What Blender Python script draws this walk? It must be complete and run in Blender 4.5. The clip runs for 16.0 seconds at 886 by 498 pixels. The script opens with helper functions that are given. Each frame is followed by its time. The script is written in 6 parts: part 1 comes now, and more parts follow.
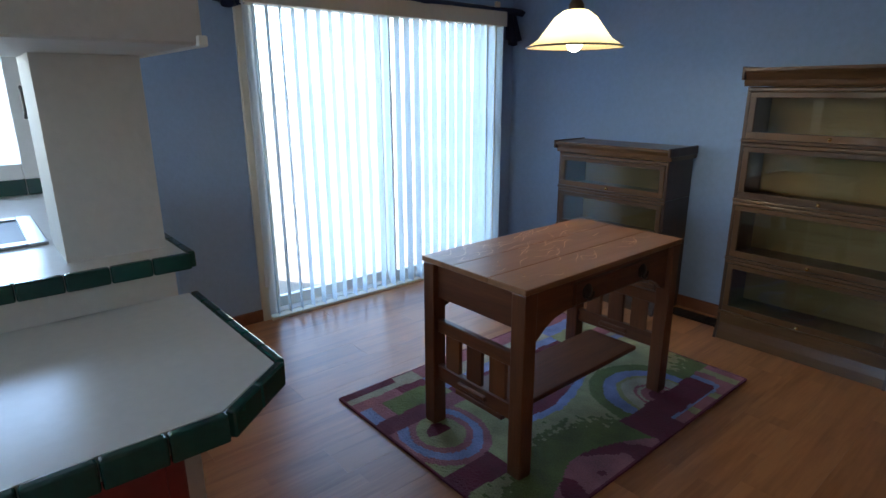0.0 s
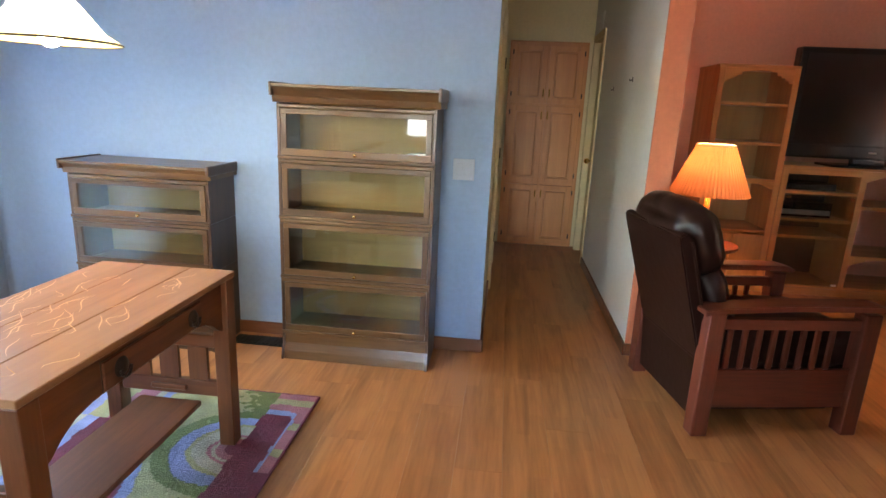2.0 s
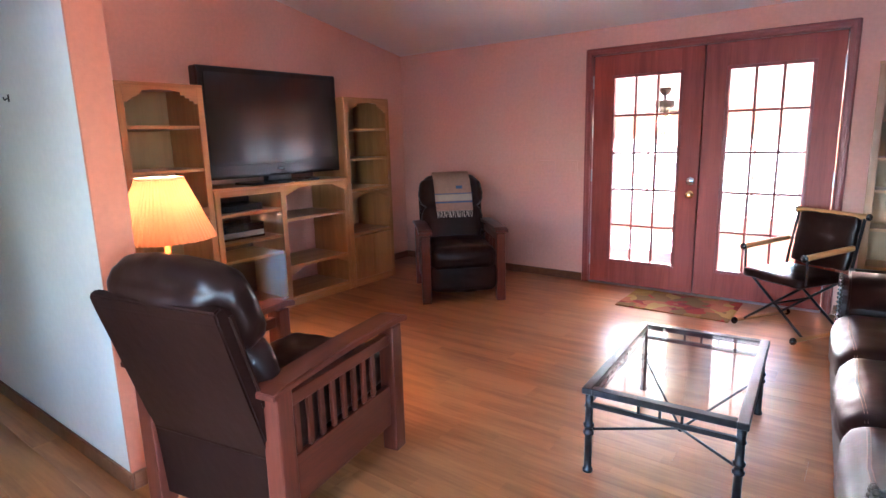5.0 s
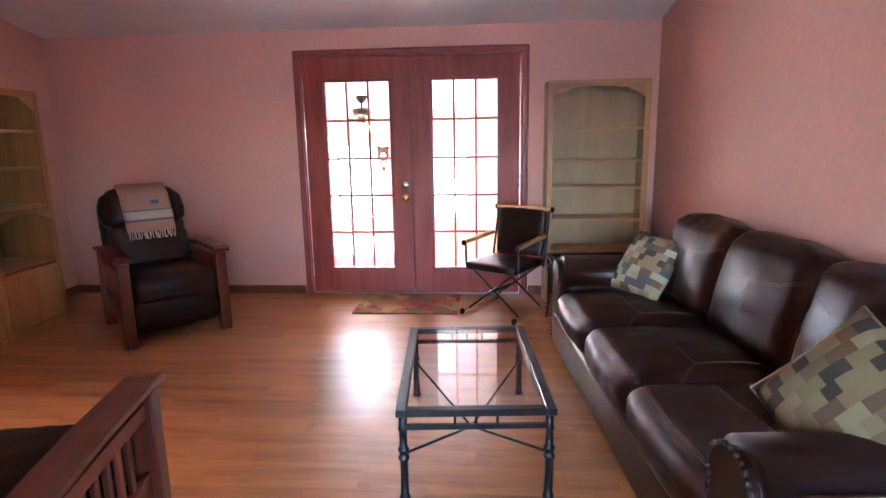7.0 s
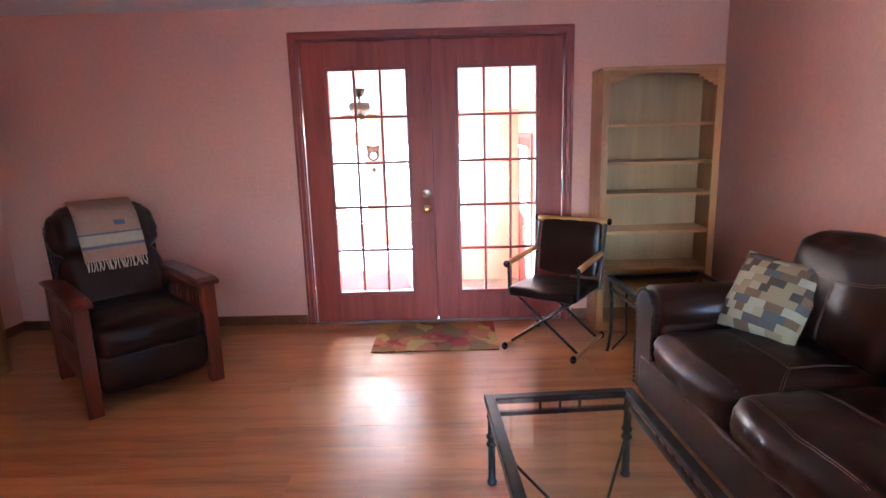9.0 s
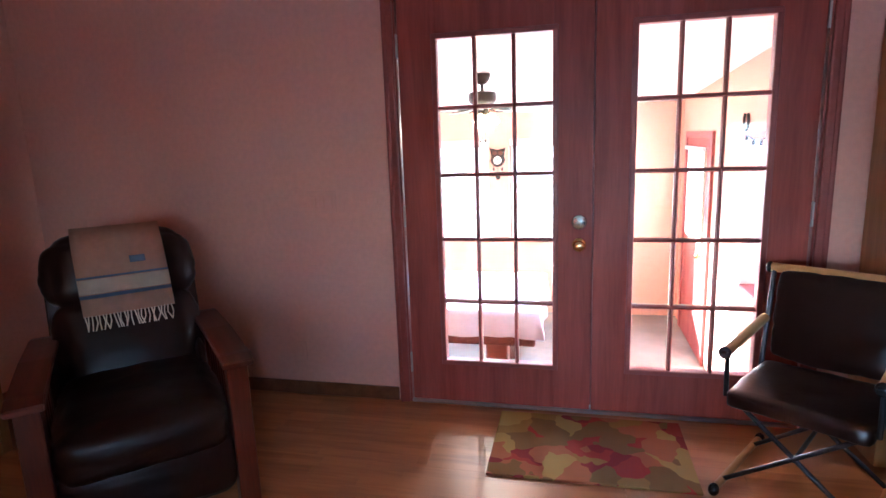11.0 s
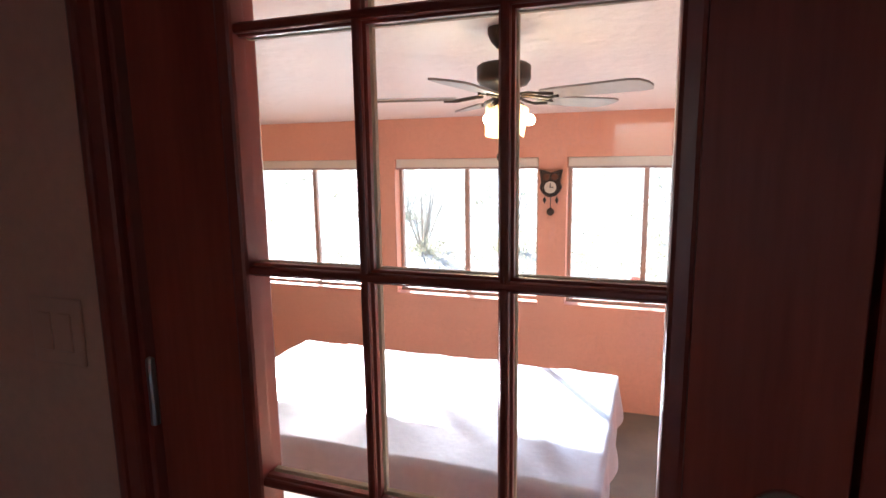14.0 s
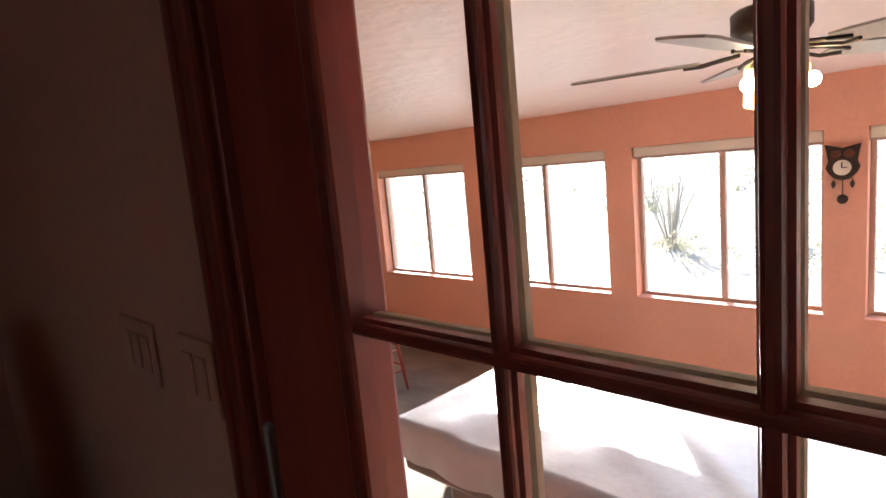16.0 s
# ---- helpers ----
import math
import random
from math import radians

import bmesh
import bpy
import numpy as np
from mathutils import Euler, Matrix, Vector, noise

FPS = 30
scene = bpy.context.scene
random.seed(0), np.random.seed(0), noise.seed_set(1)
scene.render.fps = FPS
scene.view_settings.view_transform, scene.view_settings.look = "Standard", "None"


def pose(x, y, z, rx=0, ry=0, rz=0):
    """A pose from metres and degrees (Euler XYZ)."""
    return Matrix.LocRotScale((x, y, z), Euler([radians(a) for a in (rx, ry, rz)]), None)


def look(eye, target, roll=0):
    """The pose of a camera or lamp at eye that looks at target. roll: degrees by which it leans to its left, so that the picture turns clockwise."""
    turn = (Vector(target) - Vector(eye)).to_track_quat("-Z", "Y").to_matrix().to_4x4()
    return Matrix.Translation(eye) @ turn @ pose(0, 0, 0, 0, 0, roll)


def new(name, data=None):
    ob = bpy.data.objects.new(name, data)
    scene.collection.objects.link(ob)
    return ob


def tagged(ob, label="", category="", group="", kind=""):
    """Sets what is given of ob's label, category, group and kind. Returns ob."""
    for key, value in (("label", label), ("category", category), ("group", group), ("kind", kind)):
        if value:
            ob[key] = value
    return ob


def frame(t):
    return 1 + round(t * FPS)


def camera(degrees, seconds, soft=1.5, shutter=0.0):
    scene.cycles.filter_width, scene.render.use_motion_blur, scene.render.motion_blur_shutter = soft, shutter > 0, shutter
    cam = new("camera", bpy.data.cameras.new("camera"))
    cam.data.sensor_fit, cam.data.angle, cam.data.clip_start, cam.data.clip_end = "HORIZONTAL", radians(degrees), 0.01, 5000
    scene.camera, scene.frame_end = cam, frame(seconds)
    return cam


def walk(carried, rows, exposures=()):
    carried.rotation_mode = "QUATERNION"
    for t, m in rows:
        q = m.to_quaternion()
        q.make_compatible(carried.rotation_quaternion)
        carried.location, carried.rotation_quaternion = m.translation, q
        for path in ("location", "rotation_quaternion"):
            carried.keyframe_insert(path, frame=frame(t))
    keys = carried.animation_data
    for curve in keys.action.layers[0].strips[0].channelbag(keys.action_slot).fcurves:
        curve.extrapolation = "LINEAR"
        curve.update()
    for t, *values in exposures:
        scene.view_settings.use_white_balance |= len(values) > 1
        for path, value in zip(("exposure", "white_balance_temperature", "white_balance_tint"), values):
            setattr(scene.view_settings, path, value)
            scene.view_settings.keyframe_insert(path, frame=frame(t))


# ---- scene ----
from mathutils.bvhtree import BVHTree

cam = camera(76.1, 16.0)
PATH = [
    (0, (-4.769, -2.382, 1.36), (-6.239, -1.14, 0.818), -0.3),
    (0.5, (-4.722, -2.315, 1.375), (-6.012, -0.884, 0.837), -0.2),
    (1, (-4.79, -2.235, 1.385), (-5.833, -0.615, 0.848), 0.5),
    (1.5, (-4.86, -2.161, 1.406), (-5.506, -0.344, 0.876), 2.1),
    (2, (-4.904, -2.058, 1.391), (-5.097, -0.13, 0.897), 2.6),
    (2.5, (-4.908, -1.906, 1.394), (-4.849, 0.037, 0.924), 1.2),
    (3, (-4.934, -1.784, 1.404), (-4.574, 0.136, 0.972), -0.4),
    (3.5, (-4.966, -1.623, 1.371), (-4.237, 0.194, 0.964), 0.0),
    (4, (-5.069, -1.462, 1.392), (-3.913, 0.12, 0.994), 0.1),
    (4.5, (-5.027, -1.303, 1.375), (-3.653, 0.097, 0.986), -0.6),
    (4.7, (-5.013, -1.247, 1.39), (-3.564, 0.076, 1.003), -1.1),
    (6.8, (-4.933, -0.649, 1.379), (-2.988, -0.402, 0.985), -0.7),
    (7, (-4.897, -0.627, 1.372), (-2.941, -0.478, 0.986), -1.0),
    (7.5, (-4.797, -0.525, 1.361), (-2.837, -0.615, 0.972), -0.3),
    (8, (-4.629, -0.343, 1.377), (-2.678, -0.528, 0.979), -0.1),
    (8.5, (-4.44, -0.212, 1.371), (-2.487, -0.37, 0.97), -0.4),
    (9, (-4.12, -0.112, 1.408), (-2.161, -0.081, 1.004), -1.6),
    (9.5, (-3.783, 0.039, 1.386), (-1.835, 0.287, 1.005), -1.9),
    (9.7, (-3.665, 0.077, 1.387), (-1.722, 0.373, 1.015), -2.1),
    (11.8, (-2.11, 0.09, 1.375), (-0.21, 0.587, 0.997), -1.9),
    (12, (-1.96, 0.062, 1.372), (-0.062, 0.573, 1.003), -1.9),
    (12.5, (-1.586, 0.097, 1.364), (0.306, 0.643, 1.011), -1.4),
    (13, (-1.204, 0.161, 1.367), (0.68, 0.738, 1.023), -0.9),
    (13.5, (-0.879, 0.159, 1.357), (1.0, 0.759, 1.024), -0.6),
    (14, (-0.635, 0.208, 1.356), (1.22, 0.886, 1.039), -0.8),
    (14.5, (-0.462, 0.274, 1.359), (1.373, 1.009, 1.049), -0.5),
    (15, (-0.313, 0.279, 1.353), (1.42, 1.234, 1.058), -2.1),
    (15.5, (-0.278, 0.288, 1.341), (1.263, 1.533, 1.064), -3.8),
    (16, (-0.315, 0.285, 1.355), (1.095, 1.673, 1.062), -5.3),
]
walk(cam, [(t, look(eye, target, roll)) for t, eye, target, roll in PATH],
     exposures=[(0, 3.4, 5700, 10), (0.7, 4.3, 5900, 10), (1.5, 5.15, 6200, 10), (2.0, 5.55, 6500, 10), (2.5, 5.95, 6600, 10), (3.5, 6.4, 6500, 10), (4.5, 6.4, 4900, 10), (7, 6.15, 4800, 10), (9.5, 6.1, 4800, 10), (11, 5.45, 4700, 10), (12, 4.75, 4600, 10), (13, 4.05, 4900, 10), (14, 3.1, 5500, 10), (15, 2.1, 5900, 10), (15.5, 2.05, 5900, 10), (16, 2.95, 5900, 10)])

# ---- light ----
world = bpy.data.worlds.new("sky")
scene.world = world
world.use_nodes = True
sky = world.node_tree.nodes.new("ShaderNodeTexSky")
sky.sky_type, sky.sun_disc = "NISHITA", False
SUN_ELEVATION, SUN_HEADING = radians(24), radians(34.6)   # heading: from +x towards +y, where the sun stands
sky.sun_elevation, sky.sun_rotation = SUN_ELEVATION, radians(90) - SUN_HEADING
world.node_tree.links.new(sky.outputs[0], world.node_tree.nodes["Background"].inputs[0])
world.node_tree.nodes["Background"].inputs[1].default_value = 0.15
sun = new("sun", bpy.data.lights.new("sun", "SUN"))
sun.data.energy, sun.data.angle, sun.data.color = 5.0, radians(0.5), (1.0, 0.95, 0.87)
sun_way = Vector((math.cos(SUN_HEADING) * math.cos(SUN_ELEVATION), math.sin(SUN_HEADING) * math.cos(SUN_ELEVATION), math.sin(SUN_ELEVATION)))
sun.matrix_world = look(sun_way * 30, (0, 0, 0))


def window_light(name, eye, target, width, height, watts, color=(1.0, 1.0, 1.0)):
    """The sky's light, as an area lamp in an opening."""
    lamp = new(name, bpy.data.lights.new(name, "AREA"))
    lamp.data.shape, lamp.data.size, lamp.data.size_y, lamp.data.energy, lamp.data.color = "RECTANGLE", width, height, watts, color
    lamp.matrix_world = look(eye, target)
    return lamp


def bulb_light(name, place, watts, color, radius=0.035):
    lamp = new(name, bpy.data.lights.new(name, "POINT"))
    lamp.data.energy, lamp.data.color, lamp.data.shadow_soft_size = watts, color, radius
    lamp.location = place
    return lamp


SKY_BLUE = (0.66, 0.84, 1.0)
window_light("slider_daylight", (-8.02, -0.15, 1.0), (0, -0.15, 0.6), 1.8, 1.8, 0.5, SKY_BLUE)
window_light("kitchen_daylight", (-7.97, -2.58, 1.45), (-1, 1.2, 0.7), 1.0, 1.1, 0.8, (0.80, 0.91, 1.0))
window_light("back_window_daylight", (-5.6, -5.3, 1.45), (-4.6, 0, 0.9), 1.6, 1.1, 0.4, (0.90, 0.95, 1.0))
bulb_light("pendant_bulb_light", (-6.305, -0.37, 1.60), 0.11, (1.0, 0.72, 0.42))
bulb_light("table_lamp_light", (-3.60, 1.68, 1.08), 0.42, (1.0, 0.52, 0.23))
bulb_light("fan_bulb_light", (1.57, 0.755, 1.42), 0.6, (1.0, 0.78, 0.5))


# ---- materials ----
def material(name, color, rough=0.5, metal=0.0, spread=0.12, grain=(6, 6, 6), bump=0.1, bump_scale=120.0, stain=1.2, gloss_spread=0.1, coat=0.0, per_object=0.0, distance=0.002):
    """A painted, plastered, metal or woven surface: base colour broken up at two scales, uneven gloss and a fine relief."""
    m = bpy.data.materials.new(name)
    m.use_nodes = True
    nodes, links = m.node_tree.nodes, m.node_tree.links
    p = nodes["Principled BSDF"]
    p.inputs["Metallic"].default_value = metal
    p.inputs["Coat Weight"].default_value = coat
    p.inputs["Coat Roughness"].default_value = 0.15
    at = nodes.new("ShaderNodeTexCoord")
    size = nodes.new("ShaderNodeMapping")
    size.inputs["Scale"].default_value = grain
    links.new(at.outputs["Object"], size.inputs["Vector"])
    fine, wide = nodes.new("ShaderNodeTexNoise"), nodes.new("ShaderNodeTexNoise")
    fine.inputs["Scale"].default_value, fine.inputs["Detail"].default_value = 6.0, 6.0
    wide.inputs["Scale"].default_value, wide.inputs["Detail"].default_value = stain, 3.0
    links.new(size.outputs[0], fine.inputs["Vector"])
    links.new(at.outputs["Object"], wide.inputs["Vector"])
    total = nodes.new("ShaderNodeMath")
    total.operation = "ADD"
    links.new(fine.outputs["Fac"], total.inputs[0])
    links.new(wide.outputs["Fac"], total.inputs[1])
    last = total
    if per_object:
        one = nodes.new("ShaderNodeObjectInfo")
        more = nodes.new("ShaderNodeMath")
        more.operation, more.inputs[1].default_value = "MULTIPLY_ADD", per_object
        links.new(one.outputs["Random"], more.inputs[0])
        links.new(total.outputs[0], more.inputs[2])
        last = more
    ramp = nodes.new("ShaderNodeMapRange")
    ramp.inputs["From Min"].default_value, ramp.inputs["From Max"].default_value = 0.6, 1.4 + per_object
    ramp.inputs["To Min"].default_value, ramp.inputs["To Max"].default_value = 1 - spread, 1 + spread
    links.new(last.outputs[0], ramp.inputs["Value"])
    tone = nodes.new("ShaderNodeVectorMath")
    tone.operation = "SCALE"
    tone.inputs[0].default_value = color
    links.new(ramp.outputs[0], tone.inputs["Scale"])
    links.new(tone.outputs[0], p.inputs["Base Color"])
    gloss = nodes.new("ShaderNodeMapRange")
    gloss.inputs["To Min"].default_value, gloss.inputs["To Max"].default_value = max(0.02, rough - gloss_spread), min(1, rough + gloss_spread)
    links.new(wide.outputs["Fac"], gloss.inputs["Value"])
    links.new(gloss.outputs[0], p.inputs["Roughness"])
    if bump:
        relief = nodes.new("ShaderNodeTexNoise")
        relief.inputs["Scale"].default_value, relief.inputs["Detail"].default_value = bump_scale, 3.0
        links.new(at.outputs["Object"], relief.inputs["Vector"])
        b = nodes.new("ShaderNodeBump")
        b.inputs["Strength"].default_value, b.inputs["Distance"].default_value = bump, distance
        links.new(relief.outputs["Fac"], b.inputs["Height"])
        links.new(b.outputs[0], p.inputs["Normal"])
    return m


def wood(name, light, dark, rough=0.4, along="x", scale=1.0, coat=0.0, per_object=0.3, ring=9.0, bump=0.08, contrast=1.0, strips=False):
    """Sawn timber: stretched grain with drifting rings and pores along one axis."""
    m = bpy.data.materials.new(name)
    m.use_nodes = True
    nodes, links = m.node_tree.nodes, m.node_tree.links
    p = nodes["Principled BSDF"]
    p.inputs["Coat Weight"].default_value, p.inputs["Coat Roughness"].default_value = coat, 0.12
    at = nodes.new("ShaderNodeTexCoord")
    one = nodes.new("ShaderNodeObjectInfo")
    shift = nodes.new("ShaderNodeVectorMath")
    shift.operation = "SCALE"
    shift.inputs[0].default_value = (13.0, 7.0, 5.0)
    links.new(one.outputs["Random"], shift.inputs["Scale"])
    move = nodes.new("ShaderNodeVectorMath")
    links.new(at.outputs["Object"], move.inputs[0])
    links.new(shift.outputs[0], move.inputs[1])
    size = nodes.new("ShaderNodeMapping")
    lengthways, across = 0.9 * scale, 11.0 * scale
    size.inputs["Scale"].default_value = [lengthways if a == along else across for a in "xyz"]
    links.new(move.outputs[0], size.inputs["Vector"])
    figure, pores = nodes.new("ShaderNodeTexNoise"), nodes.new("ShaderNodeTexNoise")
    figure.inputs["Scale"].default_value, figure.inputs["Detail"].default_value, figure.inputs["Distortion"].default_value = 1.1, 5.0, 0.7
    pores.inputs["Scale"].default_value, pores.inputs["Detail"].default_value = ring, 4.0
    links.new(size.outputs[0], figure.inputs["Vector"])
    links.new(size.outputs[0], pores.inputs["Vector"])
    both = nodes.new("ShaderNodeMath")
    both.operation, both.inputs[1].default_value = "MULTIPLY_ADD", 0.45
    links.new(pores.outputs["Fac"], both.inputs[0])
    links.new(figure.outputs["Fac"], both.inputs[2])
    tone = nodes.new("ShaderNodeMath")
    tone.operation, tone.inputs[1].default_value = "MULTIPLY_ADD", per_object
    links.new(one.outputs["Random"], tone.inputs[0])
    links.new(both.outputs[0], tone.inputs[2])
    if strips:   # three narrow strips printed on a board
        turn = nodes.new("ShaderNodeMapping")
        turn.inputs["Rotation"].default_value = (0, 0, radians(90))
        links.new(move.outputs[0], turn.inputs["Vector"])
        laid = nodes.new("ShaderNodeTexBrick")
        laid.inputs["Scale"].default_value, laid.inputs["Mortar Size"].default_value = 1.0, 0.0004
        laid.inputs["Brick Width"].default_value, laid.inputs["Row Height"].default_value = 0.47, 0.0635
        laid.inputs["Color1"].default_value, laid.inputs["Color2"].default_value, laid.inputs["Mortar"].default_value = (0, 0, 0, 1), (1, 1, 1, 1), (0, 0, 0, 1)
        laid.offset = 0.37
        links.new(turn.outputs[0], laid.inputs["Vector"])
        more = nodes.new("ShaderNodeMath")
        more.operation, more.inputs[1].default_value = "MULTIPLY_ADD", 0.16
        links.new(laid.outputs["Color"], more.inputs[0])
        links.new(tone.outputs[0], more.inputs[2])
        tone = more
    ramp = nodes.new("ShaderNodeMapRange")
    middle, half = 0.72 + per_object / 2, 0.26 / contrast
    ramp.inputs["From Min"].default_value, ramp.inputs["From Max"].default_value = middle - half, middle + half
    links.new(tone.outputs[0], ramp.inputs["Value"])
    mix = nodes.new("ShaderNodeMix")
    mix.data_type = "RGBA"
    mix.inputs["A"].default_value, mix.inputs["B"].default_value = (*dark, 1), (*light, 1)
    links.new(ramp.outputs[0], mix.inputs["Factor"])
    links.new(mix.outputs["Result"], p.inputs["Base Color"])
    gloss = nodes.new("ShaderNodeMapRange")
    gloss.inputs["To Min"].default_value, gloss.inputs["To Max"].default_value = rough + 0.035, max(0.03, rough - 0.035)
    links.new(figure.outputs["Fac"], gloss.inputs["Value"])
    links.new(gloss.outputs[0], p.inputs["Roughness"])
    b = nodes.new("ShaderNodeBump")
    b.inputs["Strength"].default_value, b.inputs["Distance"].default_value = bump, 0.002
    links.new(pores.outputs["Fac"], b.inputs["Height"])
    links.new(b.outputs[0], p.inputs["Normal"])
    return m


def leather(name, color, rough=0.3):
    """Worn pull-up leather: dark, glossy, finely pored and creased."""
    m = material(name, color, rough, spread=0.3, grain=(3, 3, 3), bump=0.0, stain=5.0, gloss_spread=0.035)
    nodes, links = m.node_tree.nodes, m.node_tree.links
    nodes["Principled BSDF"].inputs["Specular IOR Level"].default_value = 0.30
    at = nodes.new("ShaderNodeTexCoord")
    pores, creases = nodes.new("ShaderNodeTexNoise"), nodes.new("ShaderNodeTexNoise")
    pores.inputs["Scale"].default_value, pores.inputs["Detail"].default_value = 160.0, 2.0
    creases.inputs["Scale"].default_value, creases.inputs["Detail"].default_value = 22.0, 5.0
    links.new(at.outputs["Object"], pores.inputs["Vector"])
    links.new(at.outputs["Object"], creases.inputs["Vector"])
    total = nodes.new("ShaderNodeMath")
    total.operation, total.inputs[1].default_value = "MULTIPLY_ADD", 0.12
    links.new(pores.outputs["Fac"], total.inputs[0])
    links.new(creases.outputs["Fac"], total.inputs[2])
    relief = nodes.new("ShaderNodeBump")
    relief.inputs["Strength"].default_value, relief.inputs["Distance"].default_value = 0.26, 0.004
    links.new(total.outputs[0], relief.inputs["Height"])
    links.new(relief.outputs[0], nodes["Principled BSDF"].inputs["Normal"])
    return m


def glass(name, tint=(1, 1, 1), gloss=0.02, ior=1.45):
    """A thin pane: clear, with a mirror gloss that grows at a slant."""
    m = bpy.data.materials.new(name)
    m.use_nodes = True
    nodes, links = m.node_tree.nodes, m.node_tree.links
    out = nodes["Material Output"]
    nodes.remove(nodes["Principled BSDF"])
    clear, shine, mix, slant = nodes.new("ShaderNodeBsdfTransparent"), nodes.new("ShaderNodeBsdfGlossy"), nodes.new("ShaderNodeMixShader"), nodes.new("ShaderNodeLayerWeight")
    clear.inputs["Color"].default_value = (*tint, 1)
    shine.inputs["Roughness"].default_value = gloss
    slant.inputs["Blend"].default_value = 0.5
    power, share = nodes.new("ShaderNodeMath"), nodes.new("ShaderNodeMath")
    power.operation, power.inputs[1].default_value = "POWER", 5.0
    base = ((ior - 1) / (ior + 1)) ** 2 * 0.6
    share.operation, share.inputs[1].default_value, share.inputs[2].default_value = "MULTIPLY_ADD", 1 - base, base
    links.new(slant.outputs["Facing"], power.inputs[0])
    links.new(power.outputs[0], share.inputs[0])
    links.new(share.outputs[0], mix.inputs[0])
    links.new(clear.outputs[0], mix.inputs[1])
    links.new(shine.outputs[0], mix.inputs[2])
    links.new(mix.outputs[0], out.inputs["Surface"])
    return m


def thin(name, color, through_share=0.5, rough=0.6, bump=0.0):
    """A thin sheet that lets light through: blind slats, lamp shades, cloth."""
    m = bpy.data.materials.new(name)
    m.use_nodes = True
    nodes, links = m.node_tree.nodes, m.node_tree.links
    out, p = nodes["Material Output"], nodes["Principled BSDF"]
    p.inputs["Base Color"].default_value = (*color, 1)
    p.inputs["Roughness"].default_value = rough
    back, mix = nodes.new("ShaderNodeBsdfTranslucent"), nodes.new("ShaderNodeMixShader")
    at, n = nodes.new("ShaderNodeTexCoord"), nodes.new("ShaderNodeTexNoise")
    n.inputs["Scale"].default_value = 9.0
    links.new(at.outputs["Object"], n.inputs["Vector"])
    ramp = nodes.new("ShaderNodeMapRange")
    ramp.inputs["To Min"].default_value, ramp.inputs["To Max"].default_value = 0.85, 1.1
    links.new(n.outputs["Fac"], ramp.inputs["Value"])
    tone = nodes.new("ShaderNodeVectorMath")
    tone.operation = "SCALE"
    tone.inputs[0].default_value = color
    links.new(ramp.outputs[0], tone.inputs["Scale"])
    links.new(tone.outputs[0], back.inputs["Color"])
    links.new(tone.outputs[0], p.inputs["Base Color"])
    mix.inputs[0].default_value = through_share
    links.new(p.outputs[0], mix.inputs[1])
    links.new(back.outputs[0], mix.inputs[2])
    links.new(mix.outputs[0], out.inputs["Surface"])
    return m


def glow(name, color, strength):
    m = bpy.data.materials.new(name)
    m.use_nodes = True
    p = m.node_tree.nodes["Principled BSDF"]
    p.inputs["Base Color"].default_value = (*color, 1)
    p.inputs["Emission Color"].default_value = (*color, 1)
    p.inputs["Emission Strength"].default_value = strength
    return m


BLUE_WALL = material("blue_wall_paint", (0.285, 0.385, 0.565), 0.7, spread=0.08, bump=0.35, bump_scale=60, distance=0.003)
PINK_WALL = material("coral_wall_paint", (0.71, 0.375, 0.285), 0.7, spread=0.08, bump=0.35, bump_scale=60, distance=0.003)
ORANGE_WALL = material("orange_wall_paint", (0.62, 0.20, 0.10), 0.7, spread=0.09, bump=0.35, bump_scale=60, distance=0.003)
CREAM_WALL = material("cream_wall_paint", (0.74, 0.61, 0.36), 0.7, spread=0.07, bump=0.3, bump_scale=60, distance=0.003)
WHITE_WALL = material("off_white_wall_paint", (0.74, 0.72, 0.67), 0.65, spread=0.06, bump=0.35, bump_scale=55, distance=0.003)
KITCHEN_WALL = material("kitchen_plaster_paint", (0.62, 0.585, 0.53), 0.6, spread=0.06, bump=0.5, bump_scale=30, distance=0.004)
CEILING = material("ceiling_texture_paint", (0.82, 0.80, 0.77), 0.85, spread=0.05, bump=0.8, bump_scale=35, distance=0.006)
SUN_CEILING = material("sunroom_ceiling_plaster", (0.86, 0.81, 0.76), 0.36, spread=0.06, bump=0.8, bump_scale=12, distance=0.012)
SUN_WALL = material("sunroom_peach_plaster", (0.72, 0.36, 0.23), 0.7, spread=0.1, bump=0.4, bump_scale=18, distance=0.006)
DOOR_RED = wood("brick_red_stained_oak_door", (0.37, 0.076, 0.050), (0.21, 0.036, 0.025), 0.42, "z", 1.1, 0.0, 0.05, 8, 0.12, 0.9)
DOOR_RED.node_tree.nodes["Principled BSDF"].inputs["Specular IOR Level"].default_value = 0.25
TRIM_RED = material("brick_red_trim_paint", (0.26, 0.052, 0.038), 0.38, spread=0.15, bump=0.15, bump_scale=60)
PLANK = wood("laminate_plank", (0.47, 0.195, 0.066), (0.27, 0.098, 0.03), 0.325, "y", 1.0, 0.0, 0.16, 6, 0.04, 1.25, True)
BASEBOARD = wood("stained_baseboard", (0.22, 0.085, 0.035), (0.12, 0.04, 0.018), 0.35, "x", 1.0)
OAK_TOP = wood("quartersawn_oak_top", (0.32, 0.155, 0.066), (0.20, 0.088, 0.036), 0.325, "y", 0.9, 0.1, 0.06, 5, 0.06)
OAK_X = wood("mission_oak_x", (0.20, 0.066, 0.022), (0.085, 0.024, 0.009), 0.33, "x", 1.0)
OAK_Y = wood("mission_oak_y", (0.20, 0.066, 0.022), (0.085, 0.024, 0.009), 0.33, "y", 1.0)
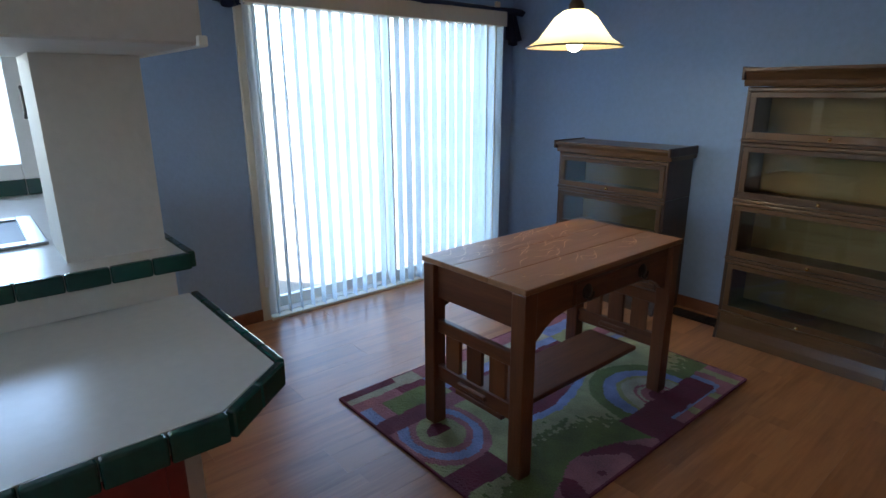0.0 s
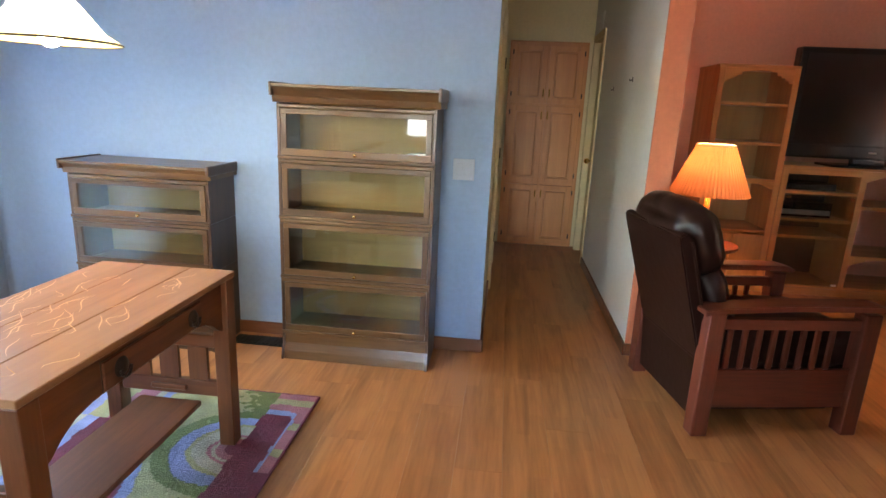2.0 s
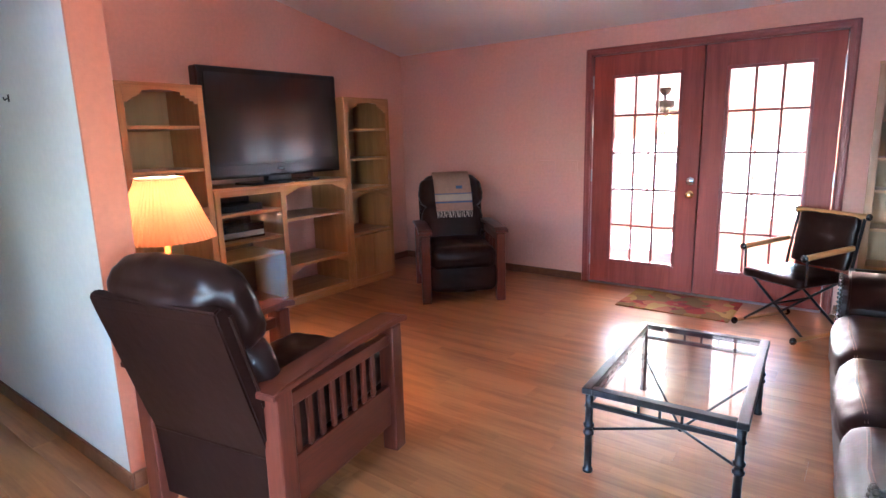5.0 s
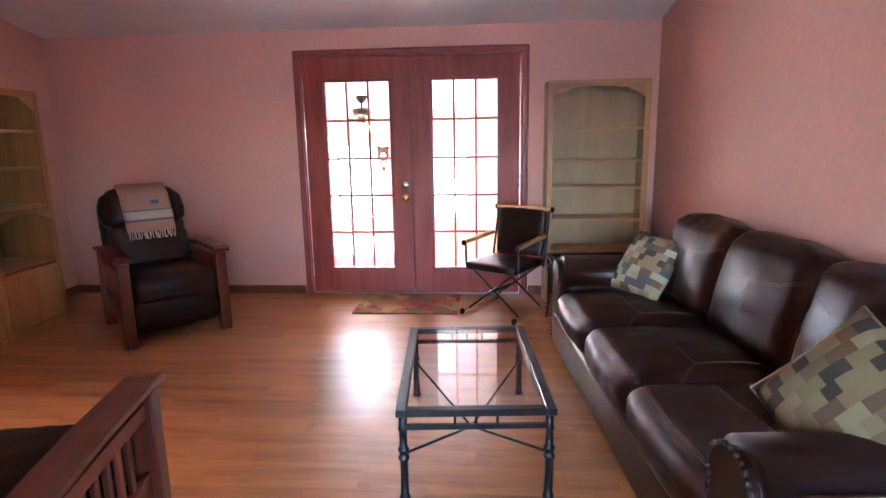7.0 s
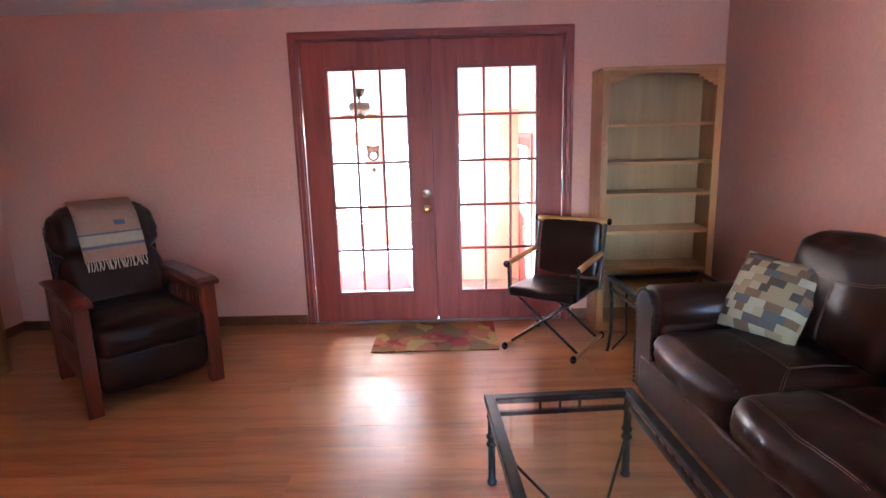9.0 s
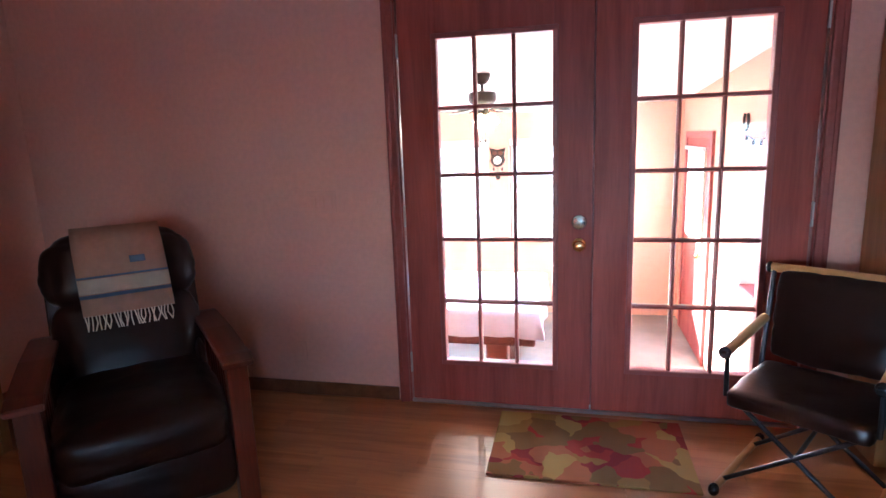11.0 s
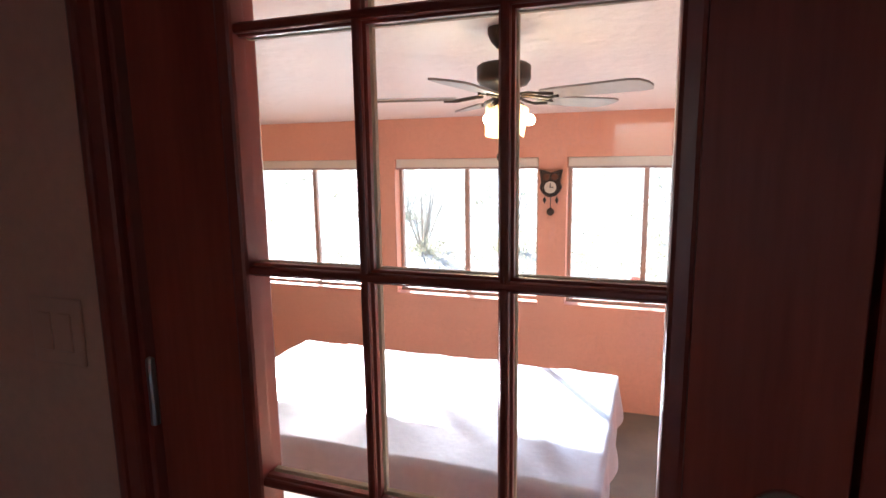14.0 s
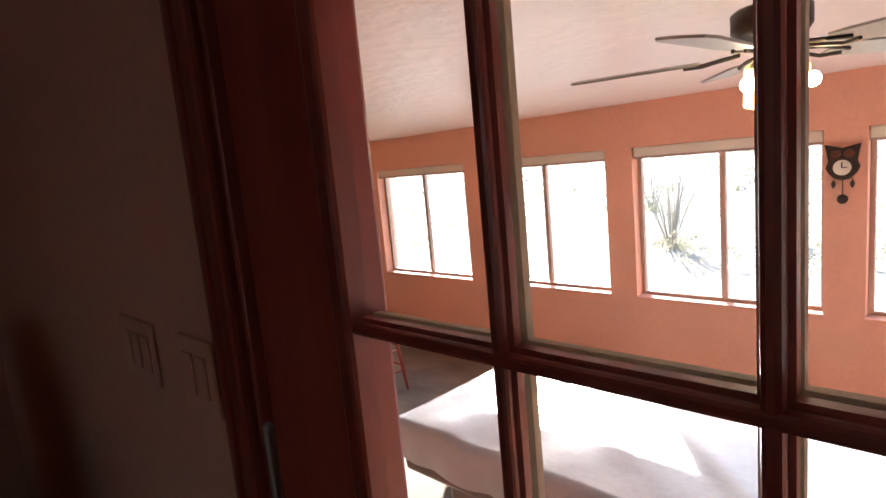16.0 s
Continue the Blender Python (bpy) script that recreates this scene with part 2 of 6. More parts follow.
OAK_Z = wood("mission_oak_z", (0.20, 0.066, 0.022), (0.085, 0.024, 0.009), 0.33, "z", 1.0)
FLAKE = material("oak_ray_flake", (0.62, 0.36, 0.16), 0.3, spread=0.1, bump=0.0)
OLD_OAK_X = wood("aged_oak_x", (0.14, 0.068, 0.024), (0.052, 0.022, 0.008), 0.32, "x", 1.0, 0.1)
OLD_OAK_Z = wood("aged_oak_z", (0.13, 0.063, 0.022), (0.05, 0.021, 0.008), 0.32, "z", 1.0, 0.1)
# dark sides of the bookcases; also painted shade in drawer gap and console recess
OLD_DARK = wood("dark_aged_oak_and_recess_shade", (0.085, 0.038, 0.018), (0.045, 0.02, 0.011), 0.325, "z", 1.0, 0.1)
OAK_BACK = wood("bookcase_back_panel", (0.52, 0.33, 0.13), (0.36, 0.21, 0.08), 0.5, "x", 0.8)
HONEY_X = wood("honey_oak_x", (0.53, 0.27, 0.095), (0.34, 0.155, 0.05), 0.38, "x", 1.0)
HONEY_Y = wood("honey_oak_y", (0.53, 0.27, 0.095), (0.34, 0.155, 0.05), 0.38, "y", 1.0)
HONEY_Z = wood("honey_oak_z", (0.53, 0.27, 0.095), (0.34, 0.155, 0.05), 0.38, "z", 1.0)
HONEY_BACK = wood("honey_oak_back", (0.43, 0.27, 0.12), (0.33, 0.19, 0.08), 0.5, "z", 0.6)
CUPBOARD = wood("pickled_maple_door", (0.74, 0.32, 0.115), (0.60, 0.23, 0.075), 0.35, "z", 0.8, 0.0, 0.1)
CHERRY_X = wood("cherry_x", (0.15, 0.032, 0.015), (0.062, 0.013, 0.007), 0.325, "x", 1.0, 0.0)
CHERRY_Z = wood("cherry_z", (0.15, 0.032, 0.015), (0.062, 0.013, 0.007), 0.325, "z", 1.0, 0.0)
LEATHER = leather("brown_leather", (0.015, 0.005, 0.0035), 0.32)
LEATHER_SOFA = leather("sofa_brown_leather", (0.018, 0.0049, 0.003), 0.32)
STITCH = material("seam_thread", (0.16, 0.085, 0.055), 0.6, bump=0.0)
IRON = material("dark_iron", (0.035, 0.032, 0.034), 0.35, 0.8, spread=0.3, bump=0.2, bump_scale=90)
STEEL = material("dull_steel", (0.42, 0.42, 0.43), 0.3, 1.0, spread=0.1, bump=0.05)
BRASS = material("polished_brass", (0.80, 0.56, 0.22), 0.16, 1.0, spread=0.1, bump=0.0)
NICKEL = material("satin_nickel", (0.62, 0.62, 0.58), 0.25, 1.0, spread=0.1, bump=0.0)
BRONZE = material("aged_bronze", (0.05, 0.04, 0.032), 0.4, 0.7, spread=0.25, bump=0.1)
BLACK_PLASTIC = material("black_plastic", (0.012, 0.012, 0.014), 0.25, spread=0.1, bump=0.0)
SCREEN = material("dark_screen", (0.010, 0.009, 0.010), 0.16, spread=0.05, bump=0.0, coat=0.5)
WHITE_PLASTIC = material("white_plastic", (0.75, 0.74, 0.72), 0.35, spread=0.04, bump=0.0)
WHITE_PAINT = material("white_gloss_paint", (0.76, 0.75, 0.71), 0.4, spread=0.05, bump=0.05)
VINYL = material("white_vinyl_frame", (0.74, 0.73, 0.70), 0.4, spread=0.05, bump=0.0)
ALUMINIUM = material("bronze_aluminium_frame", (0.42, 0.29, 0.22), 0.45, 0.2, spread=0.1, bump=0.0)
LAMINATE = material("cream_laminate_counter", (0.66, 0.64, 0.58), 0.22, spread=0.05, bump=0.04)
GREEN_TILE = material("dark_green_glazed_tile", (0.012, 0.055, 0.042), 0.12, spread=0.3, bump=0.05, per_object=0.3)
GROUT = material("grout", (0.34, 0.27, 0.21), 0.9, bump=0.3)
RED_CABINET = material("red_painted_cabinet", (0.20, 0.018, 0.014), 0.4, spread=0.15, bump=0.1)
BLIND = thin("vertical_blind_vinyl", (0.62, 0.68, 0.72), 0.12)
VALANCE = material("cream_blind_valance", (0.72, 0.66, 0.52), 0.5, spread=0.05, bump=0.0)
NAVY = material("navy_satin_scarf", (0.016, 0.025, 0.09), 0.45, spread=0.3, bump=0.2, bump_scale=300)
SHADE = thin("pleated_lamp_shade", (0.50, 0.17, 0.055), 0.11)
ALABASTER = thin("alabaster_glass", (0.93, 0.72, 0.42), 0.6, 0.2)
BULB = glow("lit_bulb", (1.0, 0.80, 0.50), 8.0)
PANE = glass("window_pane")
TABLE_GLASS = glass("table_glass", (0.93, 0.955, 0.945), 0.01, 1.5)
OLD_PANE = glass("old_bookcase_pane", (0.90, 0.92, 0.88), 0.03, 2.1)
SALTILLO = material("saltillo_tile", (0.60, 0.24, 0.14), 0.38, spread=0.25, bump=0.2, bump_scale=18, per_object=0.5)
COVER = material("grey_vinyl_cover", (0.36, 0.36, 0.40), 0.32, spread=0.1, bump=0.25, bump_scale=14, distance=0.01)
BLADE = wood("grey_oak_fan_blade", (0.36, 0.36, 0.34), (0.24, 0.24, 0.23), 0.35, "x", 1.0)
THROW = material("peach_wool_throw", (0.60, 0.37, 0.26), 0.95, spread=0.12, bump=0.6, bump_scale=400)
THROW_BAND = material("cream_wool_band", (0.70, 0.62, 0.48), 0.95, spread=0.1, bump=0.6, bump_scale=400)
THROW_BLUE = material("blue_wool_band", (0.16, 0.23, 0.36), 0.95, spread=0.15, bump=0.6, bump_scale=400)
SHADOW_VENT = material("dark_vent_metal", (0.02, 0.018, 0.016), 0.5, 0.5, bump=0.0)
GROUND = material("desert_ground", (0.19, 0.16, 0.115), 0.95, spread=0.5, grain=(0.4, 0.4, 0.4), bump=0.6, bump_scale=3, stain=0.15, distance=0.05)
SCRUB = thin("desert_scrub_leaf", (0.27, 0.25, 0.16), 0.5, 0.8)
OCOTILLO = material("ocotillo_cane", (0.26, 0.24, 0.19), 0.85, spread=0.3, bump=0.3)
TERRACOTTA = material("terracotta_pot", (0.42, 0.15, 0.08), 0.7, spread=0.15, bump=0.2)


# ---- mesh helpers ----
def part(name, bm, mat, parent=None, label="", smooth=False, at=None):
    """Links a bmesh as one mesh object, under a thing or a part."""
    data = bpy.data.meshes.new(name)
    bm.normal_update()
    bm.to_mesh(data)
    bm.free()
    data.materials.append(mat)
    if smooth:
        for f in data.polygons:
            f.use_smooth = True
    ob = new(name, data)
    if at is not None:
        ob.matrix_basis = at
    if parent is not None:
        ob.parent = parent
    return tagged(ob, label)


def thing(name, label, category, at=None, group="", kind=""):
    ob = new(name)
    ob.empty_display_size = 0.1
    if at is not None:
        ob.matrix_basis = at
    return tagged(ob, label, category, group, kind)


def again(ob, name, m, parent):
    """The same mesh once more, as a part of its own."""
    o = new(name, ob.data)
    o.matrix_basis = m
    o.parent = parent
    return o


def block(bm, x0, y0, z0, x1, y1, z1, bevel=0.0, segments=2, turn=None):
    made = bmesh.ops.create_cube(bm, size=1.0)["verts"]
    for v in made:
        v.co = Vector((x0 + (v.co.x + 0.5) * (x1 - x0), y0 + (v.co.y + 0.5) * (y1 - y0), z0 + (v.co.z + 0.5) * (z1 - z0)))
    if bevel:
        edges = list({e for v in made for e in v.link_edges})
        made = [v for v in bmesh.ops.bevel(bm, geom=edges, offset=bevel, segments=segments, profile=0.5, affect="EDGES")["verts"]]
    if turn is not None:
        bmesh.ops.transform(bm, matrix=turn, verts=made)
    return bm


def box(x0, y0, z0, x1, y1, z1, bevel=0.0, segments=2):
    return block(bmesh.new(), x0, y0, z0, x1, y1, z1, bevel, segments)


def rod(bm, a, b, r, r2=None, sides=10):
    a, b = Vector(a), Vector(b)
    way = b - a
    m = Matrix.Translation((a + b) / 2) @ way.to_track_quat("Z", "Y").to_matrix().to_4x4()
    bmesh.ops.create_cone(bm, cap_ends=True, segments=sides, radius1=r, radius2=r if r2 is None else r2, depth=way.length, matrix=m)
    return bm


def ball(bm, at, r, flat=(1, 1, 1), u=12, v=8):
    bmesh.ops.create_uvsphere(bm, u_segments=u, v_segments=v, radius=r, matrix=Matrix.Translation(at) @ Matrix.Diagonal((*flat, 1)))
    return bm


def lathe(bm, profile, at=(0, 0, 0), sides=32, wave=0.0, waves=0, close=False):
    """Turns a profile of (radius, height) round the z axis; wave pleats it."""
    rings = []
    for r, z in profile:
        ring = []
        for i in range(sides):
            a = 2 * math.pi * i / sides
            rr = r * (1 + wave * (1 if (i % 2) else -1)) if waves else r
            ring.append(bm.verts.new((at[0] + rr * math.cos(a), at[1] + rr * math.sin(a), at[2] + z)))
        rings.append(ring)
    for low, high in zip(rings, rings[1:]):
        for i in range(sides):
            bm.faces.new((low[i], low[(i + 1) % sides], high[(i + 1) % sides], high[i]))
    if close:
        bm.faces.new(rings[0][::-1])
        bm.faces.new(rings[-1])
    return bm


def prism(bm, outline, m, depth):
    """A flat outline in its own xy plane, raised by depth along z, laid out by m."""
    low = [bm.verts.new(m @ Vector((x, y, 0))) for x, y in outline]
    high = [bm.verts.new(m @ Vector((x, y, depth))) for x, y in outline]
    n = len(outline)
    bm.faces.new(low[::-1])
    bm.faces.new(high)
    for i in range(n):
        bm.faces.new((low[i], low[(i + 1) % n], high[(i + 1) % n], high[i]))
    bmesh.ops.recalc_face_normals(bm, faces=bm.faces)
    return bm


def cushion(x0, y0, z0, x1, y1, z1, puff=0.04, round_edge=0.5, cuts=8, sag=0.0, seed=0):
    """A stuffed block: swollen faces, soft edges and slight wrinkles."""
    bm = bmesh.new()
    bmesh.ops.create_cube(bm, size=2.0)
    bmesh.ops.subdivide_edges(bm, edges=bm.edges, cuts=cuts * 2, use_grid_fill=True)
    half = Vector(((x1 - x0) / 2, (y1 - y0) / 2, (z1 - z0) / 2))
    mid = Vector(((x0 + x1) / 2, (y0 + y1) / 2, (z0 + z1) / 2))
    r = min(half) * round_edge
    for v in bm.verts:
        c = Vector(v.co)
        p = Vector((c.x * half.x, c.y * half.y, c.z * half.z))
        inner = Vector([max(-(h - r), min(h - r, q)) for q, h in zip(p, half)])
        d = p - inner
        if d.length > 1e-6:
            p = inner + d.normalized() * r
        w = [(1 - min(1, abs(k)) ** 2) for k in c]
        p.x += math.copysign(puff, c.x) * w[1] * w[2] * (abs(c.x) > 0.98)
        p.y += math.copysign(puff, c.y) * w[0] * w[2] * (abs(c.y) > 0.98)
        p.z += math.copysign(puff, c.z) * w[0] * w[1] * (abs(c.z) > 0.98) - sag * w[0] * w[1] * (c.z > 0.98)
        n = noise.noise(p * 9 + Vector((seed * 3.1, seed, 0)))
        crease = (1 - abs(noise.noise(Vector((p.x * 7, p.y * 7, p.z * 16)) + Vector((seed, 0, seed * 2.3))))) ** 6
        p += p.normalized() * (n * 0.007 - crease * 0.007)
        v.co = mid + p
    return bm


def run(bm, points, r, sides=6):
    """A round bar along a line of points."""
    for a, b in zip(points, points[1:]):
        rod(bm, a, b, r, sides=sides)
    return bm


# ---- structure ----
def wall(name, mat, boxes, label=""):
    bm = bmesh.new()
    for b in boxes:
        block(bm, *b)
    return tagged(part(name, bm, mat), label, "wall", kind="structure")


def gable(x):
    return 2.275 + 0.2 * min(-x, 7.95 + x)


def sloped_wall(name, mat, x0, x1, y0, y1, label):
    """An upright wall across the roof's slope, up to the vaulted ceiling."""
    xs = [x0] + ([-3.975] if x0 < -3.975 < x1 else []) + [x1]
    outline = [(x0, 0)] + [(x1, 0)] + [(x, gable(x) + 0.02) for x in reversed(xs)]
    bm = prism(bmesh.new(), outline, Matrix(((1, 0, 0, 0), (0, 0, -1, y1), (0, 1, 0, 0), (0, 0, 0, 1))), y1 - y0)
    return tagged(part(name, bm, mat), label, "wall", kind="structure")


NORTH, SOUTH, WEST = 3.195, -2.04, -7.95
# french-door wall
wall("wall_east", PINK_WALL, [(0, 0.985, 0, 0.14, NORTH + 0.12, 2.3), (0, SOUTH - 0.12, 0, 0.14, -0.985, 2.3), (0, -0.985, 2.1, 0.14, 0.985, 2.3)], "coral painted textured wall round the french doors")
sloped_wall("wall_north", PINK_WALL, -3.99, 0, NORTH, NORTH + 0.12, "coral painted gable wall behind the television")
sloped_wall("wall_south", PINK_WALL, -4.35, 0, SOUTH - 0.12, SOUTH, "coral painted gable wall behind the sofa")
# sliding-door wall
wall("wall_west", BLUE_WALL, [(WEST - 0.14, 0.82, 0, WEST, 1.02, 2.3), (WEST - 0.14, -1.98, 0, WEST, -1.10, 2.3), (WEST - 0.14, -1.10, 1.95, WEST, 0.82, 2.3)], "blue painted wall round the sliding glass door")
sloped_wall("wall_blue", BLUE_WALL, WEST - 0.14, -4.972, 1.02, 1.14, "periwinkle blue textured wall behind the glass-front bookcases")
wall("wall_hall_left", CREAM_WALL, [(-5.09, 1.14, 0, -4.975, 3.96, 3.0)], "cream painted hallway wall")
wall("wall_hall_end", CREAM_WALL, [(-4.975, 3.86, 0, -3.99, 3.96, 3.1)], "cream painted wall at the end of the hallway")
bm = bmesh.new()
for b in [(-4.12, 1.166, 0, -4.02, 3.19, 3.08), (-4.12, 3.19, 2.03, -4.02, 3.72, 3.08), (-4.12, 3.72, 0, -4.02, 3.86, 3.08)]:
    block(bm, *b)
tagged(part("wall_hall_right", bm, WHITE_WALL), "off-white textured hallway wall lit by daylight", "wall", kind="structure")
wall("wall_orange_end", ORANGE_WALL, [(-4.12, 1.15, 0, -3.99, 1.166, 3.08), (-4.02, 1.166, 0, -3.99, 3.86, 3.08)], "burnt orange end and side of the hallway wall")
# kitchen side
wall("wall_kitchen_west", KITCHEN_WALL, [(WEST - 0.14, -5.4, 0, WEST, -3.06, 2.3), (WEST - 0.14, -3.06, 0, WEST, -1.98, 0.98), (WEST - 0.14, -3.06, 1.92, WEST, -1.98, 2.3), (WEST - 0.14, -2.10, 0.98, WEST, -1.98, 1.92)], "off-white kitchen wall round the casement window")
sloped_wall("wall_kitchen_south", KITCHEN_WALL, WEST - 0.14, -6.5, -5.54, -5.4, "off-white kitchen wall")
wall("wall_kitchen_back", KITCHEN_WALL, [(-6.5, -5.54, 0, -4.7, -5.4, 0.85), (-6.5, -5.54, 2.05, -4.7, -5.4, 3.1)], "off-white kitchen wall round a wide window")
sloped_wall("wall_kitchen_south_end", KITCHEN_WALL, -4.7, -4.23, -5.54, -5.4, "off-white kitchen wall")
wall("wall_kitchen_east", KITCHEN_WALL, [(-4.35, -5.4, 0, -4.23, SOUTH - 0.12, 3.1)], "off-white kitchen wall")

# vaulted ceiling
bm = bmesh.new()
for x0, x1 in ((WEST - 0.14, -3.975), (-3.975, 0.14)):
    z0, z1 = gable(x0), gable(x1)
    vs = [bm.verts.new(p) for p in ((x0, -5.54, z0), (x1, -5.54, z1), (x1, 3.96, z1), (x0, 3.96, z0), (x0, -5.54, z0 + 0.15), (x1, -5.54, z1 + 0.15), (x1, 3.96, z1 + 0.15), (x0, 3.96, z0 + 0.15))]
    for f in ((3, 2, 1, 0), (4, 5, 6, 7), (0, 1, 5, 4), (1, 2, 6, 5), (2, 3, 7, 6), (3, 0, 4, 7)):
        bm.faces.new([vs[i] for i in f])
tagged(part("ceiling", bm, CEILING), "white textured vaulted ceiling", "ceiling", kind="structure")

# floor under the planks
bm = box(WEST - 0.14, -5.54, -0.15, 0.14, 3.96, -0.012)
floor = tagged(part("floor", bm, PLANK), "honey-brown laminate plank floor", "floor", kind="structure")


def baseboard(runs, label="dark stained wood baseboard"):
    bm = bmesh.new()
    for x0, y0, x1, y1 in runs:
        block(bm, x0, y0, 0, x1, y1, 0.075, 0.004, 1)
    return tagged(part("baseboard", bm, BASEBOARD), label, "baseboard", kind="structure")


baseboard([(-0.015, 1.0, 0, NORTH), (-0.015, SOUTH, 0, -1.0)])
baseboard([(-3.99, NORTH - 0.015, -0.015, NORTH), (-4.35, SOUTH, -0.015, SOUTH + 0.015)])
baseboard([(WEST, 1.005, -4.957, 1.02), (-4.972, 1.02, -4.957, 1.14), (WEST, 0.86, WEST + 0.015, 1.005), (WEST, -1.93, WEST + 0.015, -1.14)])
baseboard([(-4.135, 1.135, -4.12, 3.14), (-4.12, 1.135, -3.975, 1.15), (-3.99, 1.15, -3.975, NORTH - 0.015), (-4.975, 1.2, -4.96, 2.2), (-4.975, 3.05, -4.96, 3.84)])

# outdoors
bm = bmesh.new()
n = 48
span = 400.0
grid = {}
for i in range(n + 1):
    for j in range(n + 1):
        a = (i / n * 2 - 1)
        b = (j / n * 2 - 1)
        x, y = math.copysign(abs(a) ** 3, a) * span, math.copysign(abs(b) ** 3, b) * span
        d = math.hypot(x, y)
        z = -0.72 + max(0, x - 9) * 0.10 * min(1, max(0, x - 9) / 25) * (0.75 + 0.35 * noise.noise(Vector((x * 0.02, y * 0.02, 3)))) + 0.05 * noise.noise(Vector((x * 0.5, y * 0.5, 0)))
        z = min(z, 30 + 6 * noise.noise(Vector((x * 0.01, y * 0.01, 7))))
        if -9.5 < x < 4.5 and abs(y) < 8:
            z = -0.75
        grid[i, j] = bm.verts.new((x, y, z))
for i in range(n):
    for j in range(n):
        bm.faces.new((grid[i, j], grid[i + 1, j], grid[i + 1, j + 1], grid[i, j + 1]))
ground = tagged(part("ground", bm, GROUND, smooth=True), "pale sandy desert ground rising to a hillside", "ground", kind="structure")


# ---- french doors ----
OUTER_STOP = material("weathered_cream_paint", (0.50, 0.42, 0.30), 0.6, spread=0.25, bump=0.2)


def french_leaf(side, parent):
    """One leaf, hinge at y = side * 0.925, closing at y = 0; three by five panes."""
    y0, y1 = (0.004, 0.918) if side > 0 else (-0.918, -0.004)
    g0, g1 = (0.18, 0.735) if side > 0 else (-0.735, -0.18)
    zb, zt, z0, z1 = 0.015, 2.045, 0.237, 1.85
    leaf = part("door_leaf", box(0.0, y0, zb, 0.044, g0, zt, 0.002, 1), DOOR_RED, parent, "brick-red stained oak door leaf with fifteen panes")
    part("stile", box(0.0, g1, zb, 0.044, y1, zt, 0.002, 1), DOOR_RED, leaf)
    part("bottom_rail", box(0.001, g0, zb, 0.043, g1, z0), DOOR_RED, leaf)
    part("top_rail", box(0.001, g0, z1, 0.043, g1, zt), DOOR_RED, leaf)
    bm = bmesh.new()   # moulded frame round the glass
    for a, b, c, d in ((g0 - 0.02, z0 - 0.02, g1 + 0.02, z0 + 0.006), (g0 - 0.02, z1 - 0.006, g1 + 0.02, z1 + 0.02), (g0 - 0.02, z0, g0 + 0.006, z1), (g1 - 0.006, z0, g1 + 0.02, z1)):
        block(bm, -0.006, a, b, 0.050, c, d, 0.006, 2)
    part("glazing_frame", bm, TRIM_RED, leaf)
    for k in (1, 2):
        y = g0 + (g1 - g0) * k / 3
        bar = part("muntin", block(box(0.001, y - 0.0062, z0, 0.024, y + 0.0062, z1, 0.004, 2), 0.009, y - 0.0095, z0, 0.0235, y + 0.0095, z1, 0.003, 1), TRIM_RED, leaf)
        part("outer_stop", box(0.0245, y - 0.0098, z0, 0.041, y + 0.0098, z1, 0.004, 1), OUTER_STOP, bar, "weathered cream outside face")
    for k in range(1, 5):
        z = z0 + (z1 - z0) * k / 5
        bar = part("muntin", block(box(0.0005, g0, z - 0.0062, 0.0245, g1, z + 0.0062, 0.004, 2), 0.0085, g0, z - 0.0095, 0.024, g1, z + 0.0095, 0.003, 1), TRIM_RED, leaf)
        part("outer_stop", box(0.025, g0, z - 0.0098, 0.0415, g1, z + 0.0098, 0.004, 1), OUTER_STOP, bar, "weathered cream outside face")
    for i in range(3):
        for k in range(5):
            w, h = (g1 - g0) / 3, (z1 - z0) / 5
            pane = part("pane", box(0.020, g0 + i * w + 0.007, z0 + k * h + 0.007, 0.024, g0 + (i + 1) * w - 0.007, z0 + (k + 1) * h - 0.007), PANE, leaf)
            pane.visible_shadow = False
    for z in (0.22, 1.0, 1.82):
        y = side * 0.922
        bm = rod(bmesh.new(), (-0.006, y, z - 0.05), (-0.006, y, z + 0.05), 0.007)
        ball(bm, (-0.006, y, z + 0.053), 0.007)
        part("hinge", bm, STEEL, leaf, "steel butt hinge")
    return leaf


french = thing("door_1", "closed brick-red french doors with fifteen panes a leaf", "door", kind="structure")
bm = bmesh.new()
for s in (1, -1):
    block(bm, -0.012, min(s * 0.925, s * 0.985), 0, 0.14, max(s * 0.925, s * 0.985), 2.1, 0.002, 1)
    block(bm, -0.028, min(s * 0.934, s * 0.99), 0, -0.001, max(s * 0.934, s * 0.99), 2.108, 0.008, 2)
    block(bm, -0.034, min(s * 0.965, s * 0.985), 0, -0.001, max(s * 0.965, s * 0.985), 2.104, 0.006, 2)
block(bm, -0.012, -0.925, 2.05, 0.14, 0.925, 2.1)
block(bm, -0.027, -0.985, 2.056, -0.001, 0.985, 2.109, 0.008, 2)
block(bm, -0.033, -0.985, 2.082, -0.001, 0.985, 2.105, 0.006, 2)
part("door_frame", bm, TRIM_RED, french, "brick-red door casing")
part("threshold", box(-0.02, -0.925, 0, 0.14, 0.925, 0.013, 0.004, 1), STEEL, french)
left_leaf = french_leaf(1, french)
right_leaf = french_leaf(-1, french)
part("astragal", box(0.045, -0.02, 0.02, 0.058, 0.02, 2.04), TRIM_RED, right_leaf)
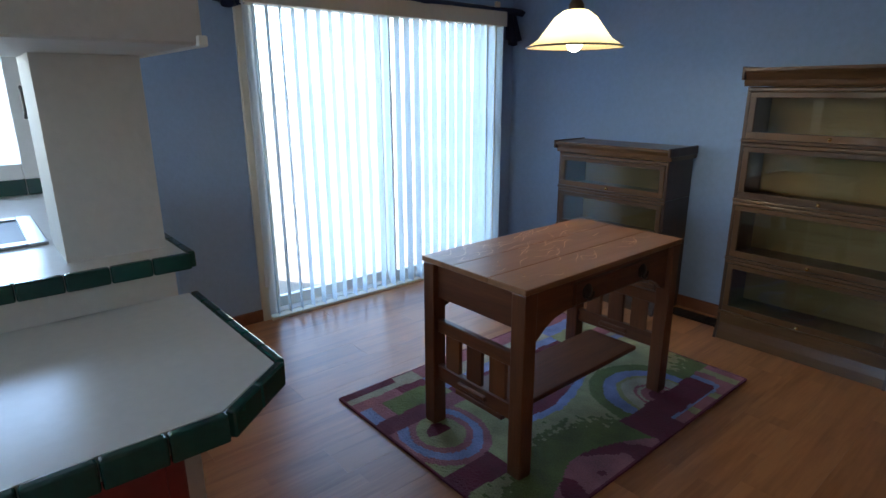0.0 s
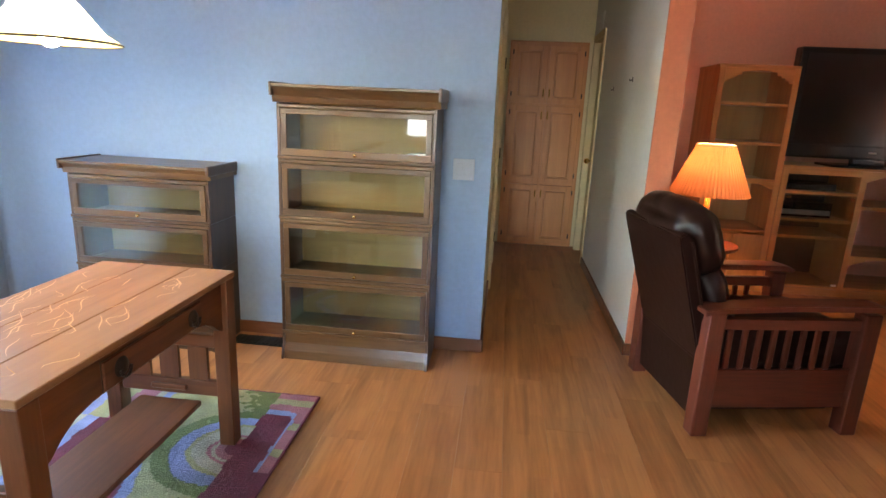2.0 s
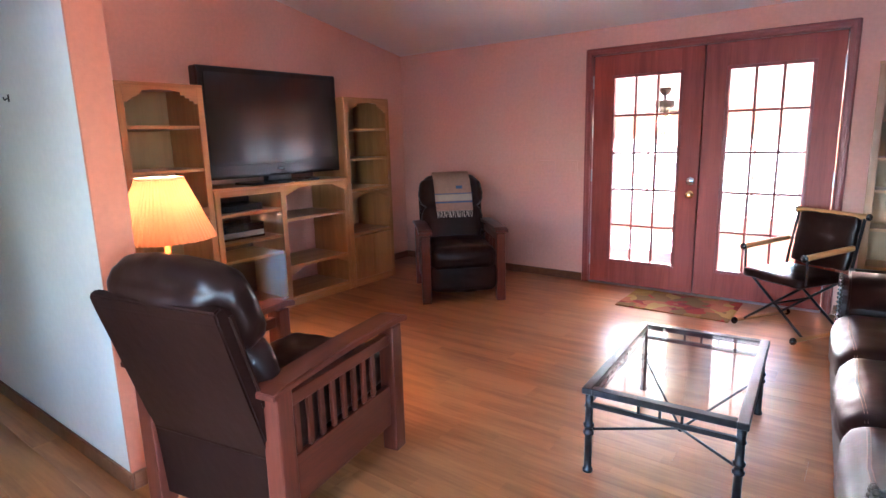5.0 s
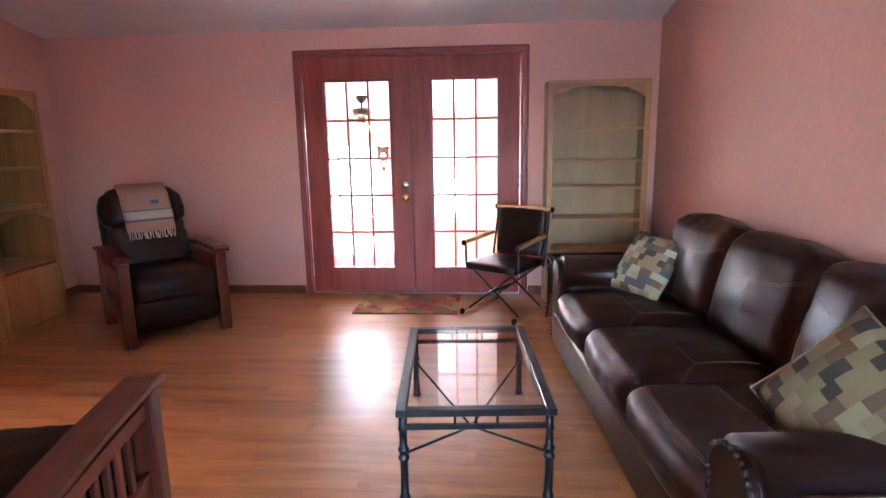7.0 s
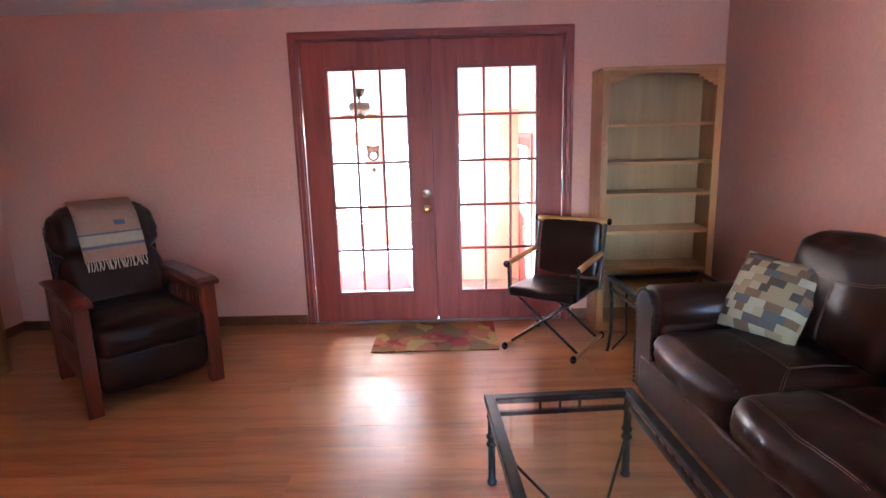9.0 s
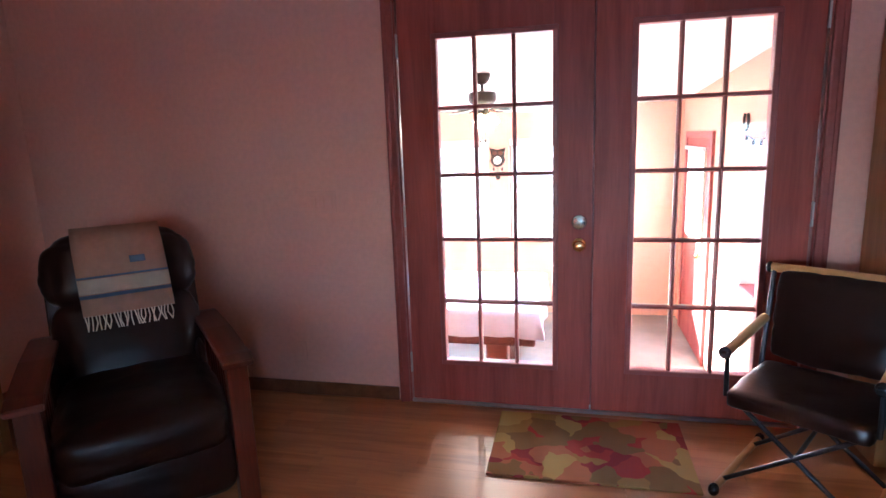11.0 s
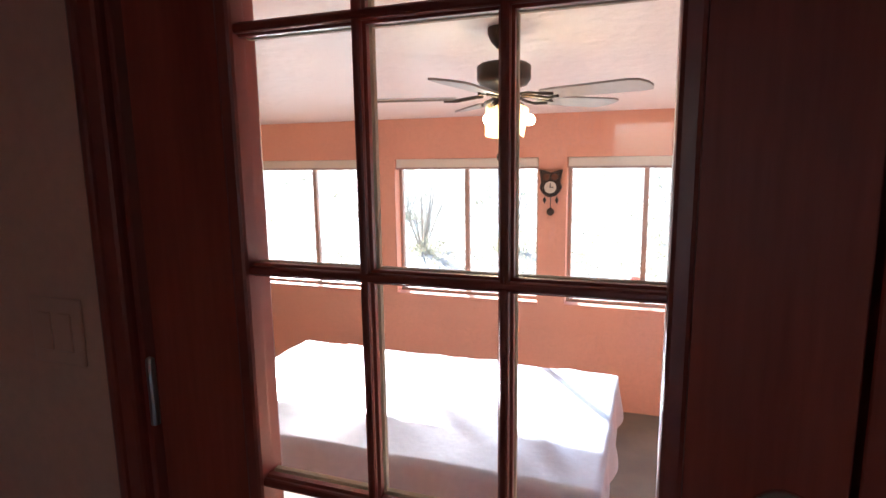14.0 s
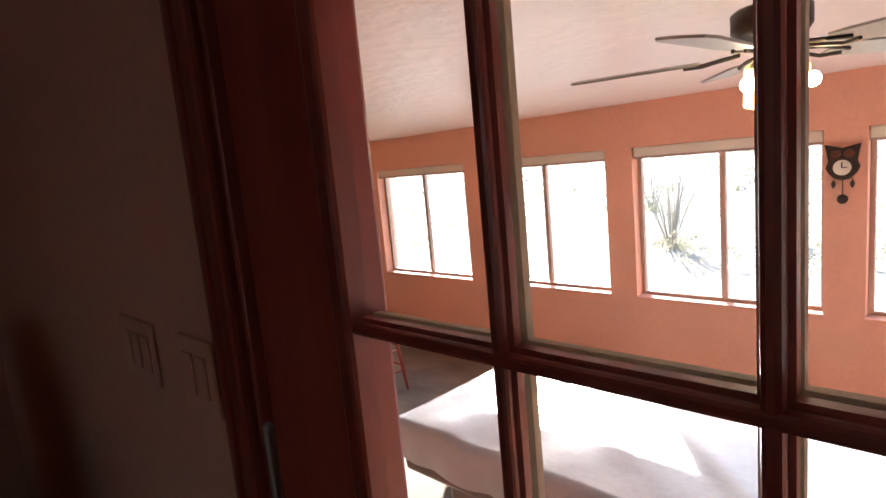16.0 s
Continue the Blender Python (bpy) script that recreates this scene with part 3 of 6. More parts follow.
for z, r in ((0.971, 0.036), (0.862, 0.034)):
    bm = lathe(bmesh.new(), [(0.0005, 0.012), (r * 0.75, 0.011), (r, 0.005), (r, 0.0)], sides=24)
    if z < 0.95:
        lathe(bm, [(0.012, 0.01), (0.011, 0.026), (0.02, 0.032), (0.027, 0.044), (0.024, 0.056), (0.012, 0.061), (0.0005, 0.061)], sides=24)
    else:
        block(bm, -0.013, -0.004, 0.01, 0.013, 0.004, 0.022, 0.002, 1)
    bmesh.ops.rotate(bm, verts=bm.verts, matrix=Matrix.Rotation(radians(-90), 3, "Y"))
    bmesh.ops.translate(bm, verts=bm.verts, vec=(0.0, 0.062, z))
    part("door_knob" if z < 0.95 else "deadbolt", bm, BRASS if z < 0.95 else NICKEL, left_leaf, "polished brass knob" if z < 0.95 else "satin nickel deadbolt turn", smooth=True)


# ---- mission recliners ----
LEAN = pose(-0.20, 0, 0.315, 0, -21, 0)


def recliner(at, label):
    """Local: x forward, y to the sitter's left, origin on the floor under the middle."""
    chair = thing("recliner", label, "armchair", at, "mission recliners")
    W, D = 0.318, 0.40
    for s in (-1, 1):
        for x0, x1 in ((-D + 0.01, -D + 0.085), (D - 0.075, D)):
            part("leg", box(x0, s * W - 0.0375, 0, x1, s * W + 0.0375, 0.585, 0.006), CHERRY_Z, chair)
        part("side_panel", box(-D + 0.085, s * W - 0.012, 0.13, D - 0.075, s * W + 0.012, 0.315, 0.004), CHERRY_X, chair)
        part("side_rail", box(-D + 0.085, s * W - 0.018, 0.505, D - 0.075, s * W + 0.018, 0.555, 0.004), CHERRY_X, chair)
        for k in range(8):
            x = -D + 0.135 + k * 0.068
            part("slat", box(x - 0.013, s * W - 0.008, 0.315, x + 0.013, s * W + 0.008, 0.505, 0.003, 1), CHERRY_Z, chair)
        bm = prism(bmesh.new(), [(-D - 0.02, 0.602), (-D + 0.05, 0.614), (0.0, 0.632), (D - 0.03, 0.630), (D + 0.03, 0.616), (D + 0.03, 0.592), (D - 0.05, 0.603), (0.0, 0.604), (-D + 0.03, 0.588), (-D - 0.02, 0.578)], Matrix(((1, 0, 0, 0), (0, 0, 1, s * W - 0.055), (0, 1, 0, 0), (0, 0, 0, 1))), 0.11)
        bmesh.ops.bevel(bm, geom=list(bm.edges), offset=0.004, segments=2, affect="EDGES")
        part("armrest", bm, CHERRY_X, chair, "polished cherry armrest")
    part("base", box(-0.33, -W + 0.04, 0.09, D - 0.10, W - 0.04, 0.28, 0.01), LEATHER, chair)
    part("footrest", cushion(D - 0.13, -W + 0.045, 0.10, D + 0.005, W - 0.045, 0.335, 0.02, 0.6, 7, seed=3), LEATHER, chair, smooth=True)
    part("seat", cushion(-0.24, -W + 0.045, 0.28, D + 0.02, W - 0.045, 0.475, 0.025, 0.6, 8, seed=4), LEATHER, chair, smooth=True)
    bm = cushion(-0.075, -0.268, 0.0, 0.075, 0.268, 0.46, 0.03, 0.8, 8, seed=5)
    bmesh.ops.transform(bm, matrix=LEAN, verts=bm.verts)
    part("backrest", bm, LEATHER, chair, smooth=True)
    bm = cushion(-0.085, -0.275, 0.43, 0.095, 0.275, 0.735, 0.035, 0.85, 8, seed=6)
    bmesh.ops.transform(bm, matrix=LEAN, verts=bm.verts)
    part("head_cushion", bm, LEATHER, chair, "plump wrinkled leather head cushion", smooth=True)
    shell = [(-0.315, 0.045), (-0.355, 0.045), (-0.365, 0.20), (-0.375, 0.34), (-0.535, 0.86), (-0.545, 0.90), (-0.515, 0.915), (-0.47, 0.885), (-0.33, 0.38), (-0.315, 0.30)]
    bm = prism(bmesh.new(), shell, Matrix(((1, 0, 0, 0), (0, 0, 1, -0.295), (0, 1, 0, 0), (0, 0, 0, 1))), 0.59)
    bmesh.ops.bevel(bm, geom=list(bm.edges), offset=0.007, segments=2, affect="EDGES")
    part("back_panel", bm, LEATHER, chair, "flat leather back panel")
    for s in (-1, 1):
        bm = run(bmesh.new(), [(x + 0.03, s * 0.297, z) for x, z in ((-0.345, 0.12), (-0.36, 0.36), (-0.44, 0.62), (-0.52, 0.88))], 0.007)
        part("piping", bm, LEATHER, chair)
        part("wing", cushion(-0.36, s * 0.275 - 0.03, 0.30, -0.12, s * 0.275 + 0.005, 0.52, 0.01, 0.7, 5, seed=8), LEATHER, chair, smooth=True)
    return chair


CHAIR_A = pose(-3.676, 0.727, 0, 0, 0, 11)
CHAIR_B = pose(-0.927, 1.796, 0, 0, 0, 223.7)
recliner(CHAIR_A, "brown leather mission recliner with slatted cherry sides beside the hallway wall")
recliner(CHAIR_B, "brown leather mission recliner with a woven throw over its back")

# throw over the head cushion
throw = thing("throw_blanket", "peach woven throw with cream and blue bands and fringe", "blanket", CHAIR_B)
lean = LEAN @ pose(0.01, 0, 0.065)


def throw_strip(name, u0, u1, mat, y0=-0.175, y1=0.17, lift=0.0):
    """u runs over the cushion from behind (0) across the top to the front edge (1)."""
    bm = bmesh.new()
    rows = []
    for i in range(9):
        u = u0 + (u1 - u0) * i / 8
        if u < 0.4:
            x, z = -0.135, 0.38 + (u / 0.4) * 0.27
        elif u < 0.55:
            a = (u - 0.4) / 0.15 * math.pi
            x, z = -0.008 - 0.127 * math.cos(a), 0.65 + 0.065 * math.sin(a)
        else:
            x, z = 0.128 + 0.012 * math.sin((u - 0.55) * 7), 0.65 - (u - 0.55) / 0.45 * 0.345
        row = []
        for j in range(9):
            y = y0 + (y1 - y0) * j / 8 + 0.03 * (u - 0.5)
            n = 0.006 * noise.noise(Vector((u * 4, y * 9, 1)))
            row.append(bm.verts.new(lean @ Vector((x + n + (lift if u > 0.47 else -lift), y, z))))
        rows.append(row)
    for a, b in zip(rows, rows[1:]):
        for j in range(8):
            bm.faces.new((a[j], a[j + 1], b[j + 1], b[j]))
    bmesh.ops.solidify(bm, geom=bm.faces[:], thickness=0.006)
    return part(name, bm, mat, throw, smooth=True)


throw_strip("cloth", 0.0, 1.0, THROW)
throw_strip("cream_band", 0.80, 0.88, THROW_BAND, lift=0.0035)
throw_strip("blue_band", 0.785, 0.797, THROW_BLUE, lift=0.0035)
throw_strip("blue_band", 0.885, 0.905, THROW_BLUE, lift=0.0035)
throw_strip("blue_mark", 0.69, 0.73, THROW_BLUE, 0.03, 0.09, 0.0035)
bm = bmesh.new()
for k in range(26):
    y = -0.155 + k * 0.013
    a = lean @ Vector((0.130, y, 0.308))
    run(bm, [a, a + Vector((0.012, random.uniform(-0.008, 0.008), -0.03)), a + Vector((0.016, random.uniform(-0.014, 0.014), -0.062))], 0.0028, 5)
part("fringe", bm, THROW_BAND, throw, "cream knotted fringe")

# ---- sofa ----
def stitch(bm, corners, way, r=0.0021):
    """Two rows of thread along a line, laid onto a cushion's surface."""
    tree, rows = BVHTree.FromBMesh(bm), []
    for shift in (-0.0045, 0.0045):
        side = (corners[-1] - corners[0]).cross(way).normalized() * shift
        points = []
        for a, b in zip(corners, corners[1:]):
            for k in range(9):
                hit = tree.ray_cast(a.lerp(b, k / 8) + side, way)[0]
                if hit is not None and (not points or (hit - points[-1]).length > 0.004):
                    points.append(hit - way * r * 0.35)
        rows.append(run(bmesh.new(), points, r * 0.6, 5))
    return rows


SX0, SX1, SY0, SY1 = -2.43, 0.0, -0.89, 0.0
sofa = thing("sofa", "dark brown leather three-seat sofa with nailhead arms", "sofa", pose(-1.275, -1.07, 0, 0, 0, 4.1))
part("base", box(SX0 + 0.1, SY0 + 0.05, 0.06, SX1 - 0.1, SY1 + 0.02, 0.27, 0.02, 3), LEATHER_SOFA, sofa)
part("back_frame", box(SX0 + 0.05, SY0, 0.06, SX1 - 0.05, SY0 + 0.2, 0.72, 0.05, 3), LEATHER_SOFA, sofa)
seat_w = (SX1 - SX0 - 0.46) / 3
for i in range(3):
    x0 = SX0 + 0.23 + i * seat_w
    bm = cushion(x0 + 0.004, SY0 + 0.24, 0.25, x0 + seat_w - 0.004, SY1 + 0.02, 0.445, 0.035, 0.65, 9, seed=10 + i)
    lines = [((0.985, 0.28), (0.55, 0.275), (0.17, 0.30)), ((0.17, 0.30), (0.19, 0.5), (0.19, 0.64)), ((0.17, 0.30), (0.015, 0.2)), ((0.03, 0.035), (0.5, 0.02), (0.97, 0.035))]
    seams = []
    for line in lines:
        seams += stitch(bm, [Vector((x0 + seat_w * u, SY1 - d, 1.0)) for u, d in line], Vector((0, 0, -1)))
    seat = part("seat_cushion", bm, LEATHER_SOFA, sofa, smooth=True)
    for row in seams:
        part("seam", row, STITCH, seat)
    bm = cushion(x0 + 0.0, -0.12, 0.0, x0 + seat_w, 0.12, 0.495, 0.045, 0.6, 9, seed=20 + i)
    bmesh.ops.transform(bm, matrix=pose(0, SY0 + 0.22, 0.412, 14, 0, 0), verts=bm.verts)
    lines = [((0.97, 0.80), (0.72, 0.765), (0.45, 0.755)), ((0.45, 0.755), (0.47, 0.6), (0.50, 0.46)), ((0.45, 0.755), (0.2, 0.775), (0.04, 0.81))]
    seams = []
    for line in lines:
        seams += stitch(bm, [Vector((x0 + seat_w * u, 1.0, z)) for u, z in line], Vector((0, -1, 0)))
    back = part("back_cushion", bm, LEATHER_SOFA, sofa, smooth=True)
    for row in seams:
        part("seam", row, STITCH, back)
for s, xa in ((1, SX1 - 0.24), (-1, SX0)):
    bm = cushion(xa, SY0 + 0.02, 0.06, xa + 0.24, SY1 - 0.03, 0.5, 0.01, 0.15, 8, seed=30)
    arm = part("arm", bm, LEATHER_SOFA, sofa, smooth=True)
    bm = rod(bmesh.new(), (xa + 0.115, SY0 + 0.05, 0.52), (xa + 0.115, SY1 - 0.0, 0.52), 0.13, sides=28)
    for v in bm.verts:
        v.co.z = 0.52 + (v.co.z - 0.52) * 0.88
    bmesh.ops.bevel(bm, geom=[e for e in bm.edges if abs(e.verts[0].co.y - e.verts[1].co.y) < 1e-4], offset=0.03, segments=3, affect="EDGES")
    part("arm_roll", bm, LEATHER_SOFA, arm, smooth=True)
    bm = prism(bmesh.new(), [(xa + 0.115 + 0.1 * math.cos(a), 0.52 + 0.09 * math.sin(a)) for a in [math.pi * (-0.15 + 1.3 * k / 14) for k in range(15)]] + [(xa + 0.03, 0.08), (xa + 0.2, 0.08)], Matrix(((1, 0, 0, 0), (0, 0, -1, SY1 + 0.012), (0, 1, 0, 0), (0, 0, 0, 1))), 0.03)
    part("arm_front", bm, LEATHER_SOFA, arm)
    spots = [(xa + 0.115 + 0.105 * math.cos(a), 0.52 + 0.095 * math.sin(a)) for a in [math.pi * (-0.12 + 1.24 * k / 16) for k in range(17)]]
    spots += [(xx, 0.09 + k * 0.025) for k in range(17) for xx in (xa + 0.022, xa + 0.208)]
    nail = None
    for x, z in spots:
        m = pose(x, SY1 + 0.011, z)
        if nail is None:
            nail = part("nailhead", ball(bmesh.new(), (0, 0, 0), 0.0085, u=8, v=6), BRONZE, arm, "antique nailhead trim", smooth=True, at=m)
        else:
            again(nail, "nailhead", m, arm)
    for y in (SY0 + 0.1, SY1 - 0.06):
        part("bun_foot", ball(bmesh.new(), (xa + 0.12, y, 0.04), 0.05, (1, 1, 0.8)), CHERRY_Z, sofa, smooth=True)


def patchwork(name, palette, size):
    """A woven patch pattern of brick-like rectangles in a few earth colours."""
    m = material(name, palette[0], 0.9, spread=0.1, bump=0.5, bump_scale=350)
    nodes, links = m.node_tree.nodes, m.node_tree.links
    at = nodes.new("ShaderNodeTexCoord")
    bricks = nodes.new("ShaderNodeTexBrick")
    bricks.inputs["Scale"].default_value = size
    bricks.inputs["Mortar Size"].default_value = 0.0
    bricks.inputs["Color1"].default_value, bricks.inputs["Color2"].default_value = (0, 0, 0, 1), (1, 1, 1, 1)
    bricks.offset_frequency, bricks.squash_frequency, bricks.squash = 2, 3, 0.6
    links.new(at.outputs["Object"], bricks.inputs["Vector"])
    ramp = nodes.new("ShaderNodeValToRGB")
    ramp.color_ramp.interpolation = "CONSTANT"
    while len(ramp.color_ramp.elements) < len(palette):
        ramp.color_ramp.elements.new(0.5)
    for k, c in enumerate(palette):
        ramp.color_ramp.elements[k].position = k / len(palette)
        ramp.color_ramp.elements[k].color = (*c, 1)
    links.new(bricks.outputs["Color"], ramp.inputs["Fac"])
    links.new(ramp.outputs["Color"], nodes["Principled BSDF"].inputs["Base Color"])
    return m


PATCH = patchwork("patchwork_upholstery", ((0.30, 0.21, 0.11), (0.07, 0.05, 0.035), (0.36, 0.29, 0.17), (0.17, 0.10, 0.05), (0.10, 0.095, 0.09), (0.40, 0.34, 0.22)), 6.5)
PATCH_OLIVE = patchwork("olive_patchwork_upholstery", ((0.17, 0.115, 0.048), (0.04, 0.026, 0.017), (0.19, 0.135, 0.06), (0.10, 0.052, 0.024), (0.13, 0.085, 0.04), (0.22, 0.165, 0.08)), 6.5)


def facing(place, normal, up, spin=0):
    """A pose whose z axis is normal and whose y axis leans to up."""
    n = Vector(normal).normalized()
    x = Vector(up).cross(n).normalized()
    m = Matrix((x, n.cross(x), n)).transposed().to_4x4()
    m.translation = place
    return m @ pose(0, 0, 0, 0, 0, spin)


for at, size, cloth, label in ((facing((-1.595, -1.57, 0.62), (-0.41, 0.71, 0.57), (0.089, -0.211, 0.325)), 0.40, PATCH, "patchwork throw pillow with cream piping on the sofa"), (facing((-3.44, -1.585, 0.665), (-0.42, 0.78, 0.46), (0.1, -0.4, 1), 64), 0.385, PATCH_OLIVE, "patchwork throw pillow in olive and brown on the sofa")):
    pillow = thing("throw_pillow", label, "pillow", at, "sofa pillows")
    bm = bmesh.new()
    bmesh.ops.create_grid(bm, x_segments=14, y_segments=14, size=size / 2)
    top = bm.verts[:]
    both = bmesh.ops.duplicate(bm, geom=bm.faces[:])
    low = [g for g in both["geom"] if isinstance(g, bmesh.types.BMVert)]
    for vs, s in ((top, 1), (low, -1)):
        for v in vs:
            u, w = v.co.x / (size / 2), v.co.y / (size / 2)
            full = max(0, (1 - u * u) * (1 - w * w)) ** 0.45
            v.co.z = s * (0.075 * full) + 0.006 * noise.noise(v.co * 14)
            pull = 1 - 0.07 * (1 - abs(u)) * abs(w) ** 3 - 0.07 * (1 - abs(w)) * abs(u) ** 3
            v.co.x, v.co.y = v.co.x * pull, v.co.y * pull
    bmesh.ops.remove_doubles(bm, verts=bm.verts, dist=0.0025)
    bmesh.ops.recalc_face_normals(bm, faces=bm.faces)
    part("cover", bm, cloth, pillow, smooth=True)
    h = size / 2
    ring = []
    for k in range(33):
        q = k / 32 * 4
        side, u = int(q) % 4, (q % 1) * 2 - 1
        e = h * (1 - 0.07 * (1 - abs(u)))
        ring.append([(u * h, -e), (e, u * h), (-u * h, e), (-e, -u * h)][side])
    part("piping", run(bmesh.new(), [(x, y, 0) for x, y in ring], 0.0035, 6), cloth, pillow)

# ---- coffee table ----
CT = 0.378
table = thing("coffee_table", "wrought-iron coffee table with an inset clear glass top", "coffee table", pose(-2.475, -0.56, 0, 0, 0, 3.9))
hx, hy = 0.475, 0.302
for x0, y0, x1, y1 in ((-hx, -hy, hx, -hy + 0.04), (-hx, hy - 0.04, hx, hy), (-hx, -hy + 0.04, -hx + 0.04, hy - 0.04), (hx - 0.04, -hy + 0.04, hx, hy - 0.04)):
    part("top_rail", box(x0, y0, CT - 0.028, x1, y1, CT, 0.003, 1), IRON, table)
part("glass_top", box(-hx + 0.036, -hy + 0.036, CT - 0.012, hx - 0.036, hy - 0.036, CT - 0.004), TABLE_GLASS, table, "clear glass panel")
for s in (-1, 1):
    y = s * (hy - 0.02)
    part("lower_rail", box(-hx + 0.03, y - 0.009, CT - 0.085, hx - 0.03, y + 0.009, CT - 0.065, 0.002, 1), IRON, table)
    for k in (-3, -2, -1, 0, 1, 2, 3):
        part("spindle", box(k * 0.062 - 0.005, y - 0.005, CT - 0.066, k * 0.062 + 0.005, y + 0.005, CT - 0.026), IRON, table)
    x = s * (hx - 0.02)
    part("lower_rail", box(x - 0.009, -hy + 0.03, CT - 0.085, x + 0.009, hy - 0.03, CT - 0.065, 0.002, 1), IRON, table)
    for k in (-1, 0, 1):
        part("spindle", box(x - 0.005, k * 0.08 - 0.005, CT - 0.066, x + 0.005, k * 0.08 + 0.005, CT - 0.026), IRON, table)
for sx in (-1, 1):
    for sy in (-1, 1):
        x, y = sx * (hx - 0.025), sy * (hy - 0.025)
        bm = lathe(bmesh.new(), [(0.021, 0), (0.021, 0.012), (0.0155, 0.02), (0.0155, 0.165), (0.022, 0.17), (0.022, 0.18), (0.0165, 0.185), (0.0165, 0.20), (0.022, 0.205), (0.022, 0.215), (0.0155, 0.22), (0.0155, CT - 0.09), (0.02, CT - 0.085), (0.0155, CT - 0.07), (0.0155, CT - 0.026)], (x, y, 0), 16, close=True)
        part("leg", bm, IRON, table, smooth=True)
        part("brace", rod(bmesh.new(), (x, y, 0.19), (0, 0, 0.055), 0.006, sides=8), IRON, table)
part("hub", ball(bmesh.new(), (0, 0, 0.055), 0.016), IRON, table, smooth=True)


# ---- end table by the sofa ----
end = thing("end_table", "narrow black iron end table with a glass top and curled legs", "end table", pose(-0.905, -1.397, 0, 0, 0, 3.5))
ex, ey, EZ = 0.255, 0.30, 0.505
for x0, y0, x1, y1 in ((-ex, -ey, ex, -ey + 0.03), (-ex, ey - 0.03, ex, ey), (-ex, -ey + 0.03, -ex + 0.03, ey - 0.03), (ex - 0.03, -ey + 0.03, ex, ey - 0.03)):
    part("top_rail", box(x0, y0, EZ - 0.03, x1, y1, EZ, 0.003, 1), IRON, end)
part("glass_top", box(-ex + 0.027, -ey + 0.027, EZ - 0.016, ex - 0.027, ey - 0.027, EZ - 0.008), TABLE_GLASS, end)
for sx in (-1, 1):
    for sy in (-1, 1):
        x, y = ex - 0.02, ey - 0.015
        part("leg", run(bmesh.new(), [(sx * x, sy * y, EZ - 0.03), (sx * (x - 0.035), sy * y, 0.36), (sx * (x - 0.04), sy * y, 0.16), (sx * (x + 0.005), sy * y, 0.03), (sx * (x + 0.02), sy * y, 0.0)], 0.010, 8), IRON, end)
        part("scroll", run(bmesh.new(), [(sx * (x - 0.01), sy * (y - 0.02), EZ - 0.03), (sx * (x - 0.01), sy * (y - 0.10), 0.42), (sx * (x - 0.01), sy * (y - 0.11), 0.12), (sx * (x - 0.01), sy * (y - 0.02), 0.02)], 0.007, 8), IRON, end)
for sy in (-1, 1):
    part("lower_rail", box(-ex + 0.02, sy * (ey - 0.015) - 0.007, EZ - 0.085, ex - 0.02, sy * (ey - 0.015) + 0.007, EZ - 0.07), IRON, end)


# ---- lamp table at the sofa's other arm ----
tbl = thing("end_table", "dark wooden end table with a cream top beside the sofa", "end table", pose(-3.975, -1.60, 0, 0, 0, 4))
part("top", box(-0.25, -0.26, 0.575, 0.25, 0.29, 0.60, 0.004, 2), CHERRY_X, tbl)
part("inlay", box(-0.235, -0.245, 0.598, 0.235, 0.275, 0.602), VALANCE, tbl, "cream inlaid top")
for sx in (-1, 1):
    for y in (-0.235, 0.265):
        part("leg", box(sx * 0.225 - 0.02, y - 0.02, 0, sx * 0.225 + 0.02, y + 0.02, 0.575, 0.004, 1), CHERRY_Z, tbl)
part("shelf", box(-0.21, -0.22, 0.15, 0.21, 0.25, 0.17), CHERRY_X, tbl)


# ---- leather folding chair ----
camp = thing("campaign_chair", "brown leather and bamboo-wood folding chair on steel legs", "chair", pose(-0.525, -0.781, 0, 0, 0, 146.5))
# local: x forward, y left
for s in (-1, 1):
    y = s * 0.235
    part("runner", rod(bmesh.new(), (-0.255, y, 0.028), (0.255, y, 0.028), 0.014, sides=12), HONEY_X, camp, "honey-wood floor runner")
    for x in (-0.255, 0.255):
        part("caster", ball(bmesh.new(), (x, y, 0.025), 0.025, (1, 0.8, 1)), BLACK_PLASTIC, camp, smooth=True)
    part("armrest", rod(bmesh.new(), (-0.2, y, 0.60), (0.22, y, 0.57), 0.019, sides=14), HONEY_X, camp, "honey-wood armrest")
    part("arm_cap", ball(bmesh.new(), (0.225, y, 0.57), 0.024, (0.7, 1, 1)), BLACK_PLASTIC, camp, smooth=True)
    part("arm_post", rod(bmesh.new(), (0.19, y, 0.39), (0.2, y, 0.57), 0.009), IRON, camp)
    part("back_post", rod(bmesh.new(), (-0.19, y, 0.36), (-0.285, y, 0.80), 0.010), IRON, camp)
    for x in (-0.17, 0.17):
        part("cross_leg", rod(bmesh.new(), (x, y, 0.03), (x, -y * 0.92, 0.38), 0.009), IRON, camp)
part("stretcher", rod(bmesh.new(), (-0.17, 0, 0.205), (0.17, 0, 0.205), 0.008), IRON, camp)
part("seat", cushion(-0.21, -0.225, 0.36, 0.23, 0.225, 0.425, 0.012, 0.6, 8, sag=0.015, seed=41), LEATHER, camp, "brown leather sling seat", smooth=True)
bm = cushion(-0.028, -0.205, 0.0, 0.028, 0.205, 0.36, 0.012, 0.6, 8, seed=42)
bmesh.ops.transform(bm, matrix=pose(-0.215, 0, 0.44, 0, -11, 0), verts=bm.verts)
part("backrest", bm, LEATHER, camp, "brown leather back", smooth=True)
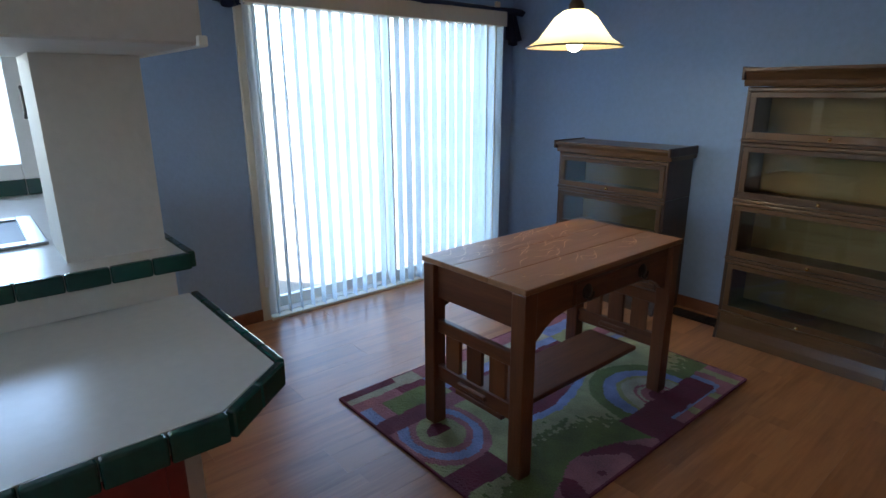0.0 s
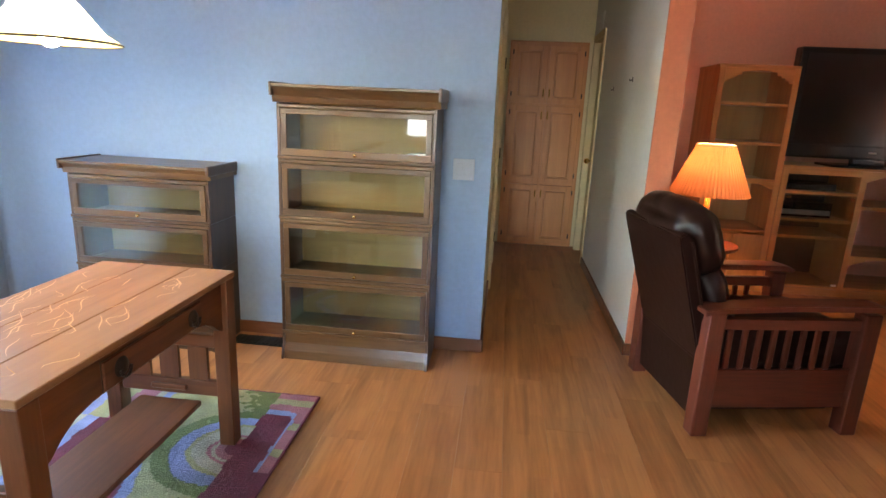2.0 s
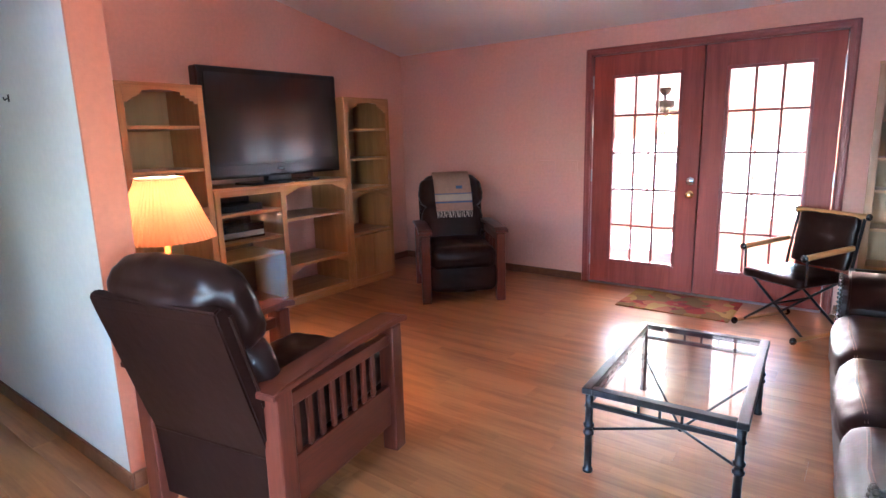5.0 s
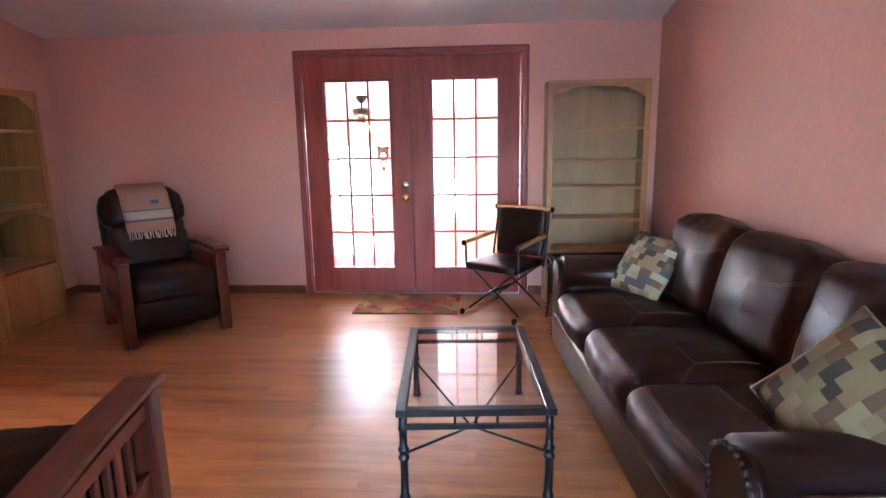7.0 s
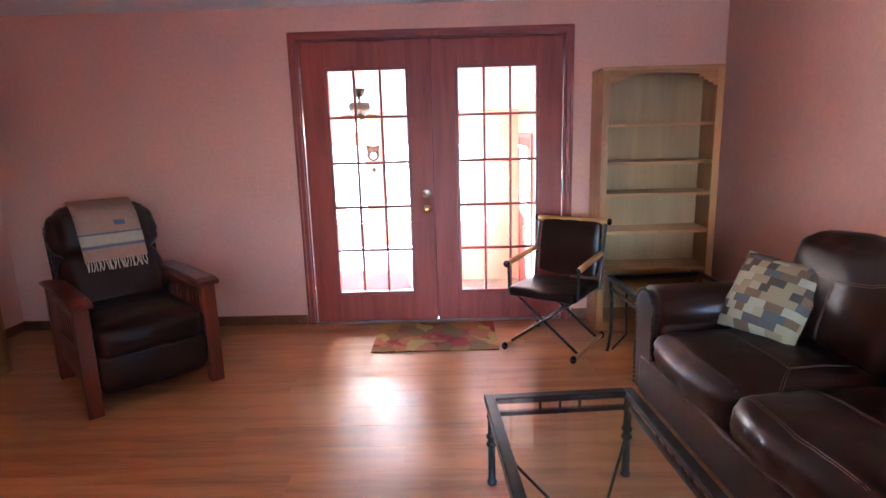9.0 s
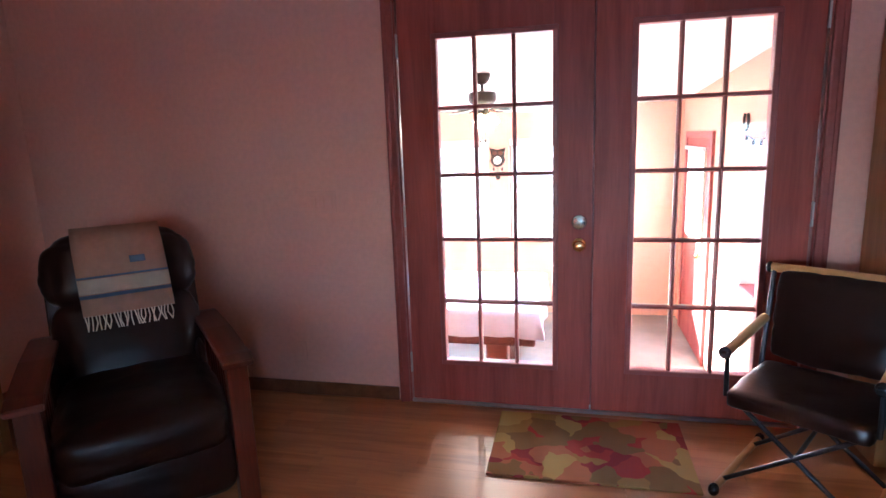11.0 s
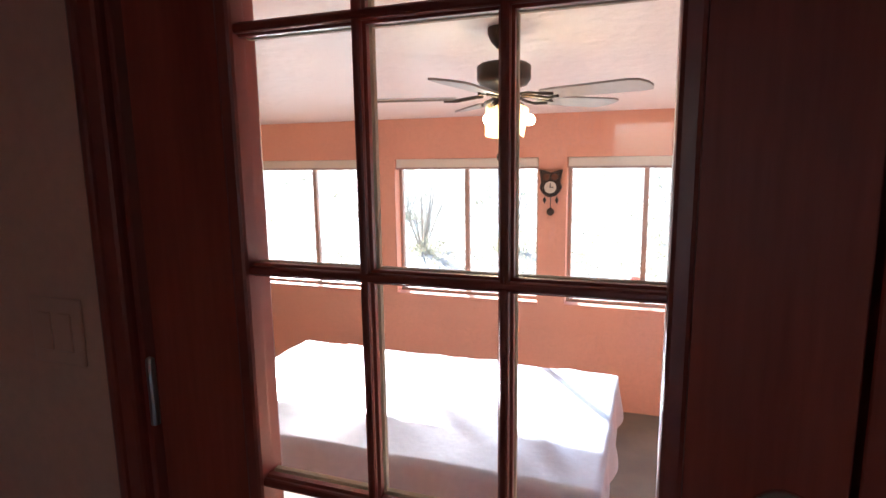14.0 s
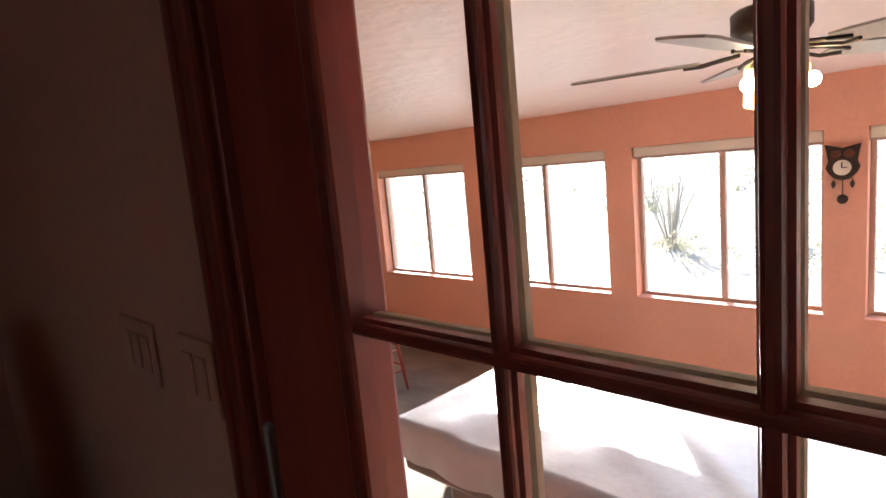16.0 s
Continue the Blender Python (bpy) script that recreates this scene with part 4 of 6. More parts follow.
part("top_rail", rod(bmesh.new(), (-0.29, -0.255, 0.80), (-0.29, 0.255, 0.80), 0.02, sides=14), HONEY_Y, camp, "honey-wood top rail")
for s in (-1, 1):
    part("rail_cap", ball(bmesh.new(), (-0.29, s * 0.255, 0.80), 0.024, (1, 0.7, 1)), BLACK_PLASTIC, camp, smooth=True)


# ---- oak shelving ----
def arch(w, drop, steps):
    """The stepped underside of a scalloped rail: points from one side to the other."""
    pts = []
    for k in range(steps):
        pts += [(k * 0.03, drop - k * drop / (steps + 1)), ((k + 1) * 0.03, drop - k * drop / (steps + 1))]
    mid = [(steps * 0.03, drop / (steps + 1) * 0.8), (w * 0.38, drop / (steps + 1) * 0.3), (w / 2, drop / (steps + 1) * 0.15)]
    left = pts + mid
    right = [(w - x, d) for x, d in reversed(left[:-1])]
    return left + right


def scallop(width, height, depth, at, mat, parent, drop=0.09, steps=4):
    """A top rail with a stepped arch: local x along, y up, z out."""
    low = [(x, drop - d) for x, d in arch(width, drop, steps)]
    outline = [(0, height + drop)] + [(x, y) for x, y in low] + [(width, height + drop)]
    return part("scalloped_rail", prism(bmesh.new(), outline, at, depth), mat, parent)


def shelf_unit(name, label, at, w, d, h, shelves, back=True, top_arch=True, group="", extra=()):
    """An open case in its own frame: x along the front, y into the wall, front at y = 0."""
    case = thing(name, label, "shelf", at, group)
    part("side", box(0, 0.02, 0, 0.02, d, h), HONEY_Z, case)
    part("side", box(w - 0.02, 0.02, 0, w, d, h), HONEY_Z, case)
    part("top", box(-0.004, 0.004, h, w + 0.004, d, h + 0.02, 0.003, 1), HONEY_X, case)
    part("face_stile", box(0, 0, 0, 0.045, 0.02, h, 0.002, 1), HONEY_Z, case)
    part("face_stile", box(w - 0.045, 0, 0, w, 0.02, h, 0.002, 1), HONEY_Z, case)
    if back:
        part("back_panel", box(0.02, d - 0.008, 0.03, w - 0.02, d - 0.002, h), HONEY_BACK, case)
    part("kick", box(0.045, 0.0, 0, w - 0.045, 0.02, 0.06), HONEY_X, case)
    for z in shelves:
        part("shelf", box(0.02, 0.012, z - 0.011, w - 0.02, d - 0.008, z + 0.011, 0.002, 1), HONEY_X, case)
    if top_arch:
        scallop(w - 0.09, 0.02, 0.018, Matrix(((1, 0, 0, 0.045), (0, 0, 1, 0.001), (0, 1, 0, h - 0.11), (0, 0, 0, 1))), HONEY_X, case)
    for z in extra:
        scallop(w - 0.09, 0.018, 0.018, Matrix(((1, 0, 0, 0.045), (0, 0, 1, 0.001), (0, 1, 0, z - 0.078), (0, 0, 0, 1))), HONEY_X, case, 0.06)
    return case


# bookcase in the corner: front faces -x
shelf_unit("bookcase", "tall empty honey-oak bookcase with a scalloped top", pose(-0.30, -1.118, 0, 0, 0, -90), 0.785, 0.285, 1.77, (0.07, 0.44, 0.70, 0.957, 1.168, 1.42))

# wall unit: fronts face -y at HY
HY, HW = 2.69, 0.59
left_unit = shelf_unit("wall_unit_tower", "tall honey-oak wall-unit tower with open shelves and a cupboard", pose(-3.31, HY, 0), HW, 0.48, 1.77, (0.07, 0.50, 0.90, 1.20, 1.50), group="wall unit", extra=(0.93,))
right_unit = shelf_unit("wall_unit_tower", "tall honey-oak wall-unit tower with open shelves and a cupboard", pose(-1.378, HY, 0), 0.59, 0.48, 1.74, (0.07, 0.50, 0.92, 1.20, 1.47), group="wall unit", extra=(0.90,))
for unit, w in ((left_unit, HW), (right_unit, 0.59)):
    for k in (0, 1):
        x0, x1 = (0.05, w / 2 - 0.002) if k == 0 else (w / 2 + 0.002, w - 0.05)
        part("cupboard_door", box(x0, -0.012, 0.075, x1, 0.006, 0.48, 0.004, 1), HONEY_Z, unit, "plain oak cupboard door")
low = shelf_unit("wall_unit_console", "low honey-oak television console with open shelves", pose(-2.712, HY, 0), 1.326, 0.48, 1.03, (0.07,), back=False, top_arch=False, group="wall unit")
part("divider", box(0.585, 0.0, 0.02, 0.63, 0.46, 1.03), HONEY_Z, low)
for z in (0.84, 0.62, 0.48):
    part("shelf", box(0.045, 0.014, z - 0.011, 0.585, 0.45, z + 0.011), HONEY_X, low)
for z in (0.74, 0.34):
    part("shelf", box(0.63, 0.014, z - 0.012, 1.281, 0.47, z + 0.012), HONEY_X, low)
part("rail", box(0.045, 0, 0.985, 0.585, 0.02, 1.03), HONEY_X, low)
for z in (1.028, 0.352):
    scallop(0.651, 0.018, 0.018, Matrix(((1, 0, 0, 0.63), (0, 0, 1, 0.001), (0, 1, 0, z - 0.078), (0, 0, 0, 1))), HONEY_X, low, 0.06)
# back coloured darker than the honey oak, as shade inside the glazed bay
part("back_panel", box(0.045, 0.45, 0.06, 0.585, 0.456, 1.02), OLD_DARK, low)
part("glass_door", box(0.05, -0.004, 0.08, 0.58, 0.0, 0.82), OLD_PANE, low, "smoked glass door")
for x in (0.075, 0.55):
    part("glass_hinge", box(x - 0.016, -0.008, 0.795, x + 0.016, 0.0, 0.815), BRASS, low)
part("glass_latch", box(0.53, -0.009, 0.09, 0.57, 0.0, 0.105), WHITE_PLASTIC, low)
dvd = thing("media_player", "flat black media player on the console shelf", "media player", pose(-2.44, HY + 0.22, 0.851))
part("body", box(-0.2, -0.12, 0, 0.2, 0.12, 0.055, 0.004), BLACK_PLASTIC, dvd)
dvd = thing("receiver", "black and silver receiver behind the glass door", "receiver", pose(-2.44, HY + 0.24, 0.631))
part("body", box(-0.2, -0.14, 0, 0.2, 0.12, 0.12, 0.004), BLACK_PLASTIC, dvd)
part("front", box(-0.19, -0.145, 0.02, 0.19, -0.14, 0.06), STEEL, dvd)

# television on the console
tv = thing("television", "large black flat-panel television, switched off", "television", pose(-2.035, 2.82, 1.05))
part("foot", box(-0.33, -0.13, 0, 0.33, 0.14, 0.02, 0.008, 2), BLACK_PLASTIC, tv)
part("neck", box(-0.12, -0.02, 0.018, 0.12, 0.05, 0.1, 0.01), BLACK_PLASTIC, tv)
part("bezel", box(-0.665, -0.03, 0.06, 0.665, 0.07, 0.895, 0.014, 3), BLACK_PLASTIC, tv)
part("screen", box(-0.61, -0.034, 0.19, 0.61, -0.028, 0.85), SCREEN, tv, "dark glossy screen")
part("speaker_bar", box(-0.65, -0.036, 0.075, 0.65, -0.026, 0.165, 0.004, 1), BLACK_PLASTIC, tv)
part("badge", box(-0.03, -0.04, 0.112, 0.03, -0.035, 0.124, 0.002, 1), STEEL, tv)

# lamp behind the first recliner
side = thing("lamp_table", "small dark wooden side table under the lamp", "side table", pose(-3.60, 1.68, 0))
part("top", lathe(bmesh.new(), [(0.0005, 0.58), (0.22, 0.58), (0.225, 0.59), (0.22, 0.6), (0.0005, 0.6)], sides=32), CHERRY_X, side)
part("post", lathe(bmesh.new(), [(0.03, 0.03), (0.02, 0.2), (0.03, 0.58)], sides=16), CHERRY_Z, side)
part("base", lathe(bmesh.new(), [(0.17, 0), (0.17, 0.03), (0.03, 0.05)], sides=24), CHERRY_X, side)
lamp = thing("table_lamp", "lit table lamp with a pleated peach shade", "lamp", pose(-3.60, 1.68, 0.6))
part("base", lathe(bmesh.new(), [(0.08, 0), (0.08, 0.02), (0.03, 0.05), (0.05, 0.12), (0.02, 0.2), (0.012, 0.45)], sides=24, close=True), BRASS, lamp, smooth=True)
part("shade", lathe(bmesh.new(), [(0.238, 0.318), (0.112, 0.622)], sides=120, wave=0.012, waves=1), SHADE, lamp, "pleated peach fabric shade glowing from within")
part("shade_ring", lathe(bmesh.new(), [(0.112, 0.619), (0.115, 0.623), (0.112, 0.627)], sides=48), THROW_BAND, lamp)
part("bulb", ball(bmesh.new(), (0, 0, 0.5), 0.028), BULB, lamp, smooth=True).visible_shadow = False

# door mat
def rag_mat():
    m = material("leaf_pattern_mat", (0.3, 0.1, 0.05), 0.95, bump=0.6, bump_scale=300)
    nodes, links = m.node_tree.nodes, m.node_tree.links
    at, cells, ramp = nodes.new("ShaderNodeTexCoord"), nodes.new("ShaderNodeTexVoronoi"), nodes.new("ShaderNodeValToRGB")
    warp, add = nodes.new("ShaderNodeTexNoise"), nodes.new("ShaderNodeMixRGB")
    warp.inputs["Scale"].default_value = 6.0
    cells.inputs["Scale"].default_value = 8.0
    links.new(at.outputs["Object"], warp.inputs["Vector"])
    add.blend_type, add.inputs[0].default_value = "ADD", 0.25
    links.new(at.outputs["Object"], add.inputs[1])
    links.new(warp.outputs["Color"], add.inputs[2])
    links.new(add.outputs[0], cells.inputs["Vector"])
    ramp.color_ramp.interpolation = "CONSTANT"
    colors = ((0.32, 0.035, 0.02), (0.30, 0.17, 0.035), (0.20, 0.11, 0.03), (0.36, 0.12, 0.045), (0.22, 0.02, 0.02), (0.38, 0.25, 0.06))
    while len(ramp.color_ramp.elements) < len(colors):
        ramp.color_ramp.elements.new(0.5)
    for k, c in enumerate(colors):
        ramp.color_ramp.elements[k].position, ramp.color_ramp.elements[k].color = k / len(colors), (*c, 1)
    split = nodes.new("ShaderNodeSeparateColor")
    links.new(cells.outputs["Color"], split.inputs[0])
    links.new(split.outputs[0], ramp.inputs["Fac"])
    links.new(ramp.outputs["Color"], nodes["Principled BSDF"].inputs["Base Color"])
    return m


bm = box(-0.622, -0.408, 0.0, -0.068, 0.437, 0.012, 0.004, 2)
tagged(part("doormat", bm, rag_mat()), "red and olive leaf-patterned doormat at the french doors", "doormat")


# ---- sliding door and blinds ----
slider = thing("door_2", "closed white sliding glass patio door", "door", kind="structure")
bm = bmesh.new()
for b in ((-8.07, -1.10, 0, -7.96, -1.05, 1.95), (-8.07, 0.77, 0, -7.96, 0.82, 1.95), (-8.07, -1.05, 1.9, -7.96, 0.77, 1.95), (-8.07, -1.05, 0, -7.96, 0.77, 0.03)):
    block(bm, *b, 0.003, 1)
part("door_frame", bm, VINYL, slider)
for x, y0, y1 in ((-8.055, -1.05, -0.11), (-8.01, -0.17, 0.77)):
    sash = bmesh.new()
    for b in ((x, y0, 0.03, x + 0.035, y0 + 0.06, 1.9), (x, y1 - 0.06, 0.03, x + 0.035, y1, 1.9), (x, y0 + 0.06, 0.03, x + 0.035, y1 - 0.06, 0.1), (x, y0 + 0.06, 1.84, x + 0.035, y1 - 0.06, 1.9)):
        block(sash, *b, 0.003, 1)
    s = part("sash", sash, VINYL, slider)
    p = part("pane", box(x + 0.015, y0 + 0.055, 0.095, x + 0.02, y1 - 0.055, 1.845), PANE, s)
    p.visible_shadow = False
part("door_pull", box(-7.975, 0.70, 0.95, -7.955, 0.725, 1.15, 0.005), VINYL, slider)
part("track", box(-7.96, -1.10, 0, -7.90, 0.82, 0.022, 0.004, 1), VALANCE, slider)
part("casing", block(box(-7.955, 0.815, 0, -7.93, 0.86, 1.98, 0.004, 1), -7.955, -1.145, 0, -7.93, -1.098, 1.98, 0.004, 1), VALANCE, slider)

blinds = thing("vertical_blinds", "white vertical blinds hanging open at the patio door", "blinds", pose(0, 0, 0))
part("headrail", box(-7.93, -1.13, 1.80, -7.83, 0.83, 1.90, 0.004, 1), VALANCE, blinds, "cream valance board")
bm = bmesh.new()
for k in range(5):
    x = -0.044 + 0.022 * k
    bulge = 0.010 * (1 - (2 * k / 4 - 1) ** 2)
    for z in (0.035, 1.80):
        bm.verts.new((x, bulge, z))
bm.verts.ensure_lookup_table()
for k in range(4):
    bm.faces.new((bm.verts[2 * k], bm.verts[2 * k + 2], bm.verts[2 * k + 3], bm.verts[2 * k + 1]))
first = None
count = 25
for k in range(count):
    y = -1.07 + k * 1.87 / (count - 1)
    turn = -13 + random.uniform(-5, 5)
    m = pose(-7.88, y, 0, 0, random.uniform(-0.4, 0.4), turn)
    if first is None:
        first = part("slat", bm, BLIND, blinds, at=m, smooth=True)
    else:
        again(first, "slat", m, blinds)
part("wand", rod(bmesh.new(), (-7.84, -1.14, 0.35), (-7.85, -1.13, 1.82), 0.006, sides=8), WHITE_PLASTIC, blinds)
part("wand_handle", rod(bmesh.new(), (-7.838, -1.14, 0.25), (-7.84, -1.14, 0.36), 0.013, sides=10), WHITE_PLASTIC, blinds)

scarf = thing("curtain_scarf", "navy blue fabric scarf draped over the blinds", "curtain", pose(0, 0, 0))
bm = bmesh.new()
for i in range(41):
    u = i / 40
    y = -1.25 + 2.28 * u
    for j in range(7):
        v = j / 6
        z = 1.93 - 0.05 * v - 0.015 * math.sin(u * 2 * math.pi * 2) * v + 0.01 * noise.noise(Vector((u * 12, v * 3, 0)))
        bm.verts.new((-7.86 + 0.03 * math.sin(v * math.pi) + 0.012 * noise.noise(Vector((u * 20, v * 4, 5))), y, z))
bm.verts.ensure_lookup_table()
for i in range(40):
    for j in range(6):
        bm.faces.new((bm.verts[i * 7 + j], bm.verts[(i + 1) * 7 + j], bm.verts[(i + 1) * 7 + j + 1], bm.verts[i * 7 + j + 1]))
part("swag", bm, NAVY, scarf, smooth=True)
for y, l in ((0.93, 0.26), (-1.2, 0.16)):
    bm = bmesh.new()
    for i in range(13):
        u = i / 12
        for j in range(6):
            v = j / 5
            bm.verts.new((-7.87 + 0.03 * math.sin(u * 13) * v, y - 0.075 + 0.15 * u * (0.6 + 0.5 * v), 1.93 - l * v * (1.0 - 0.35 * abs(u - 0.5))))
    bm.verts.ensure_lookup_table()
    for i in range(12):
        for j in range(5):
            bm.faces.new((bm.verts[i * 6 + j], bm.verts[(i + 1) * 6 + j], bm.verts[(i + 1) * 6 + j + 1], bm.verts[i * 6 + j + 1]))
    bmesh.ops.solidify(bm, geom=bm.faces[:], thickness=0.006)
    part("tail", bm, NAVY, scarf, smooth=True)

# ---- library table ----
TZ = 0.735
desk = thing("library_table", "mission oak library table with slatted ends and a drawer", "table", pose(-6.18, -0.565, 0))
dx, dy = 0.272, 0.505
for k, (a, b) in enumerate(((-dx, -0.09), (-0.0897, 0.0955), (0.097, dx))):
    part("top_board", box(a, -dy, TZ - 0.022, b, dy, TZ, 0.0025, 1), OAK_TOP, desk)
for sx in (-1, 1):
    for sy in (-1, 1):
        x, y = sx * (dx - 0.035), sy * (dy - 0.035)
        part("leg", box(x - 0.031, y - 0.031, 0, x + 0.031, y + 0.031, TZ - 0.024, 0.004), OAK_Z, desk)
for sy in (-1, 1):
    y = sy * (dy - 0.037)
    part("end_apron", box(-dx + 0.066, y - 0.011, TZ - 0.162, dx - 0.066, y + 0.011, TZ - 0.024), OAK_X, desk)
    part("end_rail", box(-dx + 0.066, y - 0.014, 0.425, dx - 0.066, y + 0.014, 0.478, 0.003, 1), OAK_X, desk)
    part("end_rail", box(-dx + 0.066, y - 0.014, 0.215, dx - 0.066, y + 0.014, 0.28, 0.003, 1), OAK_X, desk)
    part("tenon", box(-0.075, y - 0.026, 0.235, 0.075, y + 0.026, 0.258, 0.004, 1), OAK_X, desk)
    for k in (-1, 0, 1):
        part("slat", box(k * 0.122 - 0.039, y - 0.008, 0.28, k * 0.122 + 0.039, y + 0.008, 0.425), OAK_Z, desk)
for sx in (-1, 1):
    x = sx * (dx - 0.037)
    w = 2 * dy - 0.132
    rise = [(0, 0), (0.03, 0.012), (0.07, 0.045), (0.12, 0.07), (0.18, 0.082), (0.26, 0.087)]
    curve = rise + [(w - a, b) for a, b in reversed(rise)] + [(w, 0.2), (0, 0.2)]
    bm = prism(bmesh.new(), curve, Matrix(((0, 0, 1, x - 0.011), (1, 0, 0, -dy + 0.066), (0, 1, 0, TZ - 0.224), (0, 0, 0, 1))), 0.022)
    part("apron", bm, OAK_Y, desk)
# dark slab round the drawer front, painting the shade of its gap
part("drawer_gap", box(dx - 0.03, -0.219, TZ - 0.139, dx - 0.0245, 0.289, TZ - 0.046), OLD_DARK, desk)
drawer = part("drawer", box(dx - 0.03, -0.215, TZ - 0.135, dx - 0.018, 0.285, TZ - 0.05, 0.003, 1), OAK_Y, desk, "drawer front")
for y in (-0.145, 0.226):
    bm = lathe(bmesh.new(), [(0.0005, 0.012), (0.012, 0.010), (0.024, 0.006), (0.03, 0.0)], sides=20)
    bmesh.ops.rotate(bm, verts=bm.verts, matrix=Matrix.Rotation(radians(90), 3, "Y"))
    bmesh.ops.translate(bm, verts=bm.verts, vec=(dx - 0.018, y, TZ - 0.092))
    run(bm, [(dx - 0.004, y + 0.022 * math.cos(a), TZ - 0.094 + 0.026 * math.sin(a)) for a in [math.pi * (1 + k / 8) for k in range(9)]], 0.0045, 6)
    part("drawer_pull", bm, BRONZE, drawer, "round bronze ring pull", smooth=True)
part("foot_shelf", box(-0.13, -dy + 0.05, 0.17, 0.13, dy - 0.05, 0.192, 0.003, 1), OAK_Y, desk, "long lower shelf")
bm = bmesh.new()
for k in range(64):   # ray flakes in the quartersawn top
    x, y = random.uniform(-dx + 0.03, dx - 0.04), random.uniform(-dy + 0.03, dy - 0.2)
    l, a, bend = random.uniform(0.05, 0.17), random.uniform(-0.8, 0.3), random.uniform(-0.03, 0.03)
    prev = None
    for i in range(7):
        u = i / 6
        px = max(-dx + 0.006, min(dx - 0.006, x + l * u * math.sin(a) + bend * math.sin(u * 5 + k)))
        py = y + l * u * math.cos(a)
        w = 0.0022 * math.sin(math.pi * (0.08 + 0.84 * u))
        now = [bm.verts.new((px - w, py, TZ + 0.0004)), bm.verts.new((px + w, py, TZ + 0.0004))]
        if prev:
            bm.faces.new((prev[0], prev[1], now[1], now[0]))
        prev = now
tagged(part("ray_flakes", bm, FLAKE, desk), kind="stuff")


# ---- rug with arcs and bands ----
def rug_mesh():
    colors = {"wine": (0.13, 0.014, 0.03), "olive": (0.31, 0.29, 0.13), "green": (0.12, 0.14, 0.035), "blue": (0.22, 0.25, 0.44), "rose": (0.31, 0.11, 0.12), "cream": (0.40, 0.36, 0.25)}
    mats = {k: material(k + "_rug_pile", c, 1.0, spread=0.5, grain=(30, 30, 30), bump=1.0, bump_scale=260, distance=0.006, stain=9) for k, c in colors.items()}
    keys = list(mats)
    bm = bmesh.new()
    nx, ny = 132, 206
    w, l = 1.06, 1.66

    def rings(d, bands):
        for limit, name in bands:
            if d < limit:
                return name
        return ""

    def tone(u, v):
        """u across (0 at the patio side), v along."""
        x, y = u * w, v * l
        wobble = 0.012 * noise.noise(Vector((x * 9, y * 9, 3)))
        x, y = x + wobble, y + wobble
        if 0.88 < x < 1.0 and 0.84 < y < 1.46 or (1.0 <= x and 0.84 < y < 1.04):
            return "wine"
        if x >= 0.88 and y >= 1.04:
            return "blue" if x < 1.012 and y < 1.5 else "rose" if (y * 5) % 1 < 0.75 else "olive"
        if x < 0.88:
            hit = rings(math.hypot(x - 0.88, y - 1.17), ((0.045, "wine"), (0.075, "rose"), (0.09, "cream"), (0.105, "rose"), (0.165, "cream"), (0.185, "olive"), (0.24, "blue"), (0.30, "green")))
            if hit:
                return hit
        if x < 0.36 and y < 0.42:   # stripes at the near end
            if x < 0.05:
                return "wine" if y < 0.3 else "cream"
            if x < 0.09:
                return "cream"
            if x < 0.15:
                return "rose" if y < 0.26 else "wine"
            if x < 0.27:
                return "blue" if y < 0.07 else "rose" if y < 0.13 else "green"
            return "wine" if y < 0.33 else "rose"
        if y < 0.50 and 0.36 <= x < 0.68:
            hit = rings(math.hypot((x - 0.47) * 0.9, y - 0.19), ((0.055, "wine" if x < 0.48 else "olive"), (0.10, "olive"), (0.13, "rose"), (0.17, "blue"), (0.20, "rose"), (0.25, "olive")))
            return hit or "olive"
        if 0.68 <= x < 0.80 and y < 0.25:
            return "wine"
        wave = x - 0.53 - 0.12 * math.cos((y - 0.68) * 3.6)
        if abs(wave) < 0.02:
            return "blue"
        if wave < 0:
            if 0.45 < y < 1.30:
                return "wine" if x > 0.24 else ("blue" if x > 0.18 else "cream" if x > 0.1 else "rose")
            return ("rose", "blue", "olive", "rose", "cream")[int(x * 11) % 5]
        edge = 0.94 - 0.10 * math.cos((y - 0.5) * 5.0)
        if x > edge + 0.07 and y < 0.84:
            return "rose" if noise.noise(Vector((x * 8, y * 8, 0))) > -0.1 else "wine"
        shade = x - edge + 0.18 + 0.10 * noise.noise(Vector((x * 40, y * 40, 0)))
        return "green" if shade > 0.07 else "olive"

    grid = [[bm.verts.new((i / nx * w, j / ny * l, 0.011 + 0.0025 * noise.noise(Vector((i * 0.9, j * 0.9, 0))))) for j in range(ny + 1)] for i in range(nx + 1)]
    for i in range(nx):
        for j in range(ny):
            f = bm.faces.new((grid[i][j], grid[i + 1][j], grid[i + 1][j + 1], grid[i][j + 1]))
            edge = i < 1 or j < 1 or i >= nx - 1 or j >= ny - 1
            f.material_index = keys.index("wine" if edge else tone((i + 0.5) / nx, (j + 0.5) / ny))
    rim = [e for e in bm.edges if len(e.link_faces) == 1]
    out = bmesh.ops.extrude_edge_only(bm, edges=rim)["geom"]
    for v in out:
        if isinstance(v, bmesh.types.BMVert):
            v.co.z = 0.0005
    data = bpy.data.meshes.new("area_rug")
    bm.normal_update()
    bm.to_mesh(data)
    bm.free()
    for k in keys:
        data.materials.append(mats[k])
    return data


rug = new("area_rug", rug_mesh())
rug.matrix_basis = pose(-6.83, -1.265, 0.0) @ Matrix.Diagonal((1.066, 0.955, 1, 1))
